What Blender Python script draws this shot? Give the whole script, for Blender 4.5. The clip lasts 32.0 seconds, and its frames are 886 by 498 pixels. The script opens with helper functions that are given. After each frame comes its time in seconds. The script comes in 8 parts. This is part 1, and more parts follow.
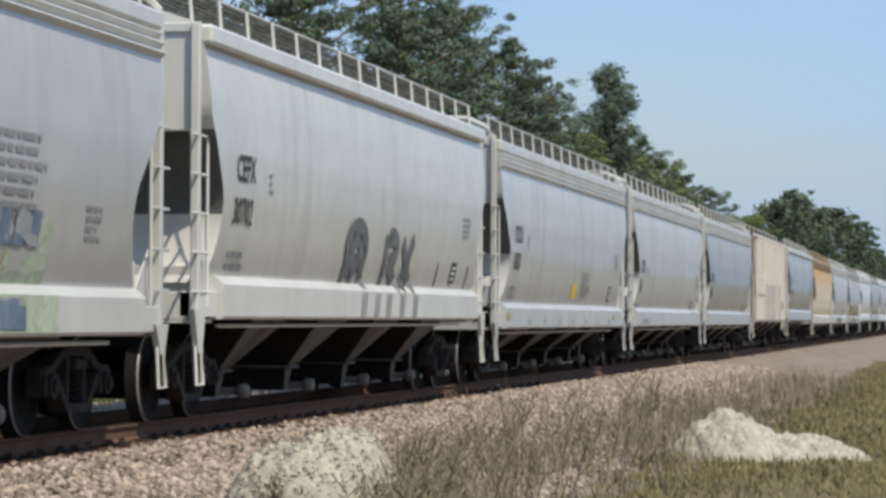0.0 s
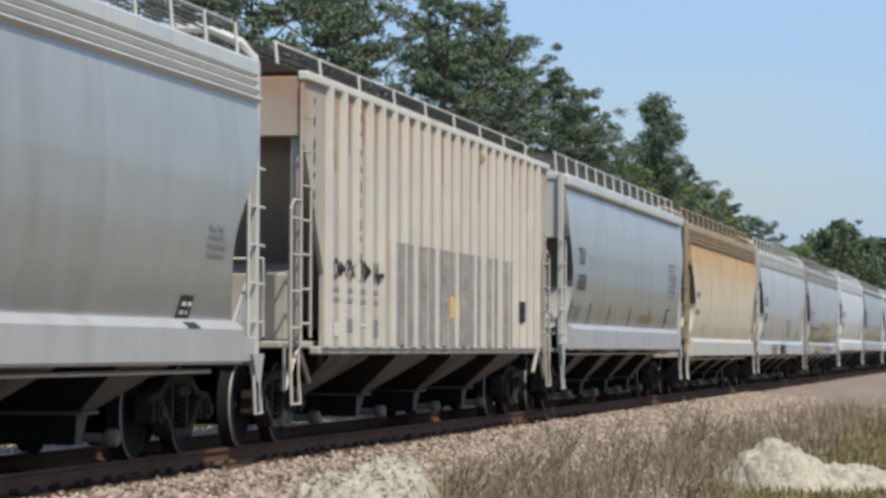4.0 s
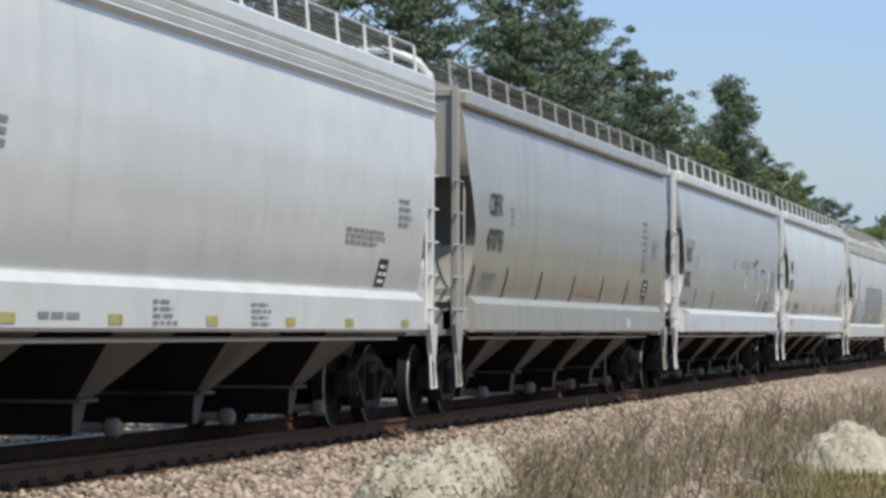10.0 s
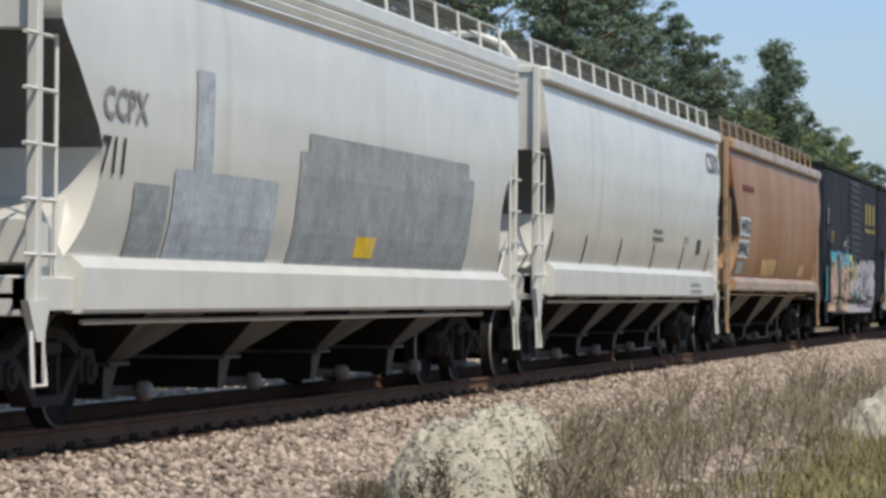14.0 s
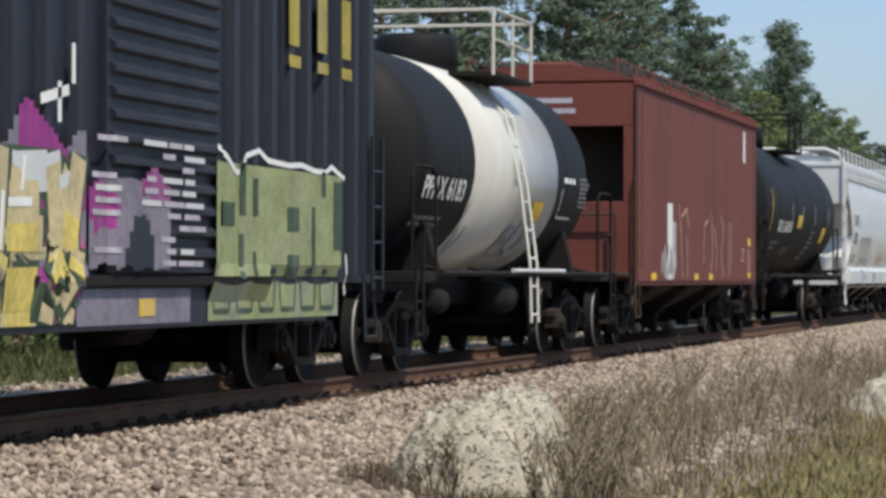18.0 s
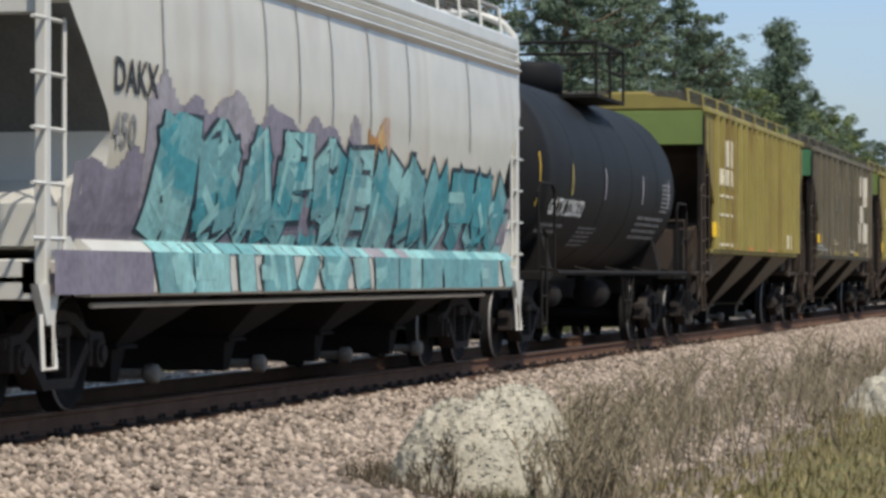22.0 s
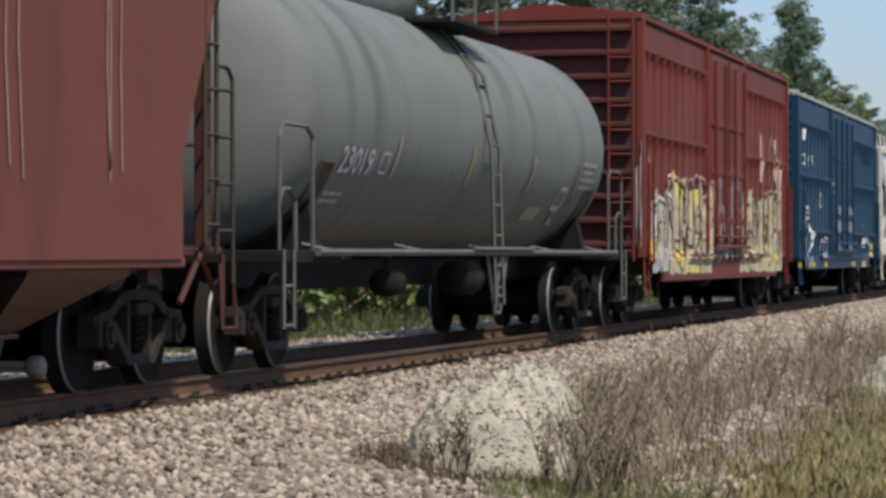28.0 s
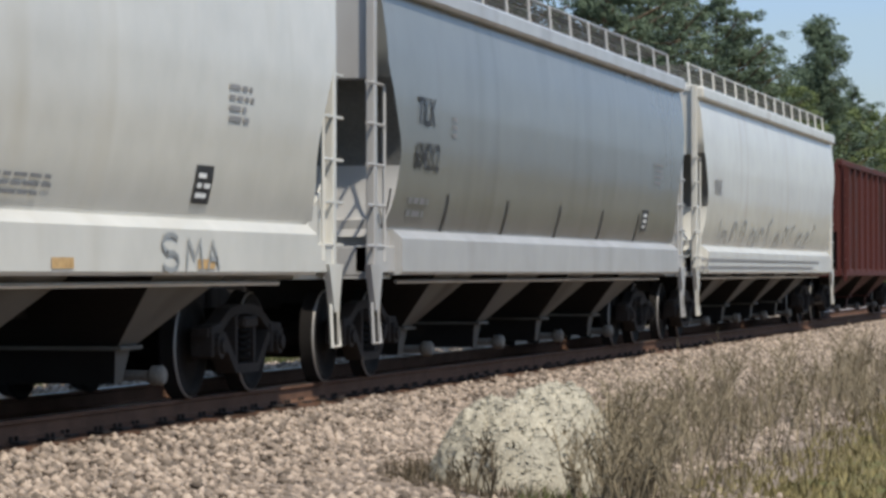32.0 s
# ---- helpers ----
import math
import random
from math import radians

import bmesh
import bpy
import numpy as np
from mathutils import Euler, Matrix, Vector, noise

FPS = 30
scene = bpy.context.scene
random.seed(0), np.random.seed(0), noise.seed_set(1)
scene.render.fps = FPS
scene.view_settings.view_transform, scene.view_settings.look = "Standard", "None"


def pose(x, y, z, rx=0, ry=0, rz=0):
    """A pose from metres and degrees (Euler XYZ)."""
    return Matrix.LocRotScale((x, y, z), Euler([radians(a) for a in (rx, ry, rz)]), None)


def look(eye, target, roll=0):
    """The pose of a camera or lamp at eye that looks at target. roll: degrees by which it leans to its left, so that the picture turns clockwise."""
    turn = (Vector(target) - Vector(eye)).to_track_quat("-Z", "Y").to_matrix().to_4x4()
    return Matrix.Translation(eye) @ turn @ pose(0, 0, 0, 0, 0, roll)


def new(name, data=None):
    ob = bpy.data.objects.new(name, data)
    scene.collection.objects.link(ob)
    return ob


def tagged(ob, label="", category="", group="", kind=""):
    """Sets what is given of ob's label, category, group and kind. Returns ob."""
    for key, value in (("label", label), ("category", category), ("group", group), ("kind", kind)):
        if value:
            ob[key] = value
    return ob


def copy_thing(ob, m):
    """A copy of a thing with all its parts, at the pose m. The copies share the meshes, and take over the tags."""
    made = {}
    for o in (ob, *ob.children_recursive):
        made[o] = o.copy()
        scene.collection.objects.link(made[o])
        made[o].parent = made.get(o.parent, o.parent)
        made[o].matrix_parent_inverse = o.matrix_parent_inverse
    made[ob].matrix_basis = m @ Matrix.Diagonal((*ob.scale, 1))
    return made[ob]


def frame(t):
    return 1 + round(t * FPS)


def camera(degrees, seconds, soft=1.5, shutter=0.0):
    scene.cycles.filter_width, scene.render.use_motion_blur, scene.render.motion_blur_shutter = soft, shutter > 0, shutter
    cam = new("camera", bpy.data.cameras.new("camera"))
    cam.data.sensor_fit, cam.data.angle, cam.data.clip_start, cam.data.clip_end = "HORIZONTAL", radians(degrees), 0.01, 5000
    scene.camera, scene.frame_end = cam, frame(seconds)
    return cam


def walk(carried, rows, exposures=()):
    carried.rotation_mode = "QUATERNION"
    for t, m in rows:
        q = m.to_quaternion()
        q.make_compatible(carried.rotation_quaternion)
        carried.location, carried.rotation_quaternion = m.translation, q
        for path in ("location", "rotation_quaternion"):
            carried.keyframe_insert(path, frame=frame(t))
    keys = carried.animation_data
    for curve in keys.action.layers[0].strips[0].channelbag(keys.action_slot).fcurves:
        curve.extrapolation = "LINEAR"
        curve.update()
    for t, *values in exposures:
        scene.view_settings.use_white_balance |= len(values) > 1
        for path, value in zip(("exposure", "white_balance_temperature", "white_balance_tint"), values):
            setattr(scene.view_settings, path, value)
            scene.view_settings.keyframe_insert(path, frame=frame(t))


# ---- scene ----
LENS = 16.081
EYE = (0.0, 0.0, 1.08)
TRACK_Y = 9.37          # middle of the track; the rail tops lie at z = 0


def aim(yaw, pitch, roll):
    a, b = radians(yaw), radians(pitch)
    far = (EYE[0] + 100 * math.cos(a), EYE[1] + 100 * math.sin(a), EYE[2] + 100 * math.tan(b))
    return look(EYE, far, -roll)


# seconds, yaw from the track, pitch, lean
VIEW = [
    (0.0, 9.71, 1.279, -0.21), (0.5, 9.256, 1.499, -0.16), (1.0, 9.122, 1.664, -0.14), (1.5, 9.319, 1.75, -0.08),
    (2.0, 9.684, 1.751, -0.09), (2.5, 10.031, 1.725, -0.15), (3.5, 10.46, 1.76, -0.2), (4.5, 10.655, 1.899, -0.22), (5.0, 10.656, 2.074, -0.15),
    (5.5, 10.62, 2.265, -0.1), (6.0, 10.598, 2.423, -0.05), (6.5, 10.619, 2.514, -0.05), (7.0, 10.707, 2.471, -0.1),
    (7.5, 10.865, 2.333, -0.2), (8.0, 11.066, 2.122, -0.3), (8.5, 11.251, 1.863, -0.3), (9.0, 11.451, 1.636, -0.24),
    (9.5, 11.661, 1.508, -0.19), (10.0, 11.908, 1.502, -0.15), (10.5, 12.129, 1.541, -0.15), (11.0, 12.299, 1.525, -0.23),
    (11.5, 12.395, 1.452, -0.33), (12.0, 12.447, 1.336, -0.38), (12.5, 12.491, 1.201, -0.38), (13.0, 12.55, 1.063, -0.39),
    (13.5, 12.634, 0.932, -0.39), (14.5, 12.83, 0.76, -0.4), (15.5, 12.964, 0.654, -0.4), (16.0, 12.936, 0.586, -0.39), (16.5, 12.895, 0.516, -0.33),
    (17.0, 12.86, 0.491, -0.22), (17.5, 12.846, 0.492, -0.2), (18.0, 12.859, 0.509, -0.16), (18.5, 12.886, 0.516, -0.12),
    (19.0, 12.905, 0.498, -0.05), (19.5, 12.908, 0.451, 0.0), (20.0, 12.901, 0.453, 0.12), (20.5, 12.875, 0.454, 0.13),
    (21.0, 12.828, 0.475, 0.1), (21.5, 12.819, 0.482, 0.05), (22.0, 12.832, 0.486, 0.01), (22.5, 12.855, 0.467, -0.08),
    (23.0, 12.884, 0.45, -0.08), (23.5, 12.914, 0.406, -0.08), (24.0, 12.943, 0.331, -0.04), (24.5, 12.98, 0.286, 0.03),
    (25.0, 13.002, 0.279, 0.06), (25.5, 13.017, 0.341, 0.12), (26.0, 13.023, 0.39, 0.17), (26.5, 13.026, 0.395, 0.17),
    (27.5, 13.05, 0.24, 0.17), (28.5, 13.096, 0.001, 0.19), (29.0, 13.147, -0.144, 0.23), (29.5, 13.191, -0.234, 0.29), (30.0, 13.238, -0.266, 0.27),
    (30.5, 13.308, -0.242, 0.26), (31.0, 13.393, -0.171, 0.23), (31.5, 13.494, 0.014, 0.17), (32.0, 13.55, 0.449, 0.11),
]
cam = camera(LENS, 32.0, soft=3.2)
walk(cam, [(t, aim(a, b, c)) for t, a, b, c in VIEW], exposures=[(0.0, 0.2, 7000, 8), (32.0, 0.2, 7000, 8)])

# ---- light: a bright hazy sky, the sun high behind the camera ----
SUN_AZ, SUN_EL = radians(-130), radians(58)     # where the sun stands, from +x towards +y
world = bpy.data.worlds.new("sky")
scene.world = world
world.use_nodes = True
wn, wl = world.node_tree.nodes, world.node_tree.links
sky = wn.new("ShaderNodeTexSky")
sky.sky_type, sky.sun_disc = "NISHITA", False
sky.sun_elevation, sky.sun_rotation = SUN_EL, radians(90) - SUN_AZ
sky.air_density, sky.dust_density, sky.ozone_density = 1.0, 1.4, 2.0
wn["Background"].inputs["Strength"].default_value = 0.116
cl_co = wn.new("ShaderNodeTexCoord")
cl_map = wn.new("ShaderNodeMapping")
cl_map.inputs["Scale"].default_value = (1.2, 1.2, 7.0)
cl_noise = wn.new("ShaderNodeTexNoise")
cl_noise.inputs["Scale"].default_value, cl_noise.inputs["Detail"].default_value = 2.0, 3.0
cl_ramp = wn.new("ShaderNodeMapRange")
cl_ramp.inputs["From Min"].default_value, cl_ramp.inputs["From Max"].default_value = 0.35, 0.75
cl_ramp.inputs["To Min"].default_value, cl_ramp.inputs["To Max"].default_value = 0.85, 0.25
cl_mix = wn.new("ShaderNodeMix")
cl_mix.data_type = "RGBA"
cl_mix.inputs["B"].default_value = (2.75, 4.45, 7.6, 1)
wl.new(cl_co.outputs["Generated"], cl_map.inputs["Vector"])
wl.new(cl_map.outputs["Vector"], cl_noise.inputs["Vector"])
wl.new(cl_noise.outputs["Fac"], cl_ramp.inputs["Value"])
wl.new(cl_ramp.outputs["Result"], cl_mix.inputs["Factor"])
wl.new(sky.outputs["Color"], cl_mix.inputs["A"])
wl.new(cl_mix.outputs["Result"], wn["Background"].inputs["Color"])
sun = new("sun", bpy.data.lights.new("sun", "SUN"))
sun.data.energy, sun.data.angle, sun.data.color = 3.9, radians(1.5), (1.0, 0.94, 0.86)
sun.matrix_world = look((0, 0, 60), (-60 * math.cos(SUN_AZ) * math.cos(SUN_EL), -60 * math.sin(SUN_AZ) * math.cos(SUN_EL), 60 - 60 * math.sin(SUN_EL)))


# ---- materials ----
def mat(name, color, rough=0.6, metal=0.0, vary=0.25, scale=3.0, fine=40.0, bump=0.15, second=None, amount=0.0, streak=0.0, island=0.0):
    """Paint, steel, stone or soil: two scales of variation, a second colour in blotches or in streaks that run down, fine relief."""
    m = bpy.data.materials.new(name)
    m.use_nodes = True
    n, l = m.node_tree.nodes, m.node_tree.links
    b = n["Principled BSDF"]
    b.inputs["Roughness"].default_value, b.inputs["Metallic"].default_value = rough, metal
    b.inputs["Specular IOR Level"].default_value = 0.5 if rough < 0.45 else 0.22
    co = n.new("ShaderNodeTexCoord")
    big = n.new("ShaderNodeTexNoise")
    big.inputs["Scale"].default_value, big.inputs["Detail"].default_value = scale, 5.0
    small = n.new("ShaderNodeTexNoise")
    small.inputs["Scale"].default_value, small.inputs["Detail"].default_value = fine, 4.0
    l.new(co.outputs["Object"], big.inputs["Vector"])
    l.new(co.outputs["Object"], small.inputs["Vector"])
    hsv = n.new("ShaderNodeHueSaturation")
    hsv.inputs["Color"].default_value = (*color, 1)
    total = n.new("ShaderNodeMath")
    total.operation = "ADD"
    l.new(big.outputs["Fac"], total.inputs[0])
    l.new(small.outputs["Fac"], total.inputs[1])
    val = n.new("ShaderNodeMapRange")
    val.inputs["From Min"].default_value, val.inputs["From Max"].default_value = 0.6, 1.4
    val.inputs["To Min"].default_value, val.inputs["To Max"].default_value = 1 - vary, 1 + vary
    l.new(total.outputs[0], val.inputs["Value"])
    last = val.outputs["Result"]
    if island:
        geo = n.new("ShaderNodeNewGeometry")
        ir = n.new("ShaderNodeMapRange")
        ir.inputs["To Min"].default_value, ir.inputs["To Max"].default_value = 1 - island, 1 + island
        l.new(geo.outputs["Random Per Island"], ir.inputs["Value"])
        mul = n.new("ShaderNodeMath")
        mul.operation = "MULTIPLY"
        l.new(last, mul.inputs[0])
        l.new(ir.outputs["Result"], mul.inputs[1])
        last = mul.outputs[0]
    l.new(last, hsv.inputs["Value"])
    out = hsv.outputs["Color"]
    if second:
        mp = n.new("ShaderNodeMapping")
        mp.inputs["Scale"].default_value = (1, 1, 1 - 0.93 * streak)
        l.new(co.outputs["Object"], mp.inputs["Vector"])
        st = n.new("ShaderNodeTexNoise")
        st.inputs["Scale"].default_value, st.inputs["Detail"].default_value, st.inputs["Roughness"].default_value = (2.2 if streak else 1.3), 6.0, 0.65
        l.new(mp.outputs["Vector"], st.inputs["Vector"])
        rng = n.new("ShaderNodeMapRange")
        rng.inputs["From Min"].default_value, rng.inputs["From Max"].default_value = 0.72 - 0.45 * amount, 0.9 - 0.4 * amount
        l.new(st.outputs["Fac"], rng.inputs["Value"])
        mix = n.new("ShaderNodeMix")
        mix.data_type = "RGBA"
        mix.inputs["B"].default_value = (*second, 1)
        l.new(rng.outputs["Result"], mix.inputs["Factor"])
        l.new(out, mix.inputs["A"])
        out = mix.outputs["Result"]
    l.new(out, b.inputs["Base Color"])
    if bump:
        bp = n.new("ShaderNodeBump")
        bp.inputs["Strength"].default_value, bp.inputs["Distance"].default_value = bump, 0.02
        l.new(small.outputs["Fac"], bp.inputs["Height"])
        l.new(bp.outputs["Normal"], b.inputs["Normal"])
    return m


def paint(name, color, second=(0.25, 0.2, 0.16), amount=0.25, rough=0.26, vary=0.1):
    m = mat(name, color, rough, 0.0, vary, 0.5, 2.2, 0.02, second, amount, streak=0.85)
    for k in m.node_tree.nodes:
        if k.type == "TEX_NOISE" and k.inputs["Detail"].default_value > 5.5:
            k.inputs["Scale"].default_value, k.inputs["Detail"].default_value, k.inputs["Roughness"].default_value = 0.9, 2.5, 0.5
    # slightly dented plate: broad waves that run up and down the side
    n, l = m.node_tree.nodes, m.node_tree.links
    co = [k for k in n if k.type == "TEX_COORD"][0]
    mp = n.new("ShaderNodeMapping")
    mp.inputs["Scale"].default_value = (1, 1, 0.3)
    wave = n.new("ShaderNodeTexNoise")
    wave.inputs["Scale"].default_value, wave.inputs["Detail"].default_value = 0.8, 2.0
    dent = n.new("ShaderNodeBump")
    dent.inputs["Strength"].default_value, dent.inputs["Distance"].default_value = 0.28, 0.06
    b = n["Principled BSDF"]
    l.new(co.outputs["Object"], mp.inputs["Vector"])
    l.new(mp.outputs["Vector"], wave.inputs["Vector"])
    l.new(wave.outputs["Fac"], dent.inputs["Height"])
    l.new(b.inputs["Normal"].links[0].from_socket, dent.inputs["Normal"])
    l.new(dent.outputs["Normal"], b.inputs["Normal"])
    return m


def stained(name, color, stain, z0, z1, amount=0.6, rough=0.24):
    """Car paint with rust that has run over the stretch from z0 to z1."""
    m = paint(name, color, stain, amount, rough)
    n, l = m.node_tree.nodes, m.node_tree.links
    sep = n.new("ShaderNodeSeparateXYZ")
    co = [k for k in n if k.type == "TEX_COORD"][0]
    l.new(co.outputs["Object"], sep.inputs[0])
    wob = n.new("ShaderNodeTexNoise")
    wob.inputs["Scale"].default_value, wob.inputs["Detail"].default_value = 1.1, 5.0
    l.new(co.outputs["Object"], wob.inputs["Vector"])
    add = n.new("ShaderNodeMath")
    add.operation, add.inputs[1].default_value = "MULTIPLY_ADD", 2.2
    l.new(wob.outputs["Fac"], add.inputs[0])
    l.new(sep.outputs["Z"], add.inputs[2])
    fade = n.new("ShaderNodeMapRange")
    fade.interpolation_type = "SMOOTHSTEP"
    fade.inputs["From Min"].default_value, fade.inputs["From Max"].default_value = z0 + 1.1, z1 + 1.1
    fade.inputs["To Max"].default_value = 1.0
    l.new(add.outputs[0], fade.inputs["Value"])
    mix = n.new("ShaderNodeMix")
    mix.data_type = "RGBA"
    mix.inputs["B"].default_value = (*stain, 1)
    l.new(fade.outputs["Result"], mix.inputs["Factor"])
    b = n["Principled BSDF"]
    l.new(b.inputs["Base Color"].links[0].from_socket, mix.inputs["A"])
    l.new(mix.outputs["Result"], b.inputs["Base Color"])
    return m


RAIL = mat("rusty rail steel", (0.13, 0.071, 0.047), 0.95, 0.0, 0.4, 3, 60, 0.3)
RAIL_TOP = mat("worn rail head", (0.35, 0.34, 0.33), 0.3, 1.0, 0.15, 3, 60, 0.05)
TIE = mat("creosoted timber", (0.045, 0.027, 0.019), 0.9, 0, 0.4, 4, 50, 0.5)
OILED = mat("oil-stained ballast", (0.085, 0.044, 0.027), 0.95, 0, 0.35, 1.2, 30, 0.8)
BALLAST = mat("limestone ballast", (0.21, 0.168, 0.136), 0.95, 0, 0.5, 1.2, 13, 0.9, (0.11, 0.088, 0.07), 0.35)
STONE = mat("ballast stone", (0.275, 0.222, 0.18), 0.95, 0, 0.2, 2, 30, 0.3, island=0.6)
PALE = mat("pale crushed stone", (0.39, 0.36, 0.29), 0.95, 0, 0.35, 5, 40, 0.7, (0.25, 0.22, 0.165), 0.4)
PALE_CHIP = mat("whitish stone chips", (0.41, 0.38, 0.31), 0.95, 0, 0.15, 4, 50, 0.1, island=0.3)
GREEN_BLADE = mat("fresh grass blades", (0.13, 0.15, 0.055), 0.8, 0, 0.2, 0.5, 4, 0, island=0.5)
DARK_BLADE = mat("dark green weeds", (0.075, 0.085, 0.035), 0.85, 0, 0.3, 0.6, 5, 0, (0.15, 0.12, 0.06), 0.3, island=0.5)
SOIL = mat("dry grassy soil", (0.14, 0.11, 0.055), 0.95, 0, 0.35, 0.35, 12, 0.7, (0.10, 0.12, 0.04), 0.5)
GRASS = mat("grass blades", (0.19, 0.16, 0.075), 0.8, 0, 0.2, 0.5, 4, 0, island=0.5)
DEADGRASS = mat("dark dead grass", (0.1, 0.08, 0.055), 0.9, 0, 0.2, 1, 10, 0, island=0.5)
STRAW = mat("dry weed stalks", (0.23, 0.19, 0.13), 0.9, 0, 0.2, 1, 10, 0, island=0.5)
BARK = mat("pine bark", (0.13, 0.095, 0.07), 0.95, 0, 0.35, 2, 25, 0.6)
NEEDLE = mat("pine needles", (0.097, 0.134, 0.086), 0.75, 0, 0.25, 0.3, 3, 0, island=0.3)
LEAF = mat("broad leaves", (0.128, 0.162, 0.064), 0.75, 0, 0.3, 0.25, 3, 0, island=0.3)
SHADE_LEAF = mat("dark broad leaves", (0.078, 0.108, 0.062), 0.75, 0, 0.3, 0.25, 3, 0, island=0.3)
TRUCKM = mat("dusty cast steel", (0.036, 0.03, 0.027), 0.9, 0.0, 0.35, 3, 40, 0.3, (0.08, 0.068, 0.06), 0.3)
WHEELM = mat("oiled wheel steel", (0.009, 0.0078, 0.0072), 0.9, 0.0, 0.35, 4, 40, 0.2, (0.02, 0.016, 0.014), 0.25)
TREAD = mat("bright worn wheel rim", (0.3, 0.29, 0.28), 0.5, 0.3, 0.1, 4, 40, 0.02)
CASTING = mat("pale dusty casting", (0.2, 0.185, 0.165), 0.85, 0.0, 0.35, 4, 40, 0.2, (0.07, 0.06, 0.05), 0.4)
UNDER = mat("underframe grime and bay shade", (0.012, 0.0105, 0.0098), 0.9, 0.0, 0.3, 2, 30, 0.2, (0.03, 0.024, 0.019), 0.3)
GALV = mat("galvanised grating", (0.36, 0.36, 0.34), 0.6, 0.3, 0.2, 3, 40, 0.1)
DULL = mat("dull grey rail paint", (0.1, 0.097, 0.09), 0.6, 0.0, 0.25, 3, 40, 0.1)
END_SHADE = mat("shaded grey end plate", (0.1, 0.1, 0.097), 0.7, 0.0, 0.25, 2, 30, 0.1, (0.05, 0.045, 0.04), 0.3)
WALK = mat("weathered walkway grating", (0.13, 0.128, 0.122), 0.85, 0.0, 0.3, 3, 40, 0.2)
BLACK = mat("black stencil paint", (0.025, 0.025, 0.028), 0.5, 0, 0.2, 3, 30, 0)
WHITE = mat("white stencil paint", (0.75, 0.75, 0.73), 0.5, 0, 0.1, 3, 30, 0)
FADED = mat("faded grey stencil paint", (0.22, 0.22, 0.225), 0.6, 0, 0.2, 3, 30, 0)


# ---- mesh helpers ----
def put(name, bm, material, parent=None, label=""):
    me = bpy.data.meshes.new(name)
    bm.to_mesh(me)
    bm.free()
    for m in (material if isinstance(material, (list, tuple)) else [material]):
        me.materials.append(m)
    ob = new(name, me)
    ob.parent = parent
    if label:
        tagged(ob, label)
    return ob


def part(name, bm, material, parent, label=""):
    return put(name, bm, material, parent, label)


def raw(name, verts, faces, material, parent=None):
    me = bpy.data.meshes.new(name)
    me.from_pydata(verts, [], faces)
    me.materials.append(material)
    ob = new(name, me)
    ob.parent = parent
    return ob


def box(x0, x1, y0, y1, z0, z1, bevel=0.0, bm=None):
    bm = bm or bmesh.new()
    vs = [bm.verts.new(p) for p in ((x0, y0, z0), (x1, y0, z0), (x1, y1, z0), (x0, y1, z0), (x0, y0, z1), (x1, y0, z1), (x1, y1, z1), (x0, y1, z1))]
    fs = [bm.faces.new([vs[i] for i in f]) for f in ((3, 2, 1, 0), (4, 5, 6, 7), (0, 1, 5, 4), (1, 2, 6, 5), (2, 3, 7, 6), (3, 0, 4, 7))]
    if bevel:
        es = {e for f in fs for e in f.edges}
        bmesh.ops.bevel(bm, geom=list(es), offset=bevel, segments=1, affect="EDGES")
    return bm


def rod(points, r=0.02, sides=6, bm=None):
    """A round bar along a line of points."""
    bm = bm or bmesh.new()
    pts = [Vector(p) for p in points]
    rings = []
    for i, p in enumerate(pts):
        d = (pts[min(i + 1, len(pts) - 1)] - pts[max(i - 1, 0)]).normalized()
        u = d.cross(Vector((0, 0, 1)) if abs(d.z) < 0.9 else Vector((1, 0, 0))).normalized()
        v = d.cross(u)
        rings.append([bm.verts.new(p + r * (math.cos(a) * u + math.sin(a) * v)) for a in (math.tau * k / sides for k in range(sides))])
    for a, b in zip(rings, rings[1:]):
        for k in range(sides):
            bm.faces.new((a[k], a[(k + 1) % sides], b[(k + 1) % sides], b[k]))
    bm.faces.new(rings[0][::-1])
    bm.faces.new(rings[-1])
    return bm


def loft(sections, close=True, smooth=False, bm=None):
    """A skin over rings of points that have equal counts, capped at both ends."""
    bm = bm or bmesh.new()
    rings = [[bm.verts.new(p) for p in s] for s in sections]
    n = len(rings[0])
    for a, b in zip(rings, rings[1:]):
        for k in range(n if close else n - 1):
            f = bm.faces.new((a[k], a[(k + 1) % n], b[(k + 1) % n], b[k]))
            f.smooth = smooth
    if close:
        bm.faces.new(rings[0][::-1])
        bm.faces.new(rings[-1])
    bmesh.ops.recalc_face_normals(bm, faces=bm.faces)
    return bm


def lathe(profile, axis="y", steps=24, smooth=True, bm=None):
    """A turned body: (radius, place along the axis) pairs."""
    bm = bm or bmesh.new()
    rings = []
    for r, h in profile:
        ring = []
        for k in range(steps):
            a = math.tau * k / steps
            c, s = r * math.cos(a), r * math.sin(a)
            ring.append(bm.verts.new({"x": (h, c, s), "y": (s, h, c), "z": (c, s, h)}[axis]))
        rings.append(ring)
    for a, b in zip(rings, rings[1:]):
        for k in range(steps):
            f = bm.faces.new((a[k], a[(k + 1) % steps], b[(k + 1) % steps], b[k]))
            f.smooth = smooth
    bm.faces.new(rings[0][::-1])
    bm.faces.new(rings[-1])
    bmesh.ops.recalc_face_normals(bm, faces=bm.faces)
    return bm


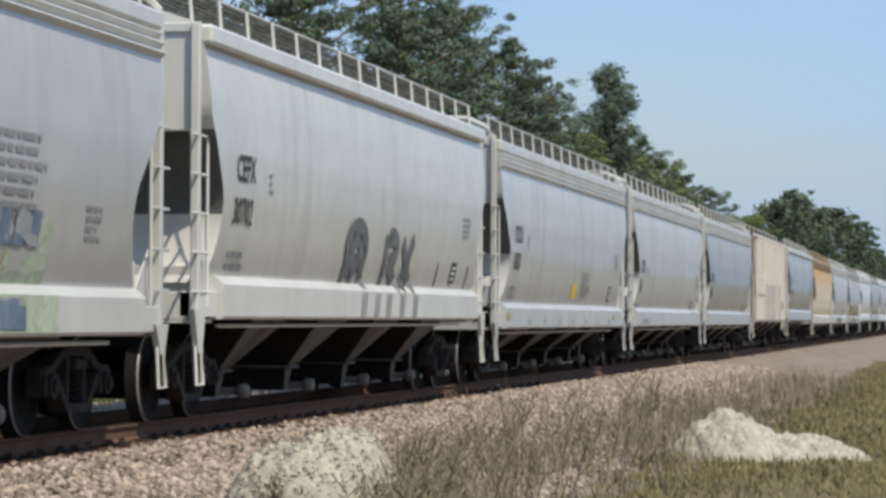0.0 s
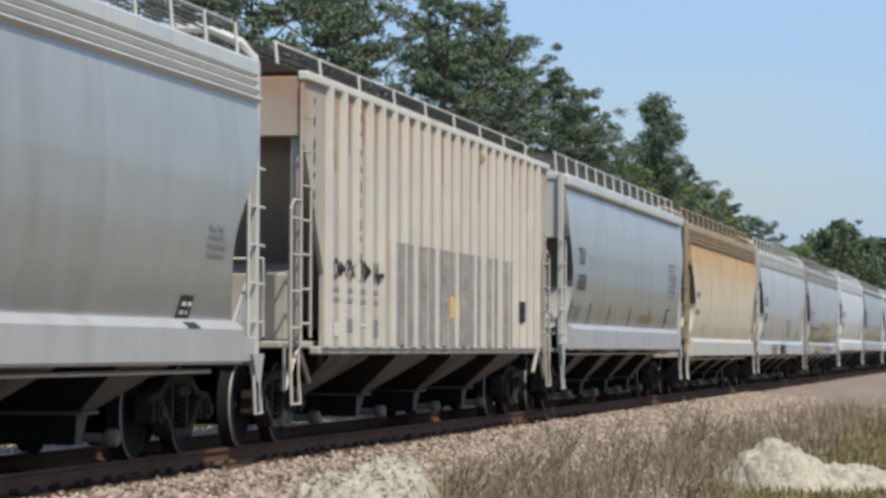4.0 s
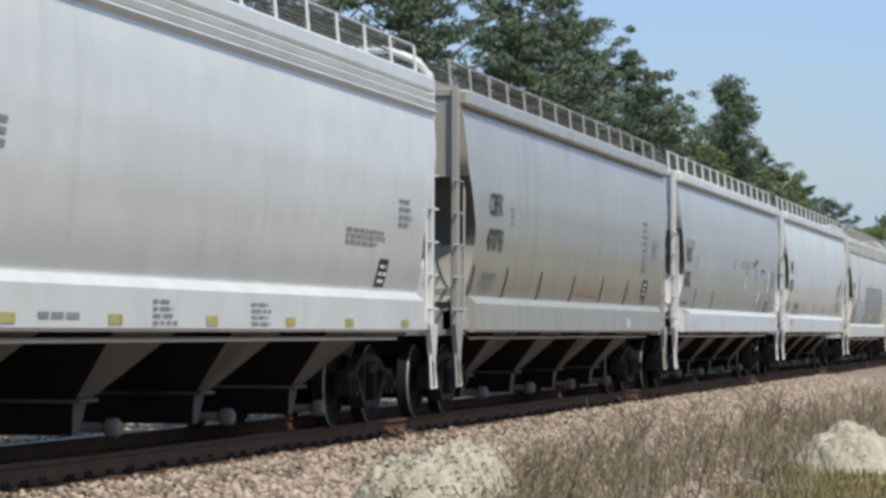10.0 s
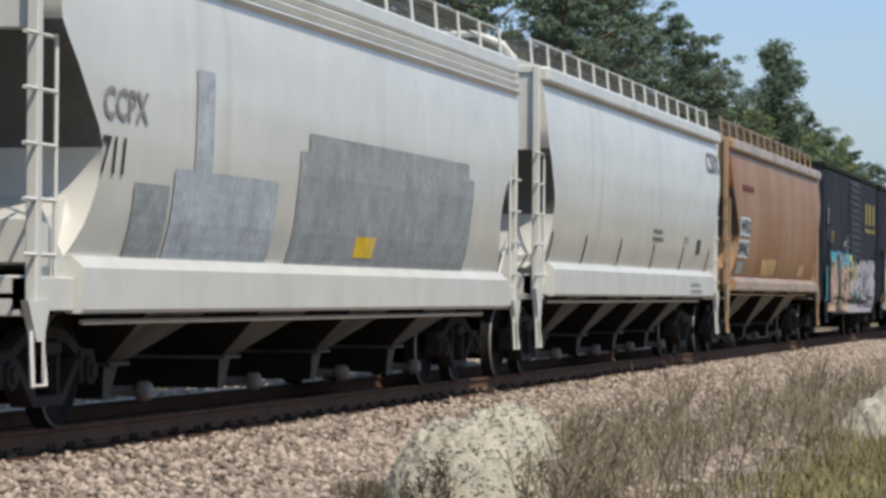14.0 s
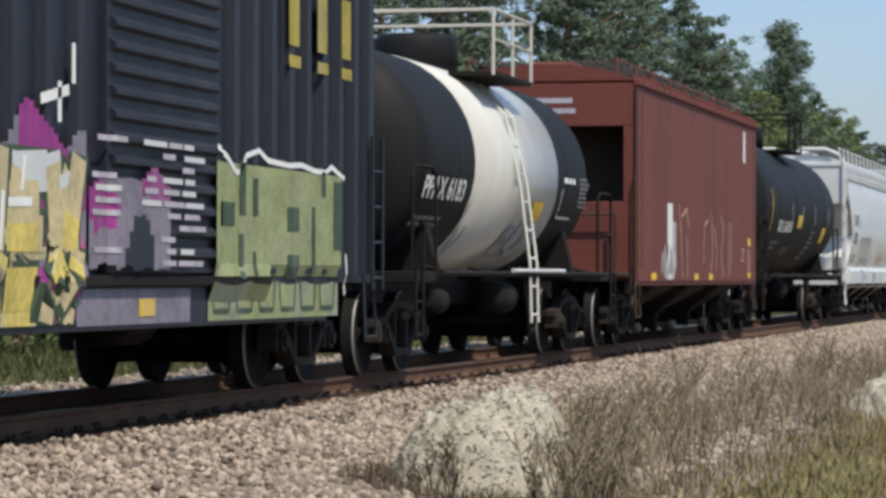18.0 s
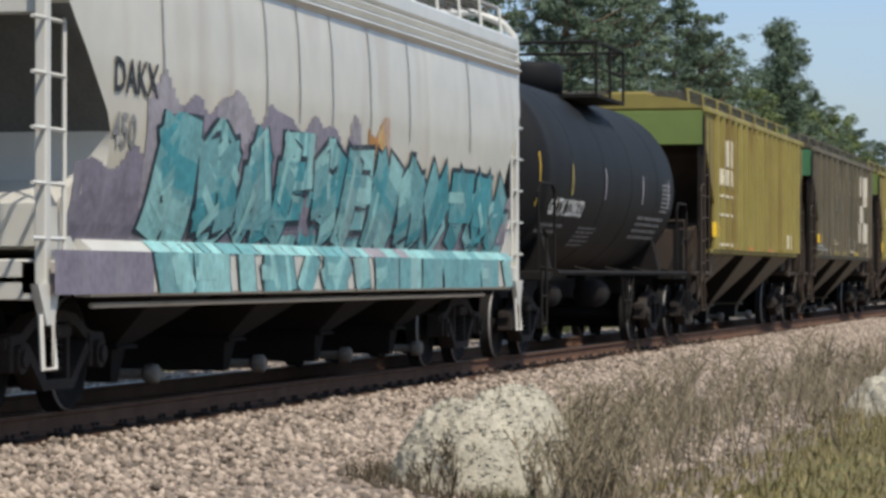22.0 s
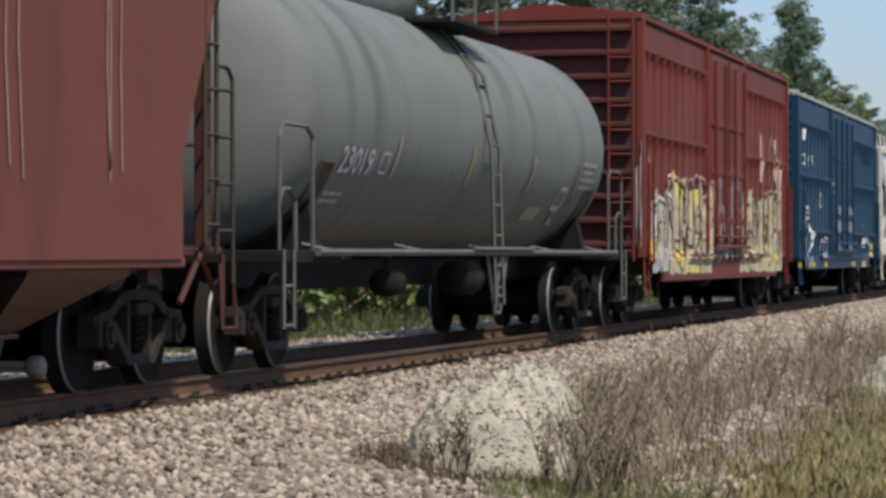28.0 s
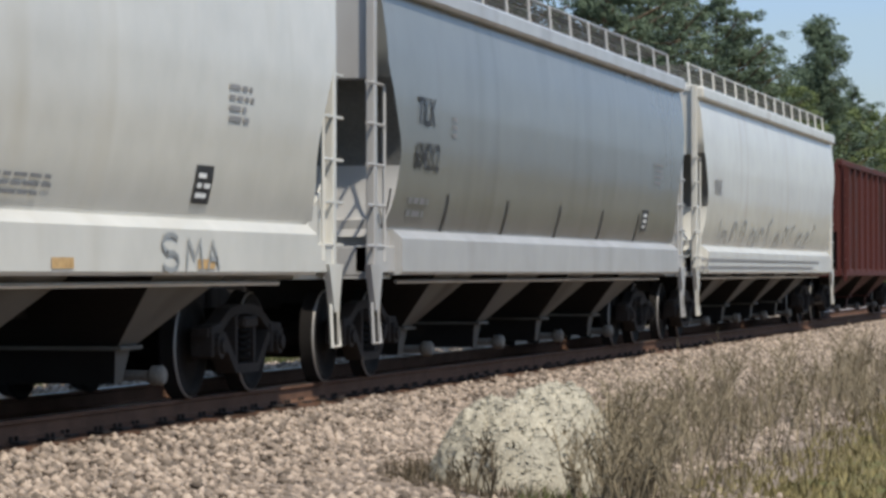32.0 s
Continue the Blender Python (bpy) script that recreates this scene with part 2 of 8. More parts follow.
# ---- ground, ballast and track ----
def shoulder(y):
    """Height of the ballast across the track."""
    return float(np.interp(y, [2.6, 4.2, 5.6, 7.0, 7.8, 8.0, 10.7, 11.0, 13.3, 14.1, 19.5], [-0.72, -0.58, -0.42, -0.27, -0.2, -0.19, -0.19, -0.2, -0.25, -0.75, -0.9]))


def build_ground():
    bm = bmesh.new()
    xs = [-900, -200, -60, 0] + [4 * k for k in range(1, 40)] + [200, 260, 340, 500, 800, 1300, 2500]
    ys = [-900, -200, -60, -25, -12, -6, -3, 0, 1.5, 3, 4.5, 6, 9, 12, 15, 18, 22, 30, 45, 80, 200, 600, 1500]
    rows = [[bm.verts.new((x, y, -0.66 + 0.07 * noise.noise((x * 0.21, y * 0.3, 0)))) for y in ys] for x in xs]
    for a, b in zip(rows, rows[1:]):
        for j in range(len(ys) - 1):
            f = bm.faces.new((a[j], b[j], b[j + 1], a[j + 1]))
            f.smooth = True
    tagged(put("ground", bm, SOIL), "dry grassy soil beside the railway", "ground", kind="structure")
    # the ballast bed, finer where it is seen from near
    xs = [-80, -20, 8] + [14 + 0.25 * k for k in range(200)] + [65 + 1.5 * k for k in range(60)] + [170, 240, 400, 800, 1600]
    ys = [2.6 + 0.2 * k for k in range(25)] + [7.6 + 0.1 * k for k in range(11)] + [8.8 + 0.2 * k for k in range(56)]
    bm = bmesh.new()
    rows = []
    for x in xs:
        row = []
        for y in ys:
            z = shoulder(y) + 0.025 * noise.noise((x * 1.9, y * 1.9, 3)) + 0.03 * noise.noise((x * 0.35, y * 0.6, 5))
            row.append(bm.verts.new((x, y, z)))
        rows.append(row)
    for a, b in zip(rows, rows[1:]):
        for j in range(len(ys) - 1):
            f = bm.faces.new((a[j], b[j], b[j + 1], a[j + 1]))
            f.smooth = True
    for f in bm.faces:
        if 8.1 < f.calc_center_median().y < 11.1:
            f.material_index = 1
    tagged(put("ballast", bm, [BALLAST, OILED]), "pale limestone ballast bed under the track", "ballast", kind="structure")


def rail(y):
    prof = [(-0.07, -0.18), (0.07, -0.18), (0.07, -0.165), (0.012, -0.145), (0.012, -0.045), (0.036, -0.035), (0.036, -0.006), (0.028, 0), (-0.028, 0), (-0.036, -0.006), (-0.036, -0.035), (-0.012, -0.045), (-0.012, -0.145), (-0.07, -0.165)]
    bm = loft([[(x, y + a, z) for a, z in prof] for x in (-90, 1500)])
    bm.faces.ensure_lookup_table()
    for f in bm.faces:
        if f.calc_center_median().z > -0.004:
            f.material_index = 1
    return bm


def build_track():
    track = tagged(new("track"), "rusty steel rails on dark timber ties", "railway track", kind="structure")
    for y in (TRACK_Y - 0.755, TRACK_Y + 0.755):
        part("rail", rail(y), [RAIL, RAIL_TOP], track, "rusty rail with a bright worn head")
    me = bpy.data.meshes.new("tie")
    bm = box(-0.115, 0.115, -1.3, 1.3, -0.36, -0.185, 0.012)
    bm.to_mesh(me)
    bm.free()
    me.materials.append(TIE)
    me_p = bpy.data.meshes.new("tie_plate")
    bm = box(-0.1, 0.1, -0.17, 0.17, -0.186, -0.166, 0.004)
    for a in (-1, 1):
        box(-0.07, -0.045, 0.09 * a - 0.012, 0.09 * a + 0.012, -0.166, -0.13, 0, bm)
        box(0.045, 0.07, 0.09 * a - 0.012, 0.09 * a + 0.012, -0.166, -0.13, 0, bm)
    bm.to_mesh(me_p)
    bm.free()
    me_p.materials.append(TRUCKM)
    rnd = random.Random(3)
    for k in range(280):
        tie = new("tie", me)
        tie.parent = track
        tie.matrix_basis = pose(12 + 0.55 * k + rnd.uniform(-0.02, 0.02), TRACK_Y + rnd.uniform(-0.05, 0.05), rnd.uniform(-0.008, 0.006), 0, 0, rnd.uniform(-0.8, 0.8))
        if k < 90:
            p = new("tie_plate", me_p)
            p.parent = tie
            p.matrix_basis = pose(0, -0.755, 0.004)
    bm = bmesh.new()
    for k in range(160):
        box(166 + 0.55 * k, 166.23 + 0.55 * k, TRACK_Y - 1.3, TRACK_Y + 1.3, -0.36, -0.185, 0, bm)
    tagged(part("far_ties", bm, TIE, track), "row of dark timber ties", kind="stuff")


def pebbles(centres, sizes, seed, squash=0.7):
    """Broken stones: jittered eight-sided lumps in one sheet."""
    rng = np.random.default_rng(seed)
    n = len(centres)
    base = np.array([(1, 0, 0), (-1, 0, 0), (0, 1, 0), (0, -1, 0), (0, 0, 1), (0, 0, -1)], float)
    ang = rng.uniform(0, math.tau, n)
    v = base[None] * rng.uniform(0.65, 1.3, (n, 6, 1)) + rng.uniform(-0.3, 0.3, (n, 6, 3))
    c, s = np.cos(ang)[:, None], np.sin(ang)[:, None]
    v = np.stack([v[..., 0] * c - v[..., 1] * s, v[..., 0] * s + v[..., 1] * c, v[..., 2] * squash], -1)
    v = v * np.asarray(sizes)[:, None, None] + np.asarray(centres)[:, None]
    f = np.array([(0, 2, 4), (2, 1, 4), (1, 3, 4), (3, 0, 4), (2, 0, 5), (1, 2, 5), (3, 1, 5), (0, 3, 5)])
    f = (f[None] + 6 * np.arange(n)[:, None, None]).reshape(-1, 3)
    return v.reshape(-1, 3), f


def sheet(name, verts, tris, material):
    me = bpy.data.meshes.new(name)
    k = len(tris[0])
    me.vertices.add(len(verts))
    me.vertices.foreach_set("co", np.asarray(verts, np.float32).ravel())
    me.loops.add(len(tris) * k)
    me.loops.foreach_set("vertex_index", np.asarray(tris, np.int32).ravel())
    me.polygons.add(len(tris))
    me.polygons.foreach_set("loop_start", np.arange(0, len(tris) * k, k, dtype=np.int32))
    me.update(calc_edges=True)
    me.materials.append(material)
    return me


def build_stones():
    rng = np.random.default_rng(11)
    n = 76000
    x = 14.5 + 78 * rng.random(n) ** 1.5
    y = rng.uniform(3.0, 7.98, n) + 0.22 * rng.random(n) ** 3
    y = np.where((y < 3.9) & (x > 24), y + 3.2, y)
    y = np.where(rng.random(n) < 0.1, rng.uniform(11.0, 13.5, n), y)
    z = np.array([shoulder(b) for b in y]) + rng.uniform(-0.005, 0.03, n)
    size = 0.02 + 0.04 * rng.random(n) ** 1.4 * (1 + 0.25 * (x > 50))
    v, f = pebbles(np.stack([x, y, z], 1), size, 12)
    tagged(new("ballast_stones", sheet("ballast_stones", v, f, STONE)), "loose broken ballast stones, pale grey and tan", "ballast", kind="stuff")


def stone_pile(x, y, r, top, label, seed, lobe, count=9000, steep=3.6):
    """A heap of pale crushed stone: a dome, a lower shoulder (its offset and share of the height), and loose chips all over."""
    base = -0.64
    high = top - base
    lx, ly, share = lobe

    def height(px, py):
        n = noise.noise((px * 1.4 + seed, py * 1.4, 0.3)) * 0.14
        d = max(0.0, math.hypot(px / r[0], py / r[1]) + n)
        one = high * (1 - d ** steep)
        d = max(0.0, math.hypot((px - lx) / (r[0] * 0.95), (py - ly) / (r[1] * 1.1)) - n)
        two = high * share * (1 - d ** 3.0)
        h = max(one, two)
        h += 0.05 * math.exp(-abs(one - two) / 0.1)
        h = h if h > 0 else -0.3 * (1 - math.exp(h))
        p = Vector((px + seed, py, 0.8 * h))
        fade = min(1, max(0, h + 0.1) * 4)
        h += fade * (0.06 * noise.noise(p * 2.6) + 0.065 * noise.noise(p * 6.5) + 0.05 * noise.noise(p * 14) + 0.03 * noise.noise(p * 27))
        return max(h, -0.3)

    nx, ny = 120, 120
    x0, y0 = min(-1.3 * r[0], lx - 1.3 * r[0]), min(-1.4 * r[1], ly - 1.5 * r[1])
    w, l = max(1.3 * r[0], lx + 1.3 * r[0]) - x0, max(1.4 * r[1], ly + 1.5 * r[1]) - y0
    v = [(x0 + w * i / nx, y0 + l * j / ny, 0) for i in range(nx + 1) for j in range(ny + 1)]
    v = [(px, py, base + height(px, py)) for px, py, _ in v]
    f = [(i * (ny + 1) + j, (i + 1) * (ny + 1) + j, (i + 1) * (ny + 1) + j + 1, i * (ny + 1) + j + 1) for i in range(nx) for j in range(ny)]
    pile = new("stone_mound", sheet("stone_mound", v, f, PALE))
    pile.location = (x, y, 0)
    tagged(pile, label, "stone mound", "stone mounds")
    rng = np.random.default_rng(int(seed))
    at = rng.random((count, 2)) * (w, l) + (x0, y0)
    at = np.array([(px, py, base + height(px, py)) for px, py in at])
    at = at[at[:, 2] > base + 0.02]
    cv, cf = pebbles(at, 0.007 + 0.016 * rng.random(len(at)) ** 2, int(seed) + 1, 0.35)
    chips = new("gravel", sheet("gravel", cv, cf, PALE_CHIP))
    chips.parent = pile
    tagged(chips, "loose whitish stone chips", kind="stuff")


def blades(xy, height, width, lean, seed, ground_z):
    """Narrow upright blades or stalks, two triangles a step."""
    rng = np.random.default_rng(seed)
    n = len(xy)
    a = rng.uniform(0, math.tau, n)
    side = np.stack([np.cos(a), np.sin(a), np.zeros(n)], 1) * (np.asarray(width) / 2)[:, None]
    b = rng.uniform(0, math.tau, n)
    tip = np.stack([np.cos(b), np.sin(b), np.zeros(n)], 1) * (lean * np.asarray(height) * rng.random(n))[:, None]
    foot = np.column_stack([xy, ground_z])
    up = np.zeros((n, 3))
    up[:, 2] = height
    mid = foot + up * 0.55 + tip * 0.35
    v = np.stack([foot - side, foot + side, mid - side * 0.7, mid + side * 0.7, foot + up + tip], 1)
    f = np.array([(0, 1, 3), (0, 3, 2), (2, 3, 4)])
    f = (f[None] + 5 * np.arange(n)[:, None, None]).reshape(-1, 3)
    return v.reshape(-1, 3), f


def ground_at(y):
    return np.maximum(np.interp(y, [2.6, 4.2, 5.6, 7.0, 7.8], [-0.72, -0.58, -0.42, -0.27, -0.2]), -0.66)


def build_weeds():
    rng = np.random.default_rng(21)
    # dry stalks along the foot of the ballast
    n = 4600
    x = 23 + 62 * rng.random(n) ** 1.2
    y = 4.6 - 0.008 * (x - 25) + rng.normal(0, 0.6, n)
    keep = (noise_field(x, y) > -0.12) & (y < 0.186 * x + 0.25) & (y < 6.2)
    x, y = x[keep], y[keep]
    n = len(x)
    v, f = blades(np.column_stack([x, y]), rng.uniform(0.18, 0.62, n), rng.uniform(0.008, 0.018, n), 0.7, 22, ground_at(y))
    tagged(new("dry_weeds", sheet("dry_weeds", v, f, STRAW)), "dry brown weed stalks along the ballast foot", "weeds", kind="stuff")
    n = 1300
    x = 23 + 55 * rng.random(n) ** 1.2
    y = 4.5 - 0.008 * (x - 25) + rng.normal(0, 0.7, n)
    keep = (y < 0.186 * x + 0.2) & (y < 6.0)
    x, y = x[keep], y[keep]
    n = len(x)
    v, f = blades(np.column_stack([x, y]), rng.uniform(0.1, 0.42, n), rng.uniform(0.008, 0.016, n), 0.7, 26, ground_at(y))
    tagged(new("dark_weeds", sheet("dark_weeds", v, f, DEADGRASS)), "dark dead weeds among the dry stalks", "weeds", kind="stuff")
    # low grass between the weeds and the camera
    n = 60000
    x = 20 + 110 * rng.random(n) ** 1.5
    y = rng.uniform(-1.0, 4.6, n)
    keep = y < 3.9 + 0.5 * noise_field(x, y)
    x, y = x[keep], y[keep]
    n = len(x)
    v, f = blades(np.column_stack([x, y]), rng.uniform(0.03, 0.13, n), rng.uniform(0.012, 0.03, n), 0.9, 23, ground_at(y))
    tagged(new("grass", sheet("grass", v, f, GRASS)), "low green and tan grass beside the ballast", "grass", kind="stuff")
    n = 22000
    x = 24 + 130 * rng.random(n) ** 1.2
    y = 14.0 + 5.8 * rng.random(n)
    v, f = blades(np.column_stack([x, y]), rng.uniform(0.06, 0.26, n), rng.uniform(0.02, 0.05, n), 1.0, 25, np.full(n, -0.64))
    tagged(new("shoulder_weeds", sheet("shoulder_weeds", v, f, DARK_BLADE)), "green weeds at the foot of the ballast beyond the track", "weeds", kind="stuff")
    n = 26000
    x = 20 + 130 * rng.random(n)
    y = rng.uniform(19.0, 27, n)
    v, f = blades(np.column_stack([x, y]), rng.uniform(0.1, 0.45, n), rng.uniform(0.03, 0.07, n), 0.7, 24, np.full(n, -0.66))
    tagged(new("far_grass", sheet("far_grass", v, f, DARK_BLADE)), "green grass beyond the track", "grass", kind="stuff")


def noise_field(x, y):
    return np.array([noise.noise((a * 0.55, b * 0.9, 7)) for a, b in zip(x, y)])


def weed_plant(x, y, h, seed, m=STRAW):
    """One branching dry weed."""
    rnd = random.Random(seed)
    bm = bmesh.new()
    z0 = float(ground_at(np.array([y]))[0]) - 0.02
    for _ in range(rnd.randint(3, 5)):
        a = rnd.uniform(0, math.tau)
        tip = Vector((0.3 * h * math.cos(a), 0.3 * h * math.sin(a), h * rnd.uniform(0.75, 1.1)))
        pts = [Vector((0, 0, 0)), tip * 0.5 + Vector((rnd.uniform(-0.03, 0.03), rnd.uniform(-0.03, 0.03), 0.05 * h)), tip]
        rod(pts, 0.0055, 4, bm)
        for _ in range(rnd.randint(4, 7)):
            q = rnd.uniform(0.35, 0.95)
            st = pts[1].lerp(pts[2], (q - 0.35) / 0.65)
            b = rnd.uniform(0, math.tau)
            en = st + Vector((0.18 * math.cos(b), 0.18 * math.sin(b), rnd.uniform(0.08, 0.26))) * h
            rod([st, en], 0.0035, 3, bm)
            for _ in range(2):
                c = st.lerp(en, rnd.uniform(0.4, 1.0))
                rod([c, c + Vector((rnd.uniform(-0.05, 0.05), rnd.uniform(-0.05, 0.05), rnd.uniform(0.02, 0.08))) * h * 1.4], 0.004, 3, bm)
    ob = put("weed_plant", bm, m)
    ob.location = (x, y, z0)
    tagged(ob, "dry branching brown weed on the ballast foot", "weed", "dry weeds")


def build_weed_plants():
    rnd = random.Random(31)
    for k in range(64):
        x = 22.5 + 26 * rnd.random() ** 1.3
        weed_plant(x, min(4.3 + rnd.gauss(0, 0.45), 0.185 * x), rnd.uniform(0.35, 0.8), 400 + k)
    # a thicket at the foot of the stone heap
    for k in range(16):
        weed_plant(rnd.uniform(20.6, 22.0), rnd.uniform(3.35, 4.25), rnd.uniform(0.3, 0.68), 500 + k)
    # dark dead weeds against the heap's two ends
    for k in range(5):
        weed_plant(rnd.uniform(20.7, 22.0), rnd.uniform(4.6, 5.0), rnd.uniform(0.2, 0.42), 540 + k, DEADGRASS)
    for k in range(8):
        weed_plant(rnd.uniform(21.0, 22.6), rnd.uniform(3.75, 4.2), rnd.uniform(0.2, 0.5), 560 + k, DEADGRASS)
    rng = np.random.default_rng(35)
    n = 2600
    a, q = rng.uniform(0, math.tau, n), rng.normal(1.0, 0.13, n)
    x, y = 22.5 + 1.0 * q * np.cos(a), 4.78 + 0.86 * q * np.sin(a)
    v, f = blades(np.column_stack([x, y]), rng.uniform(0.05, 0.2, n), rng.uniform(0.006, 0.014, n), 0.9, 36, ground_at(y) - 0.02)
    tagged(new("dead_grass", sheet("dead_grass", v, f, DEADGRASS)), "dark dead grass round the foot of the stone heap", "grass", kind="stuff")
    rng = np.random.default_rng(33)
    n = 1500
    x = rng.uniform(20.2, 21.9, n)
    y = rng.uniform(3.1, 4.55, n)
    v, f = blades(np.column_stack([x, y]), rng.uniform(0.04, 0.17, n), rng.uniform(0.006, 0.014, n), 0.9, 34, ground_at(y))
    tagged(new("heap_grass", sheet("heap_grass", v, f, GREEN_BLADE)), "green grass at the foot of the stone heap", "grass", kind="stuff")


# ---- trees ----
def leaf_cloud(centres, radius, count, size, rng, flat=0.7):
    """Small leaf faces over uneven clumps round the ends of the limbs, turned outwards as tufts are."""
    n = len(centres) * count
    out = rng.normal(0, 1, (n, 3))
    out[:, 2] += 0.25
    out /= np.linalg.norm(out, axis=1)[:, None]
    big = np.repeat(rng.uniform(0.55, 1.35, len(centres)), count)[:, None]
    c = np.repeat(centres, count, 0) + out * big * radius * rng.random((n, 1)) ** 0.33 * np.array([1, 1, flat])
    out = out + rng.normal(0, 0.45, (n, 3))
    u = np.cross(out, rng.normal(0, 1, (n, 3)))
    u /= np.linalg.norm(u, axis=1)[:, None]
    w = np.cross(out, u)
    w /= np.linalg.norm(w, axis=1)[:, None]
    s = (size * rng.uniform(0.6, 1.4, n))[:, None]
    v = np.stack([c - u * s, c + w * s * 0.6, c + u * s, c - w * s * 0.6], 1)
    f = np.arange(4 * n).reshape(n, 4)
    return v.reshape(-1, 3), f


def tree_shape(kind, h, seed, full=False, fine=True):
    """A tree at the origin: an Empty with a trunk and a crown."""
    rng, rnd = np.random.default_rng(seed), random.Random(seed)
    root = new("pine_tree" if kind == "pine" else "broadleaf_tree")
    bm = bmesh.new()
    lean = [rnd.uniform(-0.03, 0.03) * h, rnd.uniform(-0.03, 0.03) * h]

    def stem(q):
        return Vector((lean[0] * q * q + 0.01 * h * math.sin(5 * q + seed), lean[1] * q * q, h * q))
    r0 = 0.013 * h + 0.04
    sections = []
    for k in range(9):
        q = 0.97 * k / 8
        p, r = stem(q), r0 * (1 - 0.92 * q)
        sections.append([p + Vector((r * math.cos(math.tau * j / 8), r * math.sin(math.tau * j / 8), 0)) for j in range(8)])
    loft(sections, smooth=True, bm=bm)
    ends = []
    pine = kind == "pine"
    limbs, start = ((104, 0.24) if full else (50, 0.28)) if pine else (32, 0.16)
    for k in range(limbs):
        q = start + (0.96 - start) * (k + rnd.random()) / limbs
        a = k * 2.4 + rnd.uniform(-0.6, 0.6)
        env = min(1.0, (1.0 - q) / (0.34 if full else 0.3) + (0.14 if full else 0.3)) * min(1.0, (q - 0.2) / 0.22) if pine else (1.0 - ((q - 0.5) / 0.56) ** 2)
        reach = h * ((0.118 if full else 0.16) if pine else 0.22) * max(env, 0.16) * rnd.uniform(0.45, 1.15)
        rise = reach * (rnd.uniform(0.1, 0.75) if pine else rnd.uniform(0.25, 0.8))
        p0 = stem(q)
        p2 = p0 + Vector((reach * math.cos(a), reach * math.sin(a), rise))
        p1 = p0.lerp(p2, 0.5) + Vector((0, 0, -0.1 * reach))
        rod([p0, p1, p2], 0.012 * reach + 0.018, 4, bm)
        for s in ((0.25, 0.6, 1.0) if pine else (0.3, 0.65, 1.0)):
            ends.append(p0.lerp(p2, s) + Vector((rnd.gauss(0, 0.1), rnd.gauss(0, 0.1), rnd.gauss(0, 0.06))) * reach)
            if reach > 1.0:
                b = a + rnd.choice((-1, 1)) * rnd.uniform(0.8, 1.6)
                ends.append(p0.lerp(p2, s) + Vector((0.36 * math.cos(b), 0.36 * math.sin(b), rnd.uniform(0, 0.15))) * reach)
    ends.append(stem(0.97))
    part("trunk", bm, BARK, root)
    centres = np.array([tuple(e) for e in ends])
    if pine:
        v, f = leaf_cloud(centres, (0.034 if full else 0.028) * h, 80 if fine else 16, (0.0045 if fine else 0.0125) * h, rng, 0.75 if full else 0.55)
    else:
        v, f = leaf_cloud(centres, 0.05 * h, 100 if fine else 18, (0.0068 if fine else 0.017) * h, rng, 0.75)
    crown = new("crown", sheet("crown", v, f, NEEDLE if kind == "pine" else (LEAF if fine else SHADE_LEAF)))
    crown.parent = root
    return root


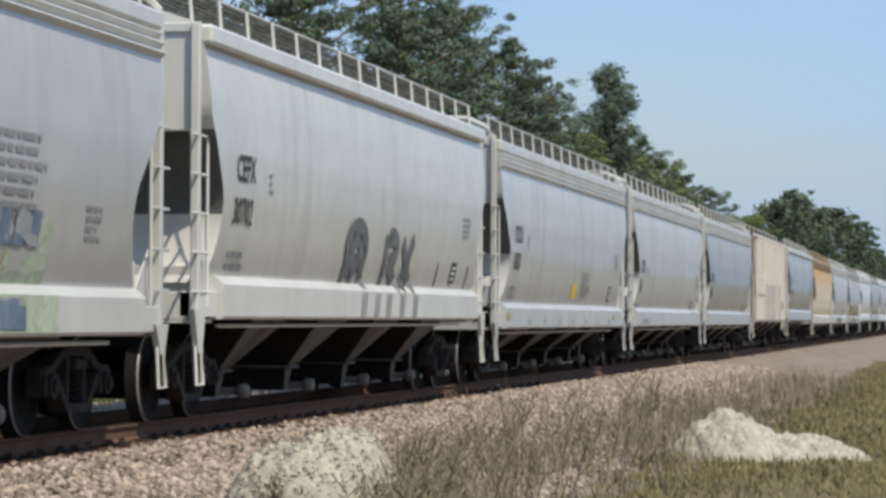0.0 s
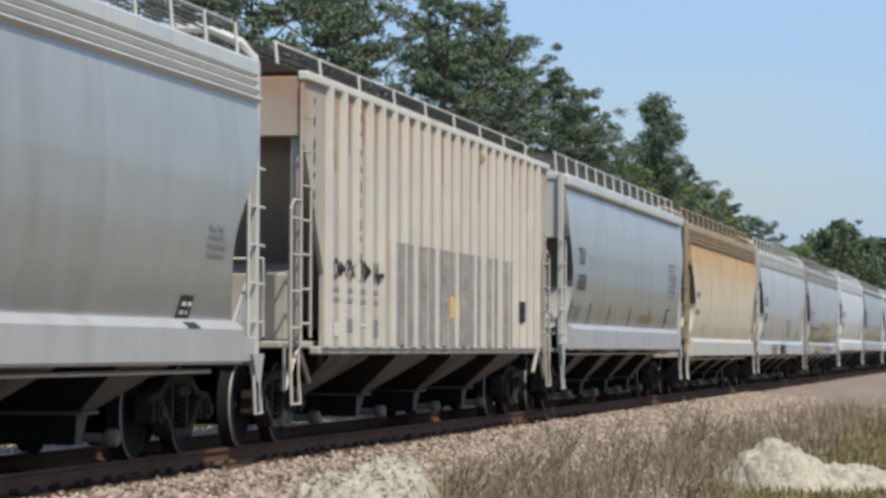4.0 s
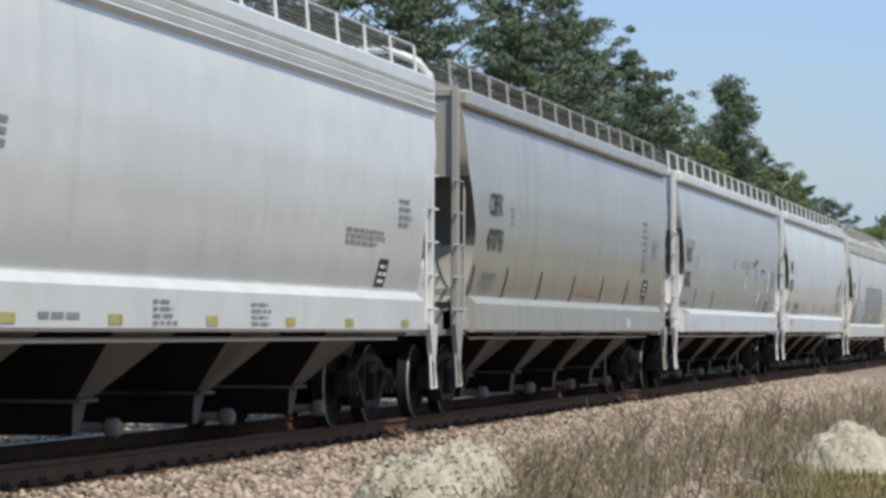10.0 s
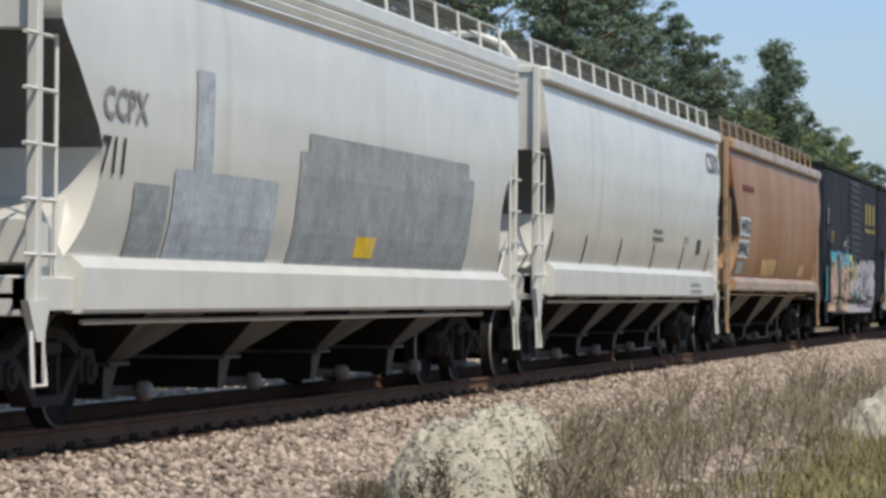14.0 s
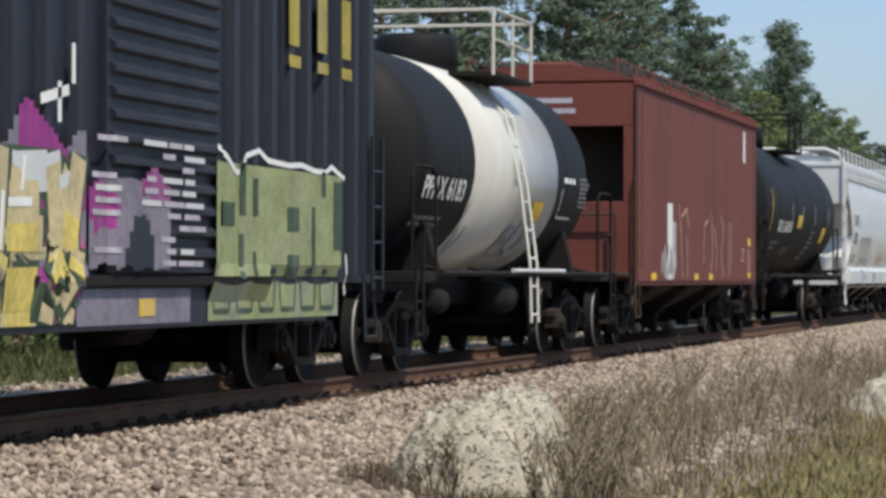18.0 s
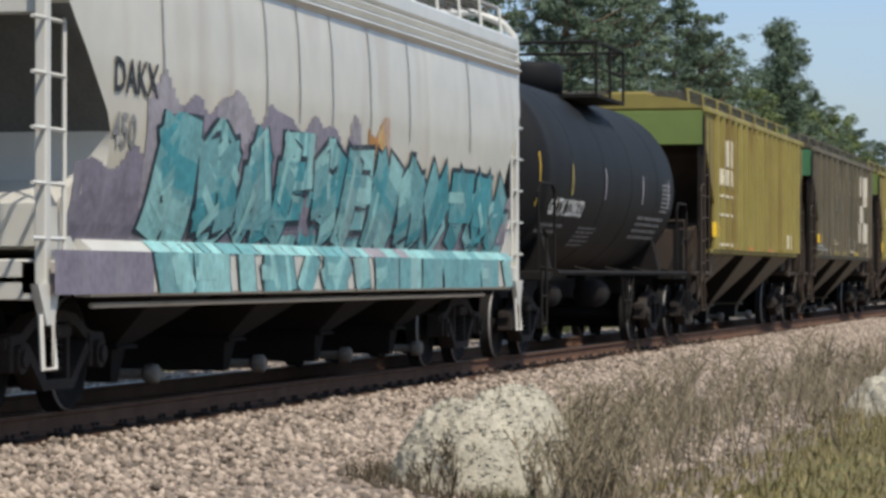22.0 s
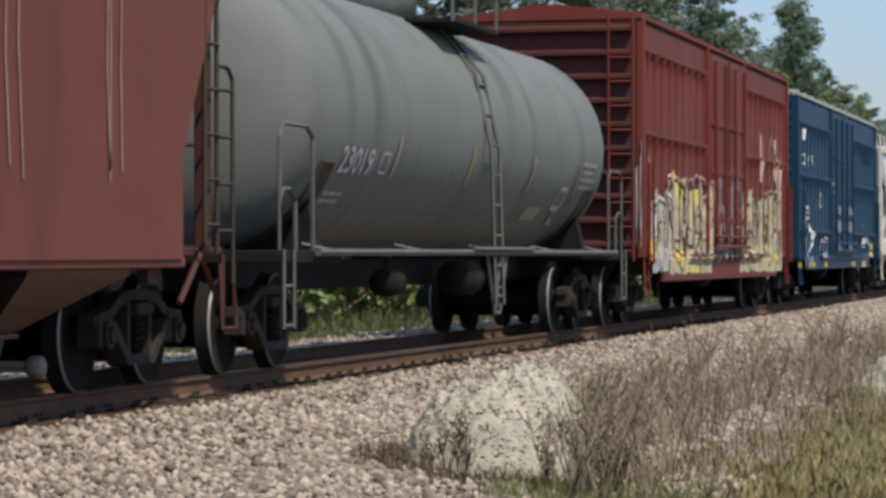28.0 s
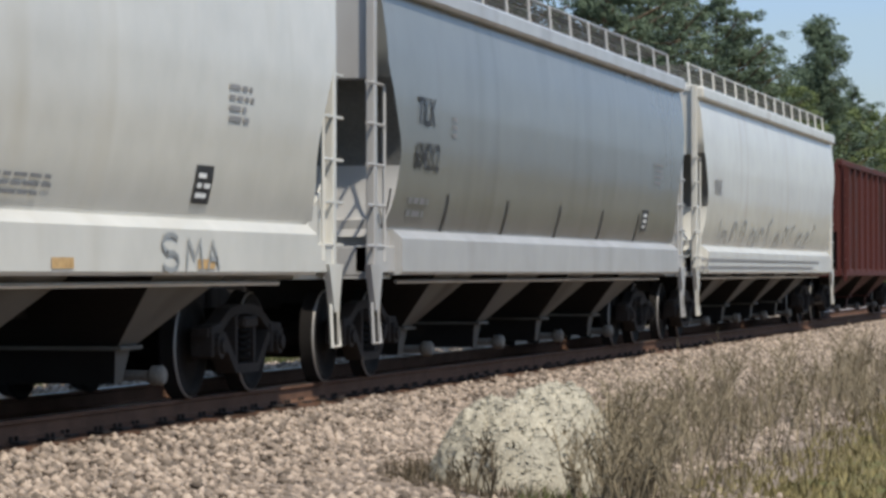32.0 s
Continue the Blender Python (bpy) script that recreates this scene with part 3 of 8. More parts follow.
def build_trees():
    pines = [tree_shape("pine", 20, 51), tree_shape("pine", 20, 52), tree_shape("pine", 20, 53), tree_shape("pine", 20, 54, True)]
    broads = [tree_shape("broad", 16, 61), tree_shape("broad", 16, 62), tree_shape("broad", 16, 63)]
    far_pines = [tree_shape("pine", 20, 55 + k, False, False) for k in range(3)]
    far_broads = [tree_shape("broad", 16, 65 + k, False, False) for k in range(3)]
    for p in pines + far_pines:
        tagged(p, "tall dark green pine tree beside the track", "tree", "trees behind the track")
    for p in broads + far_broads:
        tagged(p, "leafy green broadleaf tree beside the track", "tree", "trees behind the track")
    used = set()

    def plant(kind, i, x, y, h, near=False):
        src = pines[3] if kind == "f" else ((pines if near else far_pines) if kind == "p" else (broads if near else far_broads))[i % 3]
        s = h / (16 if kind == "b" else 20)
        if src in used:
            src = copy_thing(src, pose(x, y, -0.7, 0, 0, (i * 77) % 360))
        used.add(src)
        src.matrix_basis = pose(x, y, -0.7, 0, 0, (i * 77) % 360) @ Matrix.Diagonal((s, s, s, 1))
    # the trees that stand out against the sky, along the far side
    k = 0
    for kind, x, y, h in (("p", 100, 27, 16), ("p", 112, 28, 17.5), ("p", 121, 27, 16.5), ("p", 133, 29, 18.5), ("p", 143, 27, 19), ("p", 152, 28, 17.5), ("p", 160, 28, 19.5), ("p", 169, 28, 19.2),
                          ("p", 184, 28, 18.8), ("p", 190, 27, 16.8), ("p", 197, 28, 17.4), ("p", 207, 28, 15.8), ("b", 219, 28, 15), ("f", 234, 28, 21.2), ("b", 246, 29, 16.5), ("p", 259, 28, 17),
                          ("p", 270, 29, 15), ("b", 283, 28, 16.3), ("p", 302, 28, 16), ("b", 316, 29, 14), ("p", 333, 28, 16.2), ("b", 350, 29, 13), ("b", 371, 28, 14), ("b", 400, 28, 15), ("b", 432, 28, 18),
                          ("b", 460, 28, 20), ("p", 486, 28, 22), ("b", 520, 28, 21), ("p", 560, 28, 22), ("b", 600, 27, 23), ("b", 650, 26, 22), ("p", 700, 26, 24), ("b", 760, 27, 21), ("b", 830, 27, 20), ("b", 910, 28, 20)):
        plant(kind, k, x, y, h, x < 420)
        k += 1
    rnd = random.Random(71)
    # an unseen wood added on the camera's own side, for the cars' paint to mirror
    for j in range(26):
        plant(rnd.choice("ppb"), k, 40 + 22 * j + rnd.uniform(-6, 6), rnd.uniform(-75, -55), rnd.uniform(13, 19))
        k += 1
    # the wood behind them
    for j in range(70):
        x = 70 + 12.5 * j * (1 + 0.004 * j)
        plant(rnd.choice("ppb"), k, x + rnd.uniform(-4, 4), rnd.uniform(33, 46), rnd.uniform(9.0, 12.5))
        k += 1
    # bushes at the wood's edge
    bush = []
    for i in range(3):
        rng = np.random.default_rng(80 + i)
        root = tagged(new("bush"), "low green bush at the edge of the wood", "bush", "bushes behind the track")
        c = rng.normal(0, 1, (60, 3)) * np.array([0.9, 0.9, 0.55]) + np.array([0, 0, 1.1])
        c[:, 2] = np.abs(c[:, 2])
        v, f = leaf_cloud(c, 0.45, 40, 0.12, rng)
        cr = new("leaves", sheet("leaves", v, f, LEAF))
        cr.parent = root
        bm = bmesh.new()
        for p in c[::5]:
            rod([(0, 0, 0), tuple(p)], 0.025, 4, bm)
        tagged(part("branch", bm, BARK, root), kind="stuff")
        bush.append(root)
    for j in range(64):
        m = pose(34 + 6.4 * j + rnd.uniform(-2, 2), rnd.uniform(21, 26), -0.68, 0, 0, rnd.uniform(0, 360))
        s = rnd.uniform(0.8, 1.9)
        src = bush[j % 3]
        ob = src if j < 3 else copy_thing(src, m)
        ob.matrix_basis = m @ Matrix.Diagonal((s, s, s, 1))


build_ground()
build_track()
build_stones()
stone_pile(22.7, 4.6, (0.7, 0.52), 0.25, "rounded pile of pale crushed stone beside the ballast", 91, (-0.35, 0.34, 0.84))
stone_pile(39.7, 3.08, (1.0, 0.85), -0.07, "low pile of whitish crushed stone in the grass", 93, (0.2, -0.75, 0.4), 5000, 1.5)
build_weeds()
build_weed_plants()
build_trees()


# ---- the train: shared running gear ----
WHEELS, TRAIN, CACHE = [], [], {}


def cached(key, make, materials):
    if key not in CACHE:
        me = bpy.data.meshes.new(key)
        bm = make()
        bm.to_mesh(me)
        bm.free()
        for m in materials:
            me.materials.append(m)
        CACHE[key] = me
    return CACHE[key]


def shared(name, key, make, materials, parent, m=None):
    ob = new(name, cached(key, make, materials))
    ob.parent = parent
    if m:
        ob.matrix_basis = m
    return ob


def wheelset_mesh():
    bm = rod([(0, -1.05, 0), (0, 1.05, 0)], 0.085, 12)
    for s in (-1, 1):
        y = 0.79 * s
        # rim, plate and hub of a wheel, the flange inside
        prof = [(0.10, y + 0.09 * s), (0.14, y + 0.085 * s), (0.16, y + 0.03 * s), (0.36, y + 0.045 * s), (0.39, y + 0.068 * s), (0.447, y + 0.068 * s), (0.459, y + 0.05 * s),
                (0.462, y - 0.05 * s), (0.482, y - 0.06 * s), (0.484, y - 0.075 * s), (0.46, y - 0.085 * s), (0.38, y - 0.07 * s), (0.34, y - 0.0 * s), (0.15, y - 0.02 * s), (0.12, y - 0.08 * s)]
        n0 = len(bm.faces)
        lathe(prof, "y", 32, True, bm)
        bm.faces.ensure_lookup_table()
        for f in bm.faces[n0:]:
            c = f.calc_center_median()
            r = math.hypot(c.x, c.z)
            if 0.45 < r < 0.4562 and abs(c.y) > 0.84:
                f.material_index = 1
        lathe([(0.08, y + 0.2 * s), (0.1, y + 0.21 * s), (0.1, y + 0.3 * s), (0.05, y + 0.315 * s)], "y", 10, True, bm)
    return bm


def side_frame_mesh():
    """A cast side frame: an arched top chord, a belly below, columns round the spring window, and hollow journal boxes."""
    bm = bmesh.new()
    y0, y1 = -0.07, 0.07
    top = [(-1.12, 0.61), (-0.76, 0.65), (-0.46, 0.78), (-0.2, 0.81), (0.2, 0.81), (0.46, 0.78), (0.76, 0.65), (1.12, 0.61)]
    low = [(-1.12, 0.53), (-0.74, 0.56), (-0.44, 0.69), (-0.2, 0.72), (0.2, 0.72), (0.44, 0.69), (0.74, 0.56), (1.12, 0.53)]
    loft([[(a, y0, b), (a, y1, b), (c, y1, d), (c, y0, d)] for (a, b), (c, d) in zip(top, low)], bm=bm)
    bot = [(-0.72, 0.5), (-0.56, 0.38), (-0.34, 0.2), (0.34, 0.2), (0.56, 0.38), (0.72, 0.5)]
    bot2 = [(-0.66, 0.57), (-0.49, 0.44), (-0.29, 0.28), (0.29, 0.28), (0.49, 0.44), (0.66, 0.57)]
    loft([[(a, y0 - 0.02, b), (a, y1 + 0.02, b), (c, y1 + 0.02, d), (c, y0 - 0.02, d)] for (a, b), (c, d) in zip(bot, bot2)], bm=bm)
    for s in (-1, 1):
        box(0.27 * s - 0.035, 0.27 * s + 0.035, y0, y1, 0.27, 0.73, 0, bm)
        # journal box: jaws on both sides of the bearing, its cap in the middle
        for d in (-0.15, 0.15):
            box(0.889 * s + d - 0.035, 0.889 * s + d + 0.035, -0.1, 0.1, 0.36, 0.58, 0.01, bm)
        box(0.889 * s - 0.17, 0.889 * s + 0.17, -0.09, 0.09, 0.55, 0.63, 0.012, bm)
        rod([(0.889 * s, -0.13, 0.457), (0.889 * s, 0.13, 0.457)], 0.115, 10, bm)
        rod([(0.889 * s, -0.16, 0.457), (0.889 * s, 0.16, 0.457)], 0.07, 8, bm)
    box(-0.2, 0.2, -0.13, 0.1, 0.6, 0.7, 0.02, bm)
    return bm


def spring_mesh():
    return rod([(0.1 * math.cos(k * 0.9), 0.1 * math.sin(k * 0.9), 0.31 + 0.0083 * k) for k in range(36)], 0.022, 5)


def truck(car, x):
    """A two-axle freight truck, an Empty at its middle on the rails."""
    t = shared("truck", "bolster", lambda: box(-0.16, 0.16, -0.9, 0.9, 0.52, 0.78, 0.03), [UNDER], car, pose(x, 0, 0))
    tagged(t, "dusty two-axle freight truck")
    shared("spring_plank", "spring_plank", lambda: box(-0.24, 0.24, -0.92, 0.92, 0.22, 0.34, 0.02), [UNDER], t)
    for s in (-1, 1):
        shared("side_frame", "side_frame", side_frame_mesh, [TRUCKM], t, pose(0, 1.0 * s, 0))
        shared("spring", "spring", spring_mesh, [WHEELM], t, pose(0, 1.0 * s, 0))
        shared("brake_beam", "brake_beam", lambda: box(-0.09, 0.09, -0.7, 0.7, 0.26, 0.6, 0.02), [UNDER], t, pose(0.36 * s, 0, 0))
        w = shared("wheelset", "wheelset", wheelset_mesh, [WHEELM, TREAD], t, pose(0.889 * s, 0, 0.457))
        WHEELS.append((w, s))


def coupler_mesh():
    bm = box(-0.95, 0.05, -0.09, 0.09, 0.74, 0.92, 0.02)
    box(0.0, 0.3, -0.15, 0.13, 0.72, 0.98, 0.04, bm)
    rod([(0.1, -0.28, 0.8), (0.25, -0.4, 0.55), (0.48, -0.3, 0.42), (0.7, -0.28, 0.55)], 0.028, 6, bm)
    return bm


def running_gear(car, length, centres):
    for s in (-1, 1):
        truck(car, s * centres / 2)
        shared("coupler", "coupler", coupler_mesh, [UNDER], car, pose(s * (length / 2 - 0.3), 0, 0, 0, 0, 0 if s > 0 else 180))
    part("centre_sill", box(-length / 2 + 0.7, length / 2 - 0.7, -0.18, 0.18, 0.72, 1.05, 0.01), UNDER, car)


def stirrup(car, x, m, z0=1.08, drop=0.62, w=0.4):
    for s in (-1, 1):
        part("step", rod([(x - w / 2, 1.5 * s, z0), (x - w / 2, 1.52 * s, z0 - drop), (x + w / 2, 1.52 * s, z0 - drop), (x + w / 2, 1.5 * s, z0)], 0.022, 4), m, car)


def ladder(car, x, z0, z1, m, y=1.58, width=0.42, step=0.36, sides=(-1, 1)):
    """Side ladder with two stiles and rungs."""
    for s in sides:
        bm = bmesh.new()
        rod([(x - width / 2, y * s, z0), (x - width / 2, y * s, z1)], 0.022, 4, bm)
        rod([(x + width / 2, y * s, z0), (x + width / 2, y * s, z1)], 0.022, 4, bm)
        stiles = part("ladder", bm, m, car)
        z = z0 + 0.12
        while z < z1:
            part("rung", rod([(x - width / 2, y * s, z), (x + width / 2, y * s, z)], 0.016, 5), m, stiles)
            z += step


def stack(levels, bm=None, smooth=True):
    """A body of level rectangles (z, half length, half width), rounded from level to level, sharp at its corners."""
    bm = bm or bmesh.new()
    rings = [[bm.verts.new(p) for p in ((-x, -w, z), (x, -w, z), (x, w, z), (-x, w, z))] for z, x, w in levels]
    for a, b in zip(rings, rings[1:]):
        for k in range(4):
            f = bm.faces.new((a[k], a[(k + 1) % 4], b[(k + 1) % 4], b[k]))
            f.smooth = smooth
    bm.faces.new(rings[0][::-1])
    bm.faces.new(rings[-1])
    for a, b in zip(rings, rings[1:]):
        for k in range(4):
            e = bm.edges.get((a[k], b[k]))
            e.smooth = False
    return bm


def chutes(car, m, span, count, top_part, z_top=1.1, z_low=0.2, w_top=1.42, low=0.2, gate=True, w_low=0.82):
    """Hopper bays under the body, as wide as the car: each narrows to a flange and a gate neck."""
    pitch = span / count
    neck = z_low + 0.28
    for k in range(count):
        x = -span / 2 + pitch * (k + 0.5)
        a = pitch * top_part / 2
        rings = [[(x + sx * h, sy * w, z) for sx, sy in ((-1, -1), (1, -1), (1, 1), (-1, 1))] for h, w, z in ((a, w_top - 0.02, z_top + 0.3), (a, w_top - 0.02, z_top), (a * 0.97, w_top - 0.05, z_top - 0.05), (low, w_low, neck))]
        bm = loft(rings)
        # end-facing sheets near-black: the shade between the bays is put into their colour
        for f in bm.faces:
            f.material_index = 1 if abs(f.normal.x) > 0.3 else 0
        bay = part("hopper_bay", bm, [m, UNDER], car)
        part("flange", box(x - low - 0.07, x + low + 0.07, -w_low - 0.06, w_low + 0.06, neck - 0.02, neck + 0.015, 0.005), m, bay)
        if gate:
            rings = [[(x + sx * h, sy * w, z) for sx, sy in ((-1, -1), (1, -1), (1, 1), (-1, 1))] for h, w, z in ((low * 0.9, w_low - 0.02, neck - 0.02), (low * 0.45, w_low - 0.06, z_low - 0.02))]
            bm = loft(rings)
            # the gate's end faces carry the same painted shade
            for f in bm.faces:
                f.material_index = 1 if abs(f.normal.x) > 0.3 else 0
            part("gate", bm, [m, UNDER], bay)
            bm = rod([(x + low * 1.6, -w_low - 0.15, z_low + 0.04), (x + low * 1.6, w_low + 0.15, z_low + 0.04)], 0.045, 8)
            for s in (-1, 1):
                lathe([(0.06, (w_low + 0.1) * s), (0.085, (w_low + 0.12) * s), (0.085, (w_low + 0.22) * s), (0.06, (w_low + 0.24) * s)], "y", 8, True, bm)
                bmesh.ops.translate(bm, verts=bm.verts[-32:], vec=(x + low * 1.6, 0, z_low + 0.04))
            part("gate_shaft", bm, CASTING, bay)


def running_board(car, half, z, m, posts, y1=0.45, rise=0.3, edge=1.3):
    """Roof walk on brackets along both sides, with an outer bar."""
    for s in (-1, 1):
        bm = bmesh.new()
        for k in range(8):
            y = (edge - (edge - y1) * k / 7) * s
            box(-half, half, y - 0.017, y + 0.017, z + rise - 0.012, z + rise, 0, bm)
        for k in range(int(2 * half / 0.4)):
            xx = -half + 0.2 + 0.4 * k
            box(xx - 0.012, xx + 0.012, min(edge * s, y1 * s), max(edge * s, y1 * s), z + rise - 0.024, z + rise - 0.014, 0, bm)
        board = part("roof_walk", bm, WALK, car)
        part("walk_bar", rod([(-half, edge * s, z + rise + 0.02), (half, edge * s, z + rise + 0.02)], 0.016, 4), m, board)
        for k in range(2):
            part("walk_bar", rod([(-half, (edge - 0.13 - 0.16 * k) * s, z + rise - 0.04), (half, (edge - 0.13 - 0.16 * k) * s, z + rise - 0.04)], 0.012, 4), DULL, board)
        for k in range(posts):
            x = -half + 2 * half * k / (posts - 1)
            bm = rod([(x, (edge + 0.06) * s, z - 0.12), (x, (edge + 0.02) * s, z + rise + 0.02)], 0.019, 4)
            part("bracket", bm, m, board)


def side_curve(n):
    """Half width of a round-sided hopper: n runs from the sill (0) to the eaves (1)."""
    return float(np.interp(n, [0, 0.07, 0.15, 0.35, 0.55, 0.75, 0.9, 1.0], [1.40, 1.47, 1.52, 1.585, 1.6, 1.58, 1.53, 1.465]))


SIDE = {}


def round_hopper(x, length, body, sill, label, roof="chord", low=None, bays=4, top_part=0.5, rails=None, chute=None, posts=15, category="hopper car", inset=None, end_mat=None, slope_mat=None, sill_at=None):
    """A modern covered hopper with bulging sides, a deep side sill, end slopes and a roof walk."""
    car = tagged(new("covered_hopper"), label, category, "freight cars of the train")
    low = (roof == "ribs") if low is None else low
    s0, s1, zt = (0.92, 1.31, 4.04) if low else (1.07, 1.48, 4.09)
    s0, s1 = sill_at or (s0, s1)
    inset = inset or (1.05 if low else 0.6)
    half = length / 2 - 0.92
    rails = rails or sill

    def width(z, xx=0.0):
        return 1.576 if z < s1 - 0.01 else side_curve((z - s1 + 0.03) / (zt - 0.02 - s1)) + 0.004
    lv = []
    for k in range(19):
        n = k / 18
        lv.append((s1 - 0.03 + (zt - 0.02 - s1) * n, half - inset * float(np.interp(n, [0, 0.1, 0.25, 0.36, 0.5, 0.66, 1], [0.5, 0.78, 1.0, 0.97, 0.55, 0.08, 0])), side_curve(n)))
    bm = stack(lv)
    bm.normal_update()
    # recess shade painted as a darker grey; slopes below 2.2 take the sill's paint
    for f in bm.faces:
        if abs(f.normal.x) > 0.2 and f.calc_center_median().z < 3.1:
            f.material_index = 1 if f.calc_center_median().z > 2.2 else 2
    part("body", bm, [body, slope_mat or END_SHADE, sill], car)
    # roof, with its chord along the eaves
    bm = stack([(zt - 0.03, half, 1.49), (zt + 0.03, half, 1.46), (zt + 0.15, half, 1.1), (zt + 0.23, half, 0.6), (zt + 0.26, half, 0.2)])
    part("roof", bm, rails, car)
    for s in (-1, 1):
        if roof == "chord":
            bm = box(-half, half, 1.5 * s - 0.1, 1.5 * s + 0.1, zt - 0.19, zt + 0.02, 0.035)
            part("top_chord", bm, rails, car)
        else:
            part("top_chord", box(-half, half, 1.5 * s - 0.06, 1.5 * s + 0.06, zt - 0.17, zt + 0.02, 0.03), rails, car)
            for k in range(3):
                z = zt - 0.41 + 0.095 * k
                yy = width(z)
                bm = loft([[(xx, (yy - 0.03) * s, z - 0.04), (xx, yy * s, z - 0.04), (xx, (yy + 0.055) * s, z + 0.012), (xx, (yy + 0.045) * s, z + 0.03), (xx, (yy - 0.03) * s, z + 0.045)] for xx in (-half + 0.02, half - 0.02)])
                part("roof_corrugation", bm, rails, car)
    bm = box(-half + 0.6, half - 0.6, -0.42, 0.42, zt + 0.24, zt + 0.34, 0.03)
    hatch = part("hatch_cover", bm, rails, car)
    for k in range(7):
        xk = (k - 3) * (half - 1) / 3.3
        part("hatch_clamp", rod([(xk, -0.46, zt + 0.31), (xk, -0.3, zt + 0.38), (xk, 0.3, zt + 0.38), (xk, 0.46, zt + 0.31)], 0.02, 4), GALV, hatch)
    running_board(car, half - 0.1, zt + 0.08, rails, posts)
    # side sill: a deep plate with a ledge on top
    for s in (-1, 1):
        a = length / 2 - 1.55
        prof = [(1.38, s1 + 0.05), (1.475, s1 + 0.045), (1.575, s1 - 0.045), (1.575, s0 + 0.03), (1.55, s0), (1.43, s0)]
        bm = loft([[(xx, p * s, z) for p, z in prof] for xx in (-a, a)])
        part("side_sill", bm, sill, car)
        for e in (-1, 1):
            xe = e * (length / 2 - 0.75)
            bm = box(min(xe, e * a), max(xe, e * a), 1.40 * s - 0.1, 1.40 * s + 0.1, s0 + 0.02, s1 - 0.12, 0.01)
            part("end_sill", bm, sill, car)
            bm = box(xe - 0.055, xe + 0.055, 1.47 * s - 0.045, 1.47 * s + 0.045, s0, zt + 0.02, 0.01)
            if roof == "ribs":
                rod([(xe, 1.47 * s, zt - 0.1), (xe, 1.46 * s, zt + 0.05), (xe - 0.02 * e, 1.32 * s, zt + 0.22), (xe - 0.1 * e, 1.0 * s, zt + 0.36), (xe - 0.1 * e, 0.3 * s, zt + 0.37)], 0.05, 8, bm)
            part("corner_post", bm, rails, car)
            x1 = e * (length / 2 - 1.12)
            bm = bmesh.new()
            rod([(x1, 1.5 * s, 1.2), (x1, 1.5 * s, 2.98), (x1 - 0.06 * e, 1.4 * s, 3.12)], 0.02, 4, bm)
            stile = part("ladder", bm, rails, car)
            for k in range(5):
                part("rung", rod([(xe + e * 0.3, 1.5 * s, 1.35 + 0.4 * k), (x1, 1.5 * s, 1.35 + 0.4 * k)], 0.018, 5), rails, stile)
            # gusset between the end sill and the corner post
            prof = [(-0.95, s1 - 0.14), (-0.05, s1 - 0.14), (-0.05, s1 + 0.5), (-0.2, s1 + 0.42)]
            part("end_gusset", loft([[(xe + e * p, 1.43 * s + d, z) for p, z in prof] for d in (-0.012, 0.012)]), sill, car)
            # tapered plate under the corner post
            prof = [(-0.26, s0 + 0.1), (0.22, s0 + 0.1), (0.07, 0.72), (-0.07, 0.72)]
            part("corner_plate", loft([[(xe + p, 1.5 * s + d, z) for p, z in prof] for d in (-0.03, 0.03)]), sill, car)
    for e in (-1, 1):
        xe = e * (length / 2 - 0.75)
        bm = box(min(xe, xe - e * 0.08), max(xe, xe - e * 0.08), -1.42, 1.42, s0 - 0.02, s0 + 0.28, 0.01)
        part("end_beam", bm, sill, car)
        bm = box(min(xe, xe - e * 1.0), max(xe, xe - e * 1.0), -1.4, 1.4, 1.03, 1.07)
        part("end_platform", bm, sill, car)
        bm = box(min(xe, xe - e * 0.06), max(xe, xe - e * 0.06), -1.42, 1.42, zt - 0.08, zt + 0.02, 0.01)
        part("end_header", bm, rails, car)
        xs = e * (half - 1.1)
        bm = bmesh.new()
        loft([[(xs + e * 0.02, -1.3, 1.3), (xs + e * 0.02, 1.3, 1.3), (xs + e * 0.02, 1.3, 1.85), (xs + e * 0.02, -1.3, 1.85)], [(xs + e * 0.75, -1.38, 1.3), (xs + e * 0.75, 1.38, 1.3), (xs + e * 0.75, 1.38, 1.62), (xs + e * 0.75, -1.38, 1.62)]], bm=bm)
        part("slope_gusset", bm, sill, car)
        part("end_panel", box(min(e * (half - 0.03), e * (half + 0.14)), max(e * (half - 0.03), e * (half + 0.14)), -1.43, 1.43, 3.0, zt - 0.05, 0.01), end_mat or rails, car)
        stirrup(car, xe, sill, 0.8, 0.4, 0.26)
    for s in (-1, 1):
        part("train_line", rod([(-half + 1.2, 1.36 * s, s0 - 0.07), (half - 1.2, 1.36 * s, s0 - 0.07)], 0.022, 5), sill, car)
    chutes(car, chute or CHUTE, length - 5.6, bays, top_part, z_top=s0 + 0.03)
    running_gear(car, length, length - 4.3)
    TRAIN.append((car, x))
    SIDE[car.name] = width
    return car


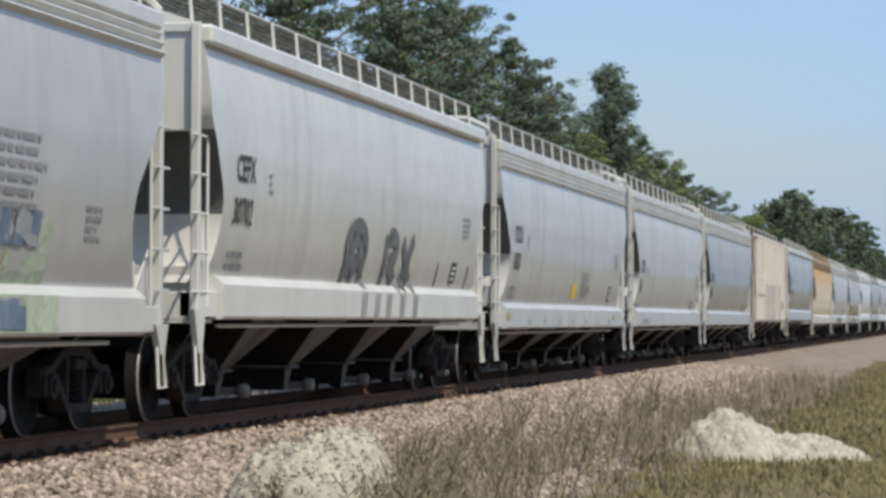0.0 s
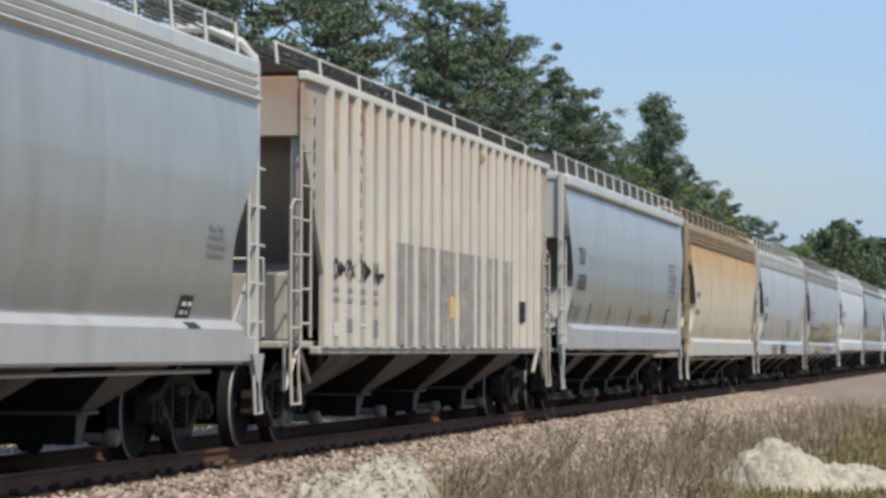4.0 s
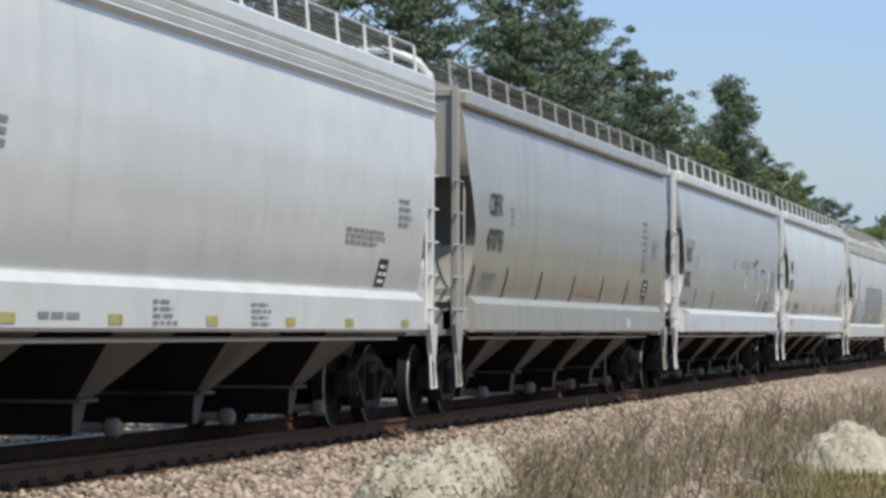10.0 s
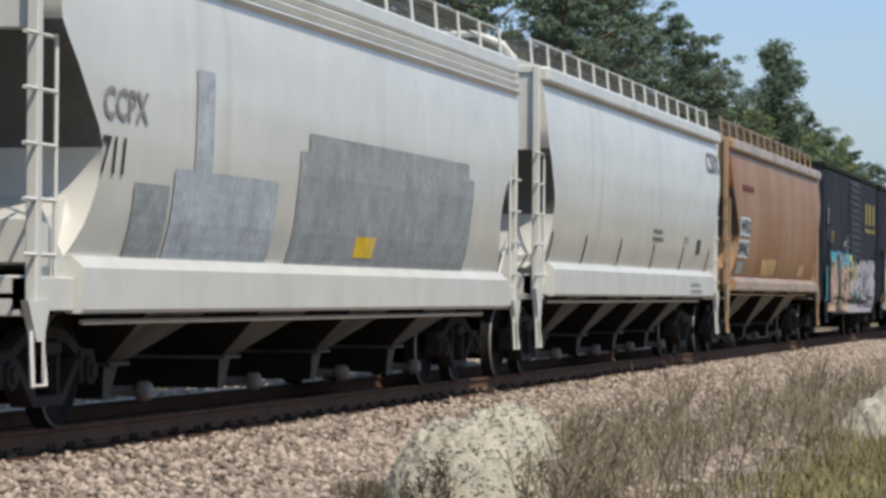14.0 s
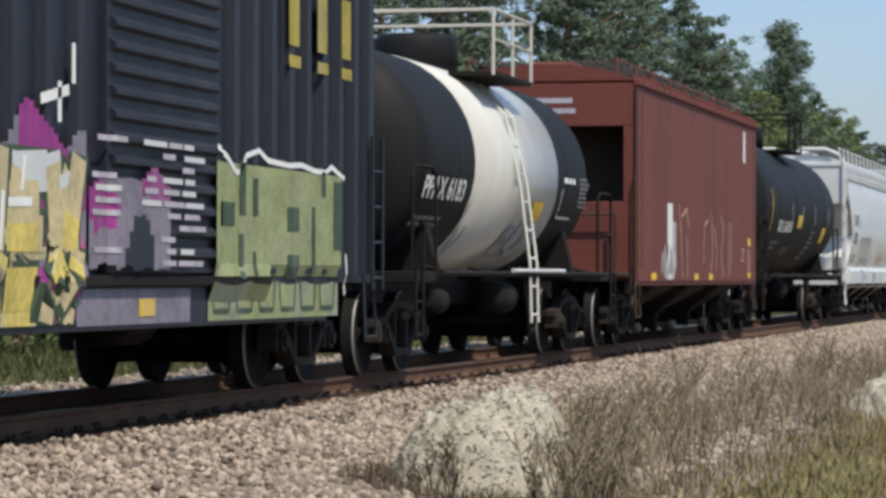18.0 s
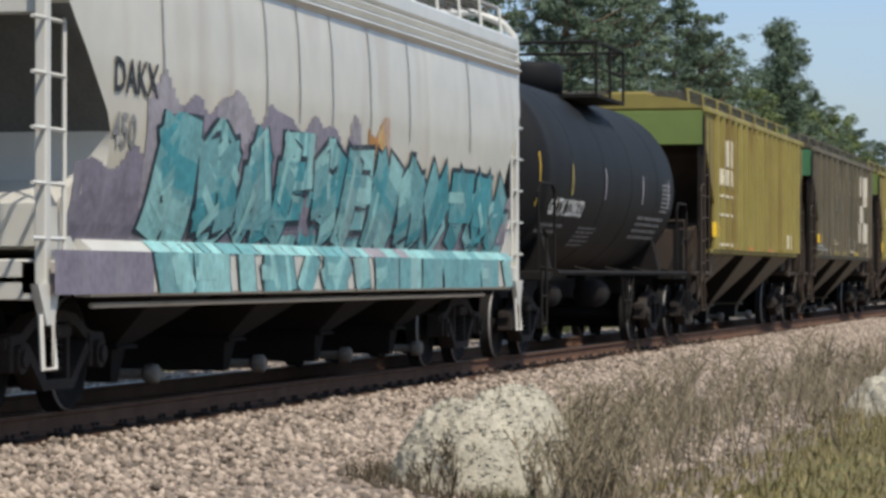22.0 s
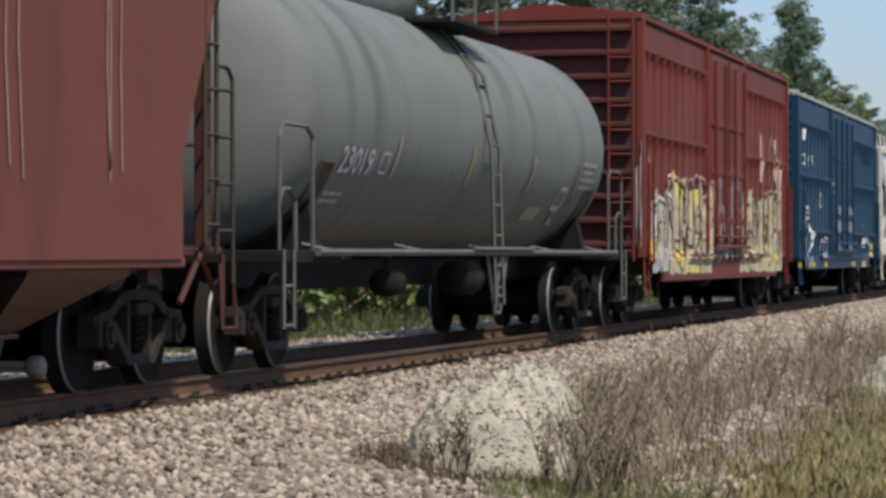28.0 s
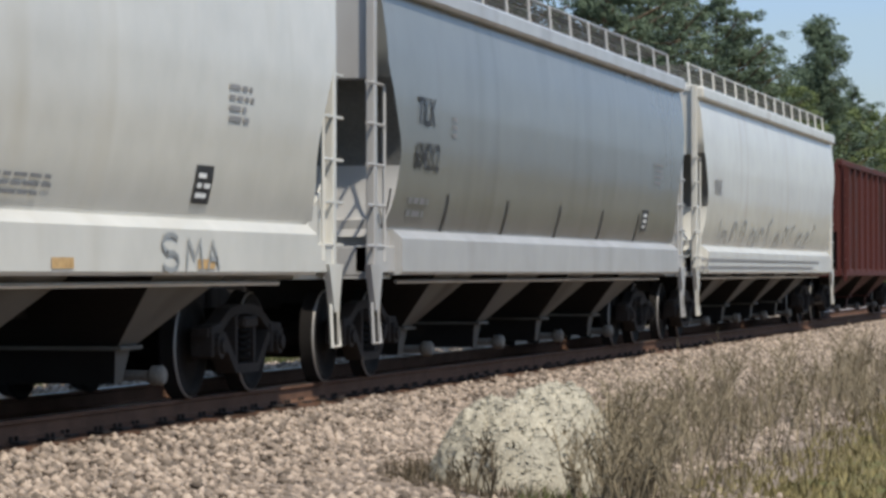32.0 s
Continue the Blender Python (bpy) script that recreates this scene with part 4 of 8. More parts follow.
def ribbed_hopper(x, length, body, label, ribs=17, bays=3, rib_mat=None, end_mat=None, eave=4.05, smooth_side=False, chute=None, roof_mat=None, ladder_mat=None, low=1.85, void_mat=None, framed=False, category="hopper car", over=1.25, cut=1.25):
    """An older covered hopper: flat sides with posts, cut away at the ends over open slopes."""
    car = tagged(new("covered_hopper"), label, category, "freight cars of the train")
    half = length / 2 - over
    w = 1.5
    end_mat, rib_mat, roof_mat = end_mat or body, rib_mat or body, roof_mat or body
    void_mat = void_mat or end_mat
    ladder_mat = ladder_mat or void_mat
    posts_x = [(k - (ribs - 1) / 2) * (2 * half - 2 * cut * 0.8 - 0.3) / (ribs - 1) for k in range(ribs)]
    lv = [(low - 0.3, half - cut - 1.3, w), (low + 0.3, half - cut - 1.0, w), (3.2, half - 1.05, w), (3.3, half - 1.0, w), (eave, half - 1.0, w)]
    # a dark void_mat puts the shade of the open ends into the colour
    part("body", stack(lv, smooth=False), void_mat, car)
    for s in (-1, 1):
        # side sheet that reaches past the slopes, its lower corners cut
        prof = [(-half, eave), (half, eave), (half, 3.35), (half - cut * 0.8, low + 0.55), (half - cut * 0.8, low - 0.3), (-half + cut * 0.8, low - 0.3), (-half + cut * 0.8, low + 0.55), (-half, 3.35)]
        bm = bmesh.new()
        n = [bm.verts.new((p, (w + 0.03) * s, z)) for p, z in prof]
        f = [bm.verts.new((p, w * s - 0.02 * s, z)) for p, z in prof]
        bm.faces.new(n if s < 0 else n[::-1])
        bm.faces.new(f[::-1] if s < 0 else f)
        for k in range(8):
            bm.faces.new((n[k], f[k], f[(k + 1) % 8], n[(k + 1) % 8]))
        bmesh.ops.recalc_face_normals(bm, faces=bm.faces)
        sheet_ob = part("side_sheet", bm, body, car)
        if not smooth_side:
            for xx in posts_x:
                bm = loft([[(xx - 0.07, (w + 0.02) * s, z), (xx - 0.06, (w + 0.1) * s, z), (xx + 0.06, (w + 0.1) * s, z), (xx + 0.07, (w + 0.02) * s, z)] for z in (low - 0.28, eave - 0.06)])
                part("side_post", bm, rib_mat, sheet_ob)
        else:
            for k in range(22):
                xx = (k - 10.5) * (2 * half) / 22
                part("roof_rib", box(xx - 0.04, xx + 0.04, w * s - 0.1, w * s + 0.1, eave - 0.02, eave + 0.1, 0.01), roof_mat, sheet_ob)
        part("top_chord", box(-half - 0.02, half + 0.02, (w + 0.02) * s - 0.06, (w + 0.02) * s + 0.06, eave - 0.06, eave + 0.04, 0.015), rib_mat, car)
        for e in (-1, 1):
            xj = e * (half - cut - 0.15)
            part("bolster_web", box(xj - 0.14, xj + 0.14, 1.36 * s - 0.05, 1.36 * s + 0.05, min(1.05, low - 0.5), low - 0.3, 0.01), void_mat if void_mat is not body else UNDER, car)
        part("side_sill", box(-half + cut * 0.7, half - cut * 0.7, (w - 0.05) * s - 0.06, (w - 0.05) * s + 0.06, low - 0.37, low - 0.28, 0.015), body, car)
    bm = stack([(eave - 0.02, half - 0.05, w), (eave + 0.03, half, w), (eave + 0.2, half, 1.0), (eave + 0.28, half, 0.3)], smooth=False)
    part("roof", bm, roof_mat, car)
    for k in range(8):
        xx = (k - 3.5) * half / 4.2
        part("hatch", box(xx - 0.42, xx + 0.42, -0.36, 0.36, eave + 0.26, eave + 0.38, 0.03), roof_mat, car)
    running_board(car, half - 0.1, eave + 0.1, rib_mat, 9, rise=0.26, edge=1.15)
    for e in (-1, 1):
        xe = e * (length / 2 - 0.72)
        part("end_wall", box(min(e * (half - 0.1), e * half), max(e * (half - 0.1), e * half), -w, w, 3.42, eave - 0.02, 0.01), end_mat, car)
        part("end_platform", box(min(xe, e * (half - 1.6)), max(xe, e * (half - 1.6)), -1.4, 1.4, 1.08, 1.16, 0.015), void_mat, car)
        if framed:
            part("end_wall", box(min(e * (half - 0.1), e * half), max(e * (half - 0.1), e * half), -w, w, low - 0.28, 2.25, 0.01), end_mat, car)
            for y0, y1 in ((-w, -w + 0.2), (-0.35, -0.27), (w - 0.2, w)):
                part("end_post", box(min(e * (half - 0.1), e * half), max(e * (half - 0.1), e * half), y0, y1, 2.25, 3.42, 0.01), end_mat, car)
        for s in (-1, 1):
            part("brace", rod([(xe - e * 0.1, 1.42 * s, 0.62), (xe - e * 0.75, 1.42 * s, 1.1), (xe - e * 1.3, 1.42 * s, 0.7)], 0.03, 4), void_mat, car)
            part("brace", rod([(xe - e * 0.1, 1.42 * s, 0.62), (xe - e * 0.1, 1.42 * s, 1.1)], 0.025, 4), void_mat, car)
        bm = loft([[(e * (half - 1.35), -1.2, 1.18), (e * (half - 1.35), 1.2, 1.18), (e * (half - 1.35), 1.2, 2.05), (e * (half - 1.35), -1.2, 2.05)], [(e * (half - 0.5), -1.2, 1.18), (e * (half - 0.5), 1.2, 1.18), (e * (half - 0.5), 1.2, 1.9), (e * (half - 0.5), -1.2, 1.9)]])
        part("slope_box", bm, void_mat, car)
        for s in (-1, 1):
            part("end_post", box(e * (half - 0.12) - 0.06, e * (half - 0.12) + 0.06, 1.42 * s - 0.06, 1.42 * s + 0.06, 1.15, 3.5, 0.01), void_mat, car)
            bm = bmesh.new()
            xa, xb = e * (half + 0.02), xe - e * 0.05
            rod([(xb, 1.5 * s, 0.85), (xb, 1.5 * s, 2.6), (xb - e * 0.15, 1.5 * s, 2.7), (xa, 1.5 * s, 2.7)], 0.02, 4, bm)
            rod([(xa, 1.5 * s, 1.1), (xa, 1.5 * s, eave - 0.1)], 0.022, 4, bm)
            rod([(xa - e * 0.4, 1.52 * s, 1.2), (xa - e * 0.4, 1.52 * s, eave - 0.2)], 0.02, 4, bm)
            stiles = part("ladder", bm, ladder_mat, car)
            for k in range(7):
                part("rung", rod([(xa - e * 0.4, 1.52 * s, 1.35 + 0.38 * k), (xa, 1.52 * s, 1.35 + 0.38 * k)], 0.016, 4), ladder_mat, stiles)
            for k in range(4):
                part("rung", rod([(xa, 1.5 * s, 1.3 + 0.4 * k), (xb, 1.5 * s, 1.3 + 0.4 * k)], 0.016, 4), ladder_mat, stiles)
        stirrup(car, e * (length / 2 - 0.95), void_mat, 1.02, 0.55)
        bm = rod([(xe, -1.2, 1.2), (xe, -1.2, 2.05), (xe, -0.4, 2.05), (xe, -0.4, 1.2)], 0.025, 4)
        part("end_rail", bm, void_mat, car)
    chutes(car, chute or CHUTE, length - 4.6, bays, 0.68 if low > 1.5 else 0.56, z_top=low - 0.38, z_low=0.2, w_top=1.42, low=0.24, w_low=0.5 if low > 1.5 else 0.72)
    running_gear(car, length, length - 4.0)
    TRAIN.append((car, x))
    def width(z, xx=0.0):
        return w + (0.102 if not smooth_side and min(abs(xx - p) for p in posts_x) < 0.065 else 0.032)
    SIDE[car.name] = width
    return car


def boxcar(x, length, body, label, door=2.9, door_x=0.0, eave=4.35, sill_z=1.02, door_mat=None, style="post", ladder_mat=None, skirt=0.66, seams=(1.62, 2.85, 4.0), roof_mat=None, end_mat=None, end_ribs=14):
    """A boxcar with posts or panels on its sides, corrugated ends and sliding or plug doors."""
    car = tagged(new("boxcar"), label, "boxcar", "freight cars of the train")
    half = length / 2 - 0.95
    w = 1.47
    door_mat, stiff = door_mat or body, []
    roof_mat = roof_mat or (UNDER if style == "post" else body)
    part("body", stack([(sill_z, half, w), (eave - 0.12, half, w), (eave, half - 0.02, w - 0.06)], smooth=False), body, car)
    part("roof", stack([(eave - 0.04, half + 0.03, w + 0.04), (eave + 0.02, half + 0.03, w + 0.04), (eave + 0.2, half + 0.03, 0.15)], smooth=False), roof_mat, car)
    for k in range(13):
        xx = (k - 6) * half / 6.4
        part("roof_rib", loft([[(xx - 0.05, y, eave + 0.03 + 0.17 * (1 - abs(y) / w)), (xx + 0.05, y, eave + 0.03 + 0.17 * (1 - abs(y) / w)), (xx + 0.04, y, eave + 0.08 + 0.17 * (1 - abs(y) / w)), (xx - 0.04, y, eave + 0.08 + 0.17 * (1 - abs(y) / w))] for y in (-w, 0, w)]), roof_mat, car)
    for s in (-1, 1):
        part("side_sill", box(-half + 2.0, half - 2.0, w * s - 0.04, w * s + 0.04, skirt, sill_z + 0.06, 0.01), body, car)
        if style == "post":
            n = 9
            for e in (-1, 1):
                lo, hi = sorted((door_x + e * (door / 2 + 0.25), e * (half - 0.1)))
                for k in range(n):
                    xx = lo + (hi - lo) * (k + 0.5) / n
                    bm = loft([[(xx - 0.11, (w - 0.01) * s, z), (xx - 0.07, (w + 0.075) * s, z), (xx + 0.07, (w + 0.075) * s, z), (xx + 0.11, (w - 0.01) * s, z)] for z in (sill_z + 0.08, eave - 0.1)])
                    part("side_post", bm, body, car)
        else:
            # bands of panels with a row of stiffeners along each seam
            for e in (-1, 1):
                lo, hi = sorted((door_x + e * (door / 2 + 0.1), e * (half - 0.15)))
                for z in seams:
                    seam = part("seam", box(lo + 0.1, hi - 0.1, w * s - 0.055, w * s + 0.055, z - 0.035, z + 0.03, 0.008), body, car)
                    n, d = 9, z - max([q + 0.04 for q in seams if q < z - 0.1] + [sill_z + 0.07])
                    for k in range(n):
                        xx = lo + (hi - lo) * (k + 0.5) / n
                        stiff.append(xx)
                        part("stiffener", loft([[(xx - b, (w - 0.01) * s, zz), (xx + b, (w - 0.01) * s, zz), (xx + b * 0.7, (w + c) * s, zz), (xx - b * 0.7, (w + c) * s, zz)] for zz, b, c in ((z - 0.03, 0.1, 0.1), (z - 0.22, 0.075, 0.05), (z - 0.5, 0.06, 0.026), (z - d, 0.055, 0.022))]), body, seam)
            for xx in (-half + 0.06, half - 0.06, door_x - door / 2 - 0.08, door_x + door / 2 + 0.08):
                part("side_post", box(xx - 0.07, xx + 0.07, w * s - 0.06, w * s + 0.06, sill_z, eave - 0.05, 0.01), body, car)
        # door
        d = part("door", box(door_x - door / 2, door_x + door / 2, (w + 0.03) * s - 0.045, (w + 0.03) * s + 0.045, sill_z + 0.08, eave - 0.14, 0.01), door_mat, car)
        if style == "post":
            for k in range(17):
                z = sill_z + 0.24 + k * (eave - sill_z - 0.5) / 16
                part("corrugation", loft([[(xx, (w + 0.06) * s, z - 0.06), (xx, (w + 0.12) * s, z - 0.02), (xx, (w + 0.12) * s, z + 0.02), (xx, (w + 0.06) * s, z + 0.06)] for xx in (door_x - door / 2 + 0.08, door_x + door / 2 - 0.08)]), door_mat, d)
        else:
            for a in (-0.25, 0.25, -0.75, 0.75):
                part("lock_bar", rod([(door_x + a * door / 2 * 1.1, (w + 0.12) * s, sill_z + 0.15), (door_x + a * door / 2 * 1.1, (w + 0.12) * s, eave - 0.25)], 0.03, 6), door_mat, d)
            for z, r in ((1.18, 0.035), (1.36, 0.028)):
                part("door_pipe", rod([(door_x - door / 2 + 0.05, (w + 0.15) * s, sill_z + z - 1.0), (door_x + door / 2 - 0.05, (w + 0.15) * s, sill_z + z - 1.0)], r, 6), door_mat, d)
            for z in (1.7, 2.55, 3.4):
                part("door_rib", box(door_x - door / 2 + 0.06, door_x + door / 2 - 0.06, (w + 0.07) * s - 0.03, (w + 0.07) * s + 0.03, z - 0.05, z + 0.05, 0.01), door_mat, d)
            part("door_seam", box(door_x - 0.03, door_x + 0.03, (w + 0.07) * s - 0.02, (w + 0.07) * s + 0.02, sill_z + 0.1, eave - 0.16), UNDER, d)
        part("door_track", box(door_x - door * 1.05, door_x + door * 1.05, (w + 0.06) * s - 0.04, (w + 0.06) * s + 0.04, sill_z - 0.02, sill_z + 0.06, 0.008), UNDER if style == "post" else body, car)
        for e in (-1, 1):
            ladder(car, e * (half - 0.3), 0.95, 2.5, ladder_mat or body, y=w + 0.12, sides=(s,))
    for e in (-1, 1):
        for k in range(end_ribs):
            z = sill_z + 0.2 + k * (eave - sill_z - 0.4) / (end_ribs - 1)
            bm = loft([[(e * (half - 0.01), y, z - 0.08), (e * (half + 0.17), y, z - 0.025), (e * (half + 0.17), y, z + 0.025), (e * (half - 0.01), y, z + 0.08)] for y in (-1.35, 1.35)])
            part("end_corrugation", bm, end_mat or body, car)
        ladder_bm = bmesh.new()
        for y in (-1.38, -1.0):
            rod([(e * (half + 0.16), y, 1.0), (e * (half + 0.16), y, eave)], 0.02, 4, ladder_bm)
        for k in range(9):
            rod([(e * (half + 0.16), -1.38, 1.15 + 0.37 * k), (e * (half + 0.16), -1.0, 1.15 + 0.37 * k)], 0.016, 4, ladder_bm)
        part("end_ladder", ladder_bm, ladder_mat or body, car)
        if end_mat:
            part("end_plate", box(min(e * half, e * (half + 0.02)), max(e * half, e * (half + 0.02)), -1.4, 1.4, sill_z + 0.02, eave - 0.1, 0.004), end_mat, car)
        part("end_platform", box(min(e * half, e * (half + 0.3)), max(e * half, e * (half + 0.3)), -0.7, 0.7, 1.1, 1.15, 0.005), GALV, car)
        stirrup(car, e * (half - 0.3), body, sill_z, 0.55, 0.45)
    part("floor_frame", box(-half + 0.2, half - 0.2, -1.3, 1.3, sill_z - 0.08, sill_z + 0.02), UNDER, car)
    part("brake_reservoir", lathe([(0.05, -0.6), (0.24, -0.52), (0.24, 0.52), (0.05, 0.6)], "x", 14), UNDER, car).location = (1.6, -0.7, 0.72)
    running_gear(car, length, length - 4.4)
    TRAIN.append((car, x))
    def width(z, xx=0.0):
        if z < sill_z + 0.065:
            return w + (0.102 if abs(xx - door_x) < door * 1.05 and z > sill_z - 0.03 else 0.042)
        if abs(xx - door_x) < door / 2:
            return w + (0.122 if style == "post" else 0.078)
        for zs in seams if style == "panel" else ():
            if zs > z and min(abs(xx - p) for p in stiff) < 0.1:
                return w + float(np.interp(zs - z, [0.03, 0.22, 0.5], [0.1, 0.05, 0.026])) + 0.004
        return w + 0.078 if style == "post" else w + 0.004
    SIDE[car.name] = width
    return car


def tank_car(x, length, body, label, radius=1.42, centre=2.55, rails=None, bands=(), deck=None, dome=True, top_rails=None, side_ladder=None, inset=1.35, strap=None):
    """A tank car: round shell with dished heads, valve housing with a railed platform, end decks, side sill bar and handrails."""
    car = tagged(new("tank_car"), label, "tank car", "freight cars of the train")
    rails, deck = rails or UNDER, deck or UNDER
    top_rails = top_rails or rails
    half = length / 2 - inset
    prof = []
    for k in range(9):
        a = math.pi / 2 * k / 8
        prof.append((max(radius * math.sin(a), 0.02), -half - 0.0 + 0.55 * (1 - math.cos(a))))
    prof = prof + [(radius, -half + 0.55 + (2 * half - 1.1) * k / 6) for k in range(1, 6)] + [(r, -h) for r, h in reversed(prof)]
    shell = part("tank", lathe(prof, "x", 48), body, car)
    shell.location = (0, 0, centre)
    for b0, b1, m in bands:
        bm = lathe([(radius - 0.05, b0), (radius + 0.006, b0), (radius + 0.006, b1), (radius - 0.05, b1)], "x", 48)
        part("painted_band", bm, m, shell)
    for q in (-0.62, -0.2, 0.2, 0.62):
        bm = lathe([(radius - 0.03, q * half - 0.02), (radius + 0.004, q * half - 0.012), (radius + 0.004, q * half + 0.012), (radius - 0.03, q * half + 0.02)], "x", 48)
        part("weld_band", bm, body, shell)
    if dome:
        bm = lathe([(0.55, 0), (0.55, 0.42), (0.5, 0.5), (0.1, 0.53)], "z", 20)
        d = part("valve_housing", bm, body, shell)
        d.location = (0, 0, radius - 0.1)
        z = centre + radius
        plat = part("platform", box(-1.2, 1.2, 0.7, 1.3, z - 0.2, z - 0.15), deck, car)
        part("walkway", box(-1.2, 1.2, -1.3, -0.7, z - 0.2, z - 0.15), deck, plat)
        for s in (-1, 1):
            for xx in (-1.2, 0, 1.2):
                part("rail_post", rod([(xx, 1.28 * s, z - 0.2), (xx, 1.28 * s, z + 0.62)], 0.024, 5), top_rails, plat)
            part("top_rail", rod([(-1.2, 1.28 * s, z + 0.62), (1.2, 1.28 * s, z + 0.62)], 0.024, 5), top_rails, plat)
            part("mid_rail", rod([(-1.2, 1.28 * s, z + 0.25), (1.2, 1.28 * s, z + 0.25)], 0.02, 5), top_rails, plat)
        for e in (-1, 1):
            part("end_rail", rod([(1.2 * e, -1.28, z + 0.62), (1.2 * e, 1.28, z + 0.62)], 0.024, 5), top_rails, plat)
        for s in ((-1, 1) if side_ladder else ()):
            bm = bmesh.new()
            pts = [(-0.25, 1.58 * s, 0.5), (-0.25, 1.56 * s, 1.25), (-0.25, (radius + 0.08) * s, centre - 0.2), (-0.25, (radius - 0.12) * s, centre + 0.7), (-0.25, (radius - 0.55) * s, z - 0.22)]
            rod(pts, 0.022, 4, bm)
            rod([(p[0] + 0.45, p[1], p[2]) for p in pts], 0.022, 4, bm)
            for k in range(9):
                zz = 0.6 + 0.36 * k
                yy = float(np.interp(zz, [p[2] for p in pts], [abs(p[1]) for p in pts])) * s
                rod([(-0.25, yy, zz), (0.2, yy, zz)], 0.016, 4, bm)
            part("ladder", bm, side_ladder, car)
            part("side_bar", rod([(-1.5, 1.6 * s, 1.16), (1.9, 1.6 * s, 1.16)], 0.03, 6), side_ladder, car)
    for s in (-1, 1):
        part("side_bar", rod([(-half + 0.2, 1.56 * s, 1.12), (half - 0.2, 1.56 * s, 1.12)], 0.04, 6), rails, car)
        for k in range(5):
            xx = (k - 2) * (half - 0.9) / 2
            part("bar_bracket", rod([(xx, 1.56 * s, 1.12), (xx, 1.2 * s, 1.2)], 0.022, 4), rails, car)
        for e in (-1, 1):
            xe = e * (length / 2 - 0.75)
            bm = bmesh.new()
            for dx in (0.0, 0.34):
                rod([(xe - e * dx, 1.52 * s, 0.42), (xe - e * dx, 1.52 * s, 1.15)], 0.02, 4, bm)
            for k in range(2):
                rod([(xe, 1.52 * s, 0.45 + 0.36 * k), (xe - e * 0.34, 1.52 * s, 0.45 + 0.36 * k)], 0.016, 4, bm)
            part("end_ladder", bm, rails, car)
        bm = bmesh.new()
        for a, b in (((-0.55, 1.1), (-0.14, 0.4)), ((0.55, 1.1), (0.14, 0.4)), ((-0.18, 1.1), (0.14, 0.4)), ((0.18, 1.1), (-0.14, 0.4)), ((-0.16, 0.4), (0.16, 0.4)), ((-0.3, 0.7), (0.3, 0.7))):
            rod([(a[0], 1.54 * s, a[1]), (b[0], 1.54 * s, b[1])], 0.022, 4, bm)
        part("step", bm, rails, car)
    for e in (-1, 1):
        xe = e * (length / 2 - 0.72)
        part("end_deck", box(min(xe, e * (half - 1.3)), max(xe, e * (half - 1.3)), -1.5, 1.5, 1.02, 1.14, 0.01), deck, car)
        bm = bmesh.new()
        xs = e * (half - 1.25)
        loft([[(xs - 0.12, -1.3, 1.1), (xs + 0.12, -1.3, 1.1), (xs + 0.12, 1.3, 1.1), (xs - 0.12, 1.3, 1.1)], [(xs - 0.12, -1.1, centre - 0.55), (xs + 0.12, -1.1, centre - 0.55), (xs + 0.12, 1.1, centre - 0.55), (xs - 0.12, 1.1, centre - 0.55)]], bm=bm)
        part("saddle", bm, UNDER, car)
        if strap:
            rings = []
            for k in range(15):
                a = math.pi * (1.12 + 0.76 * k / 14)
                rings.append([(xs + dx, (radius + dr) * math.cos(a), centre + (radius + dr) * math.sin(a)) for dx, dr in ((-0.2, -0.02), (0.2, -0.02), (0.2, 0.05), (-0.2, 0.05))])
            part("saddle_strap", loft(rings), strap, car)
        for s in (-1, 1):
            for name, reach, top in (("hand_loop", 1.2, 2.3), ("low_loop", 0.6, 1.7)):
                x0, x1 = xe - e * 0.08, xe - e * reach
                part(name, rod([(x0, 1.47 * s, 1.1), (x0, 1.47 * s, top - 0.12), (x0 - e * 0.12, 1.47 * s, top), (x1 + e * 0.2, 1.47 * s, top), (x1, 1.47 * s, top - 0.1), (x1, 1.47 * s, 1.1)], 0.022, 5), rails, car)
        part("brake_wheel", lathe([(0.2, 0.0), (0.24, 0.01), (0.24, 0.04), (0.2, 0.05)], "x", 16, True), rails, car).matrix_basis = pose(xe, 0.6, 1.9)
        part("stub_sill", box(min(xe, e * (half - 3.0)), max(xe, e * (half - 3.0)), -0.35, 0.35, 0.75, 1.2, 0.02), UNDER, car)
    part("brake_reservoir", lathe([(0.05, -0.5), (0.22, -0.44), (0.22, 0.44), (0.05, 0.5)], "x", 14), UNDER, car).location = (2.2, -0.6, 0.8)
    part("brake_cylinder", lathe([(0.05, -0.3), (0.16, -0.27), (0.16, 0.27), (0.05, 0.3)], "x", 12), UNDER, car).location = (-2.0, -0.7, 0.78)
    part("outlet", lathe([(0.24, 0.75), (0.24, centre - radius + 0.12)], "z", 14), UNDER, car)
    running_gear(car, length, length - 3.9)
    TRAIN.append((car, x))
    SIDE[car.name] = lambda z, xx=0.0: math.sqrt(max(radius * radius - (z - centre) ** 2, 0.01)) + 0.012
    return car


